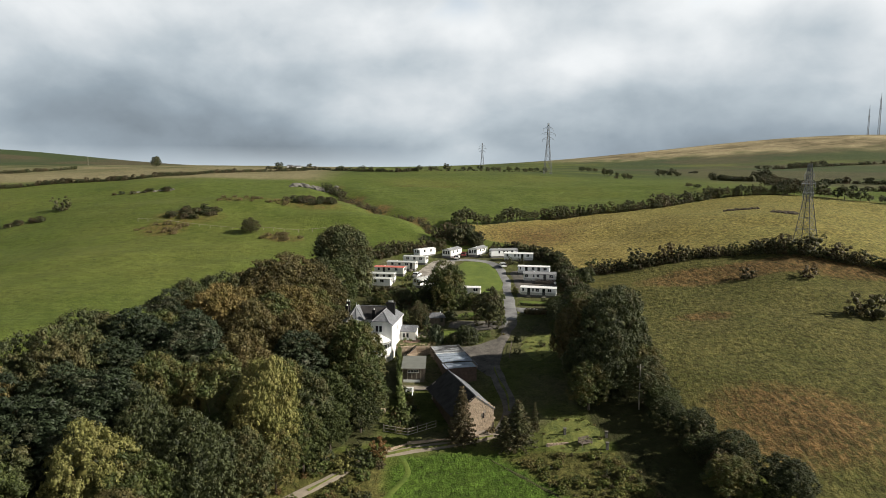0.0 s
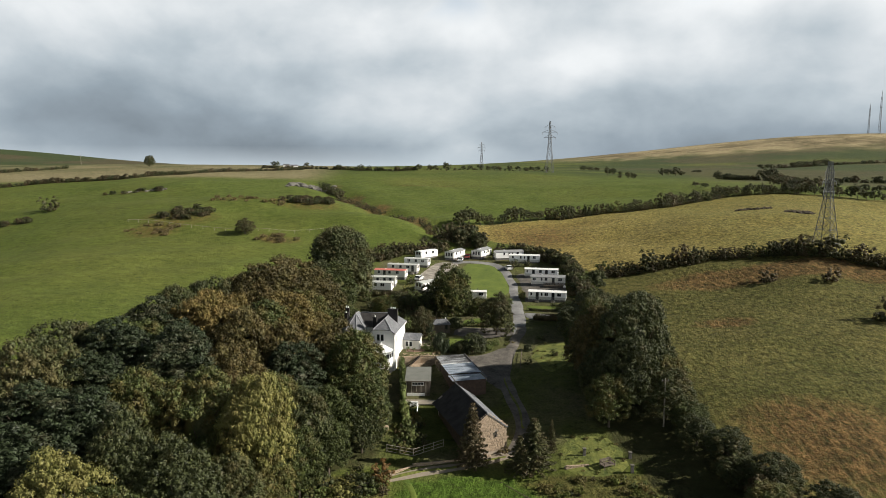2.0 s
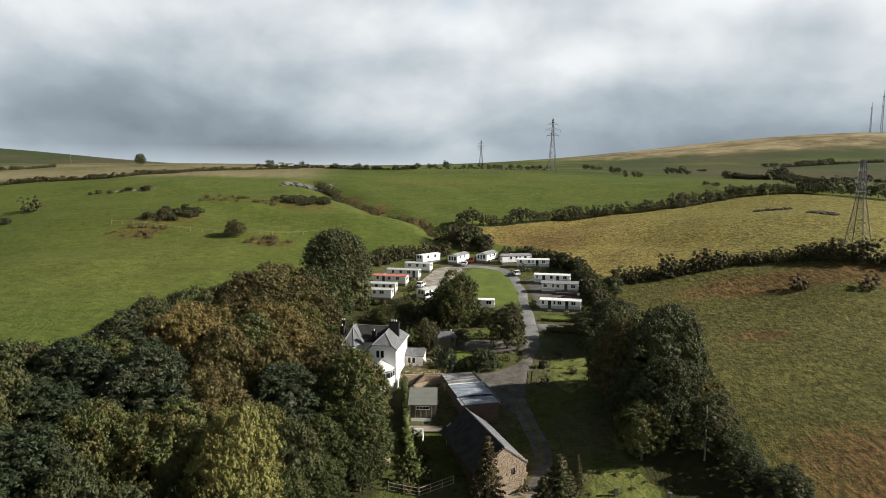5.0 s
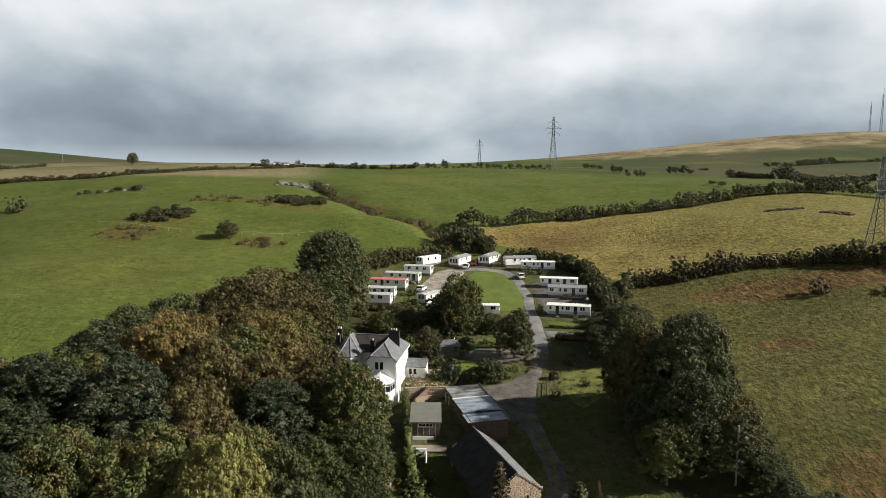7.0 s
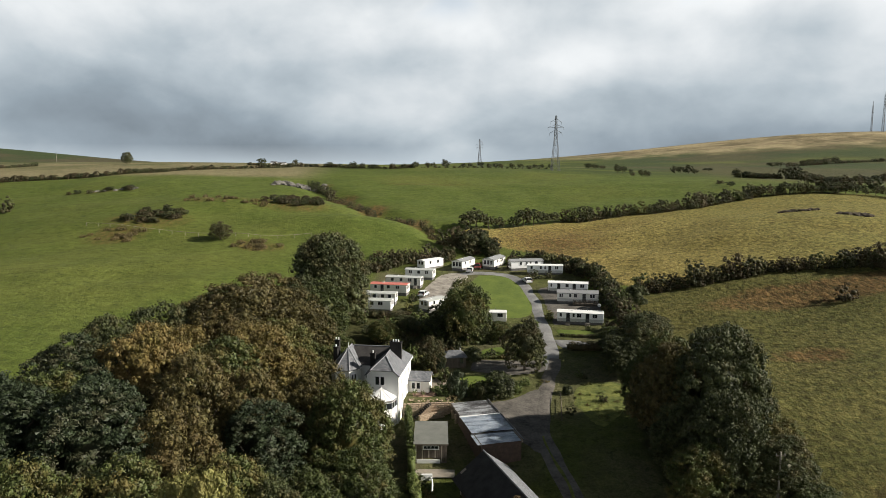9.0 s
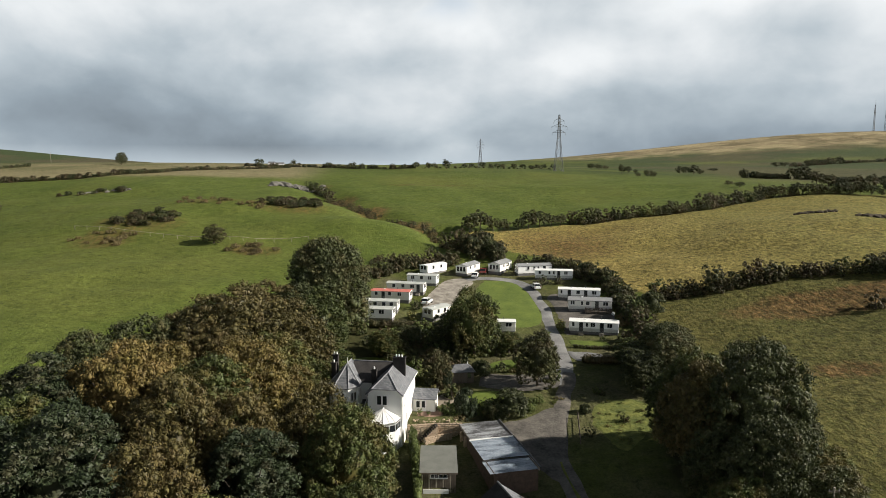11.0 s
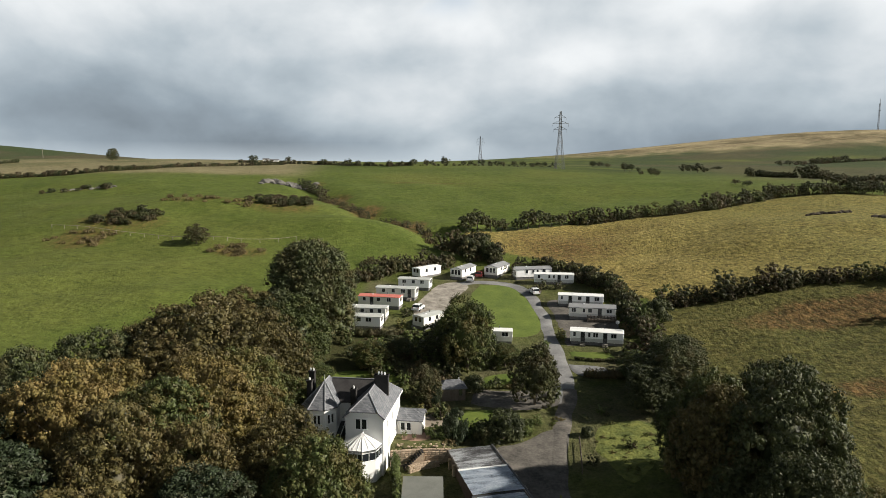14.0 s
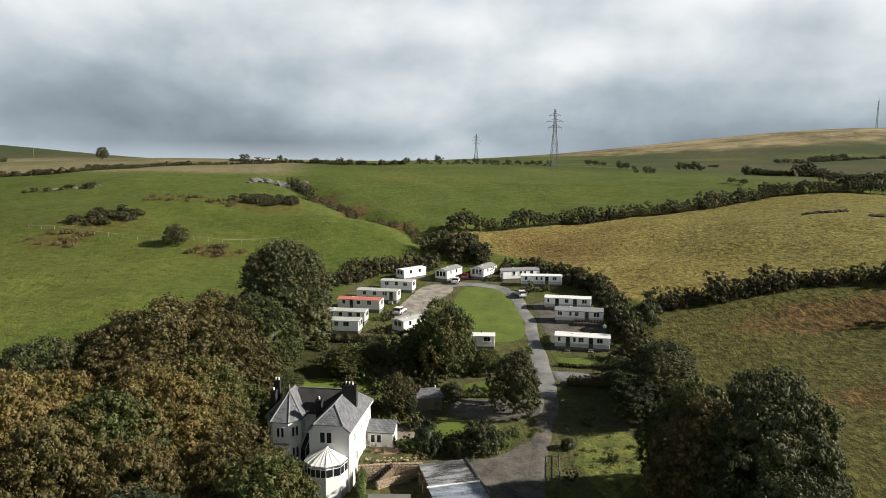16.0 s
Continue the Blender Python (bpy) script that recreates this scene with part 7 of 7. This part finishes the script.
def build_rocks(name, cx, cy, rx, ry, n, size, label, seed, mat="rock"):
    """A broken outcrop: many angular blocks half in the turf."""
    rng = random.Random(seed)
    r = thing(name, pose(0, 0, 0), label, "rocks")
    for _ in range(n):
        x, y = cx + rng.uniform(-rx, rx), cy + rng.uniform(-ry, ry)
        bm = bmesh.new()
        bmesh.ops.create_icosphere(bm, subdivisions=1, radius=1)
        for v in bm.verts:
            v.co *= rng.uniform(0.7, 1.25)
        s = size * rng.uniform(0.5, 1.3)
        bmesh.ops.transform(bm, matrix=pose(x, y, gz(x, y), rng.uniform(-20, 20), rng.uniform(-20, 20), rng.uniform(0, 360)) @ Matrix.Diagonal((s, s * 0.8, s * 0.55, 1)), verts=bm.verts)
        part("rock", bm, M[mat], r)


build_rocks("quarry_outcrop", -70, 377, 12, 7, 60, 2.3, "broken brown-grey rock outcrop at the head of the gully", 1)
build_rocks("field_outcrop", -150, 345, 14, 1.6, 26, 1.0, "low line of grey rocks in the pasture", 2)
build_rocks("rubble_bank", 119, 272, 7, 0.8, 30, 1.1, "dark bank of earth and rubble in the dry field", 3, "earth")
build_rocks("rubble_bank", 127, 254, 2.5, 7, 34, 1.4, "dark bank of earth and rubble in the dry field", 4, "earth")


def garden_fill(outline, avoid, n, seed, low, high):
    """Loose shrubs over a garden plot, clear of the things that stand there."""
    rng = random.Random(seed)
    xs, ys = [p[0] for p in outline], [p[1] for p in outline]
    put = 0
    while put < n:
        x, y = rng.uniform(min(xs), max(xs)), rng.uniform(min(ys), max(ys))
        put += 0.02
        if not inside(outline, np.array([x]), np.array([y]))[0] or any(math.hypot(x - a, y - b) < r for a, b, r in avoid):
            continue
        put += 0.98
        kd = rng.choice(("shrub", "shrub", "bush", "golden", "rusty", "shrub") if seed == 28 else ("shrub", "shrub", "bush", "bracken"))
        lab = {"shrub": "loose green garden shrub among others", "bush": "dark evergreen garden bush among others", "bracken": "rust-brown garden plant among shrubs", "rusty": "orange-brown bush in the undergrowth", "golden": "yellow-green bush in the undergrowth"}[kd]
        plant(KIND[kd][rng.randrange(len(KIND[kd]))][0], x, y, rng.uniform(low, high), rng.uniform(0, 360), "garden_bush", lab, "bush", "garden bushes", 0.1)


garden_fill([(-20, 172), (-10, 170), (0, 169), (3, 186), (-10, 190), (-20, 186)], [(-1.7, 166, 3.2), (-5, 198, 6)], 34, 21, 0.6, 1.2)
garden_fill([(4, 175.5), (13, 175.5), (14, 184), (4, 186)], [(7, 190, 3.5)], 12, 22, 0.45, 0.95)
garden_fill([(-6, 149.5), (3, 150.5), (10, 153), (12, 157), (2, 156.5), (-5, 154)], [(-4, 156, 2.4)], 12, 23, 0.35, 0.75)
garden_fill([(-8, 158.5), (-3, 159.5), (-4, 166), (-14, 167), (-12, 160)], [(-1.7, 166, 3.0), (-9.5, 154, 5)], 12, 24, 0.4, 0.9)
garden_fill([(18, 148), (24, 147), (25, 156), (20, 160), (18.5, 152)], [(17.9, 165, 3), (20.5, 151.5, 3.2)], 4, 25, 0.3, 0.55)
garden_fill([(30, 176), (37, 176), (38, 196), (34, 196)], [(27, 188, 5.6)], 14, 26, 0.7, 1.3)
garden_fill([(14, 84), (30, 84), (31, 104), (17, 104)], [(22, 108, 3.5)], 50, 27, 0.14, 0.3)
garden_fill([(-34, 84), (-27, 98), (-21, 105.5), (-14, 109), (-10, 106), (-9.5, 92), (-14, 84), (-30, 76)], [(-13, 104.5, 1.7), (-16.5, 100, 2.4), (-20, 95.5, 2.2), (-24, 90.5, 2.2), (-28, 86, 2.2)], 80, 28, 0.3, 0.8)
garden_fill([(-9.5, 113), (-4.5, 114), (-5.5, 128), (-8.5, 128)], [(-6, 131, 3.5)], 12, 29, 0.35, 0.8)
def tussocks(outline, avoid, n, seed, low, high, label):
    """Single clumps of long grass over a bank."""
    rng = random.Random(seed)
    xs, ys = [p[0] for p in outline], [p[1] for p in outline]
    for _ in range(n):
        x, y = rng.uniform(min(xs), max(xs)), rng.uniform(min(ys), max(ys))
        if inside(outline, np.array([x]), np.array([y]))[0] and not any(math.hypot(x - a, y - b) < r for a, b, r in avoid):
            plant(KIND["tussock"][rng.randrange(3)][0], x, y, rng.uniform(low, high), rng.uniform(0, 360), "grass_clump", label, "grass", "clumps of long grass", 0.12)


tussocks([(17.6, 148.6), (18.6, 154.4), (22, 156.4), (27, 156), (28, 150), (24, 144), (19.6, 139)], [], 75, 41, 0.18, 0.42, "clump of long sunlit grass on the verge")
tussocks([(12, 103), (17, 95), (24, 82), (34, 82), (30, 103), (18, 104)], [], 100, 42, 0.4, 1.0, "clump of long rough grass at the meadow's edge")
tussocks([(-34, 84), (-27, 98), (-21, 105.5), (-14, 109), (-10, 106), (-9.5, 92), (-14, 84), (-30, 76)], [(-13, 104.5, 1.7), (-16.5, 100, 2.0), (-20, 95.5, 2.0), (-24, 90.5, 2.0), (-28, 86, 2.0)], 80, 43, 0.4, 1.0, "clump of long rough grass beside the track")
tussocks([(-9.5, 113.5), (-4.5, 114), (-4.8, 127), (-9, 128)], [], 40, 44, 0.35, 0.8, "clump of sunlit grass on the bank")
tussocks([(16.4, 104), (17, 112.4), (19, 116.2), (25.6, 116), (27, 110), (26.4, 104.6)], [(23.4, 106.8, 2.2)], 30, 45, 0.2, 0.45, "clump of grass on the rough lawn")
tussocks([(2, 156), (9, 157), (16, 163), (14.5, 156.5), (12, 155.5), (4, 153.5)], [], 25, 46, 0.25, 0.55, "clump of grass in the garden border")
tussocks([(-2, 176), (14, 175), (14, 187), (4, 188), (-12, 190), (-12, 178)], [], 50, 47, 0.3, 0.7, "clump of long grass in the garden")
build_rocks("rockery", -6.2, 148.8, 3.4, 0.6, 24, 0.22, "rockery of pale brown stones above the terrace wall", 6, "stone")

for x, y, s in ((-8.6, 150.9, 1.0), (-7.3, 150.6, 0.8), (-5.4, 151.2, 1.1), (-6.2, 153.0, 0.9), (-4.9, 153.1, 0.8)):
    pot = thing("plant_pot", pose(x, y, gz(x, y)) @ Matrix.Scale(s, 4), "terracotta pot with a small plant on the terrace", "pot", "pots on the terrace")
    part("pot", tube((0, 0, 0), (0, 0, 0.5), 0.2, 0.28, 14), M["terracotta"], pot)
    share("plant", KIND["shrub"][1][0][1], pot, pose(0, 0, 0.45) @ Matrix.Scale(0.28, 4))
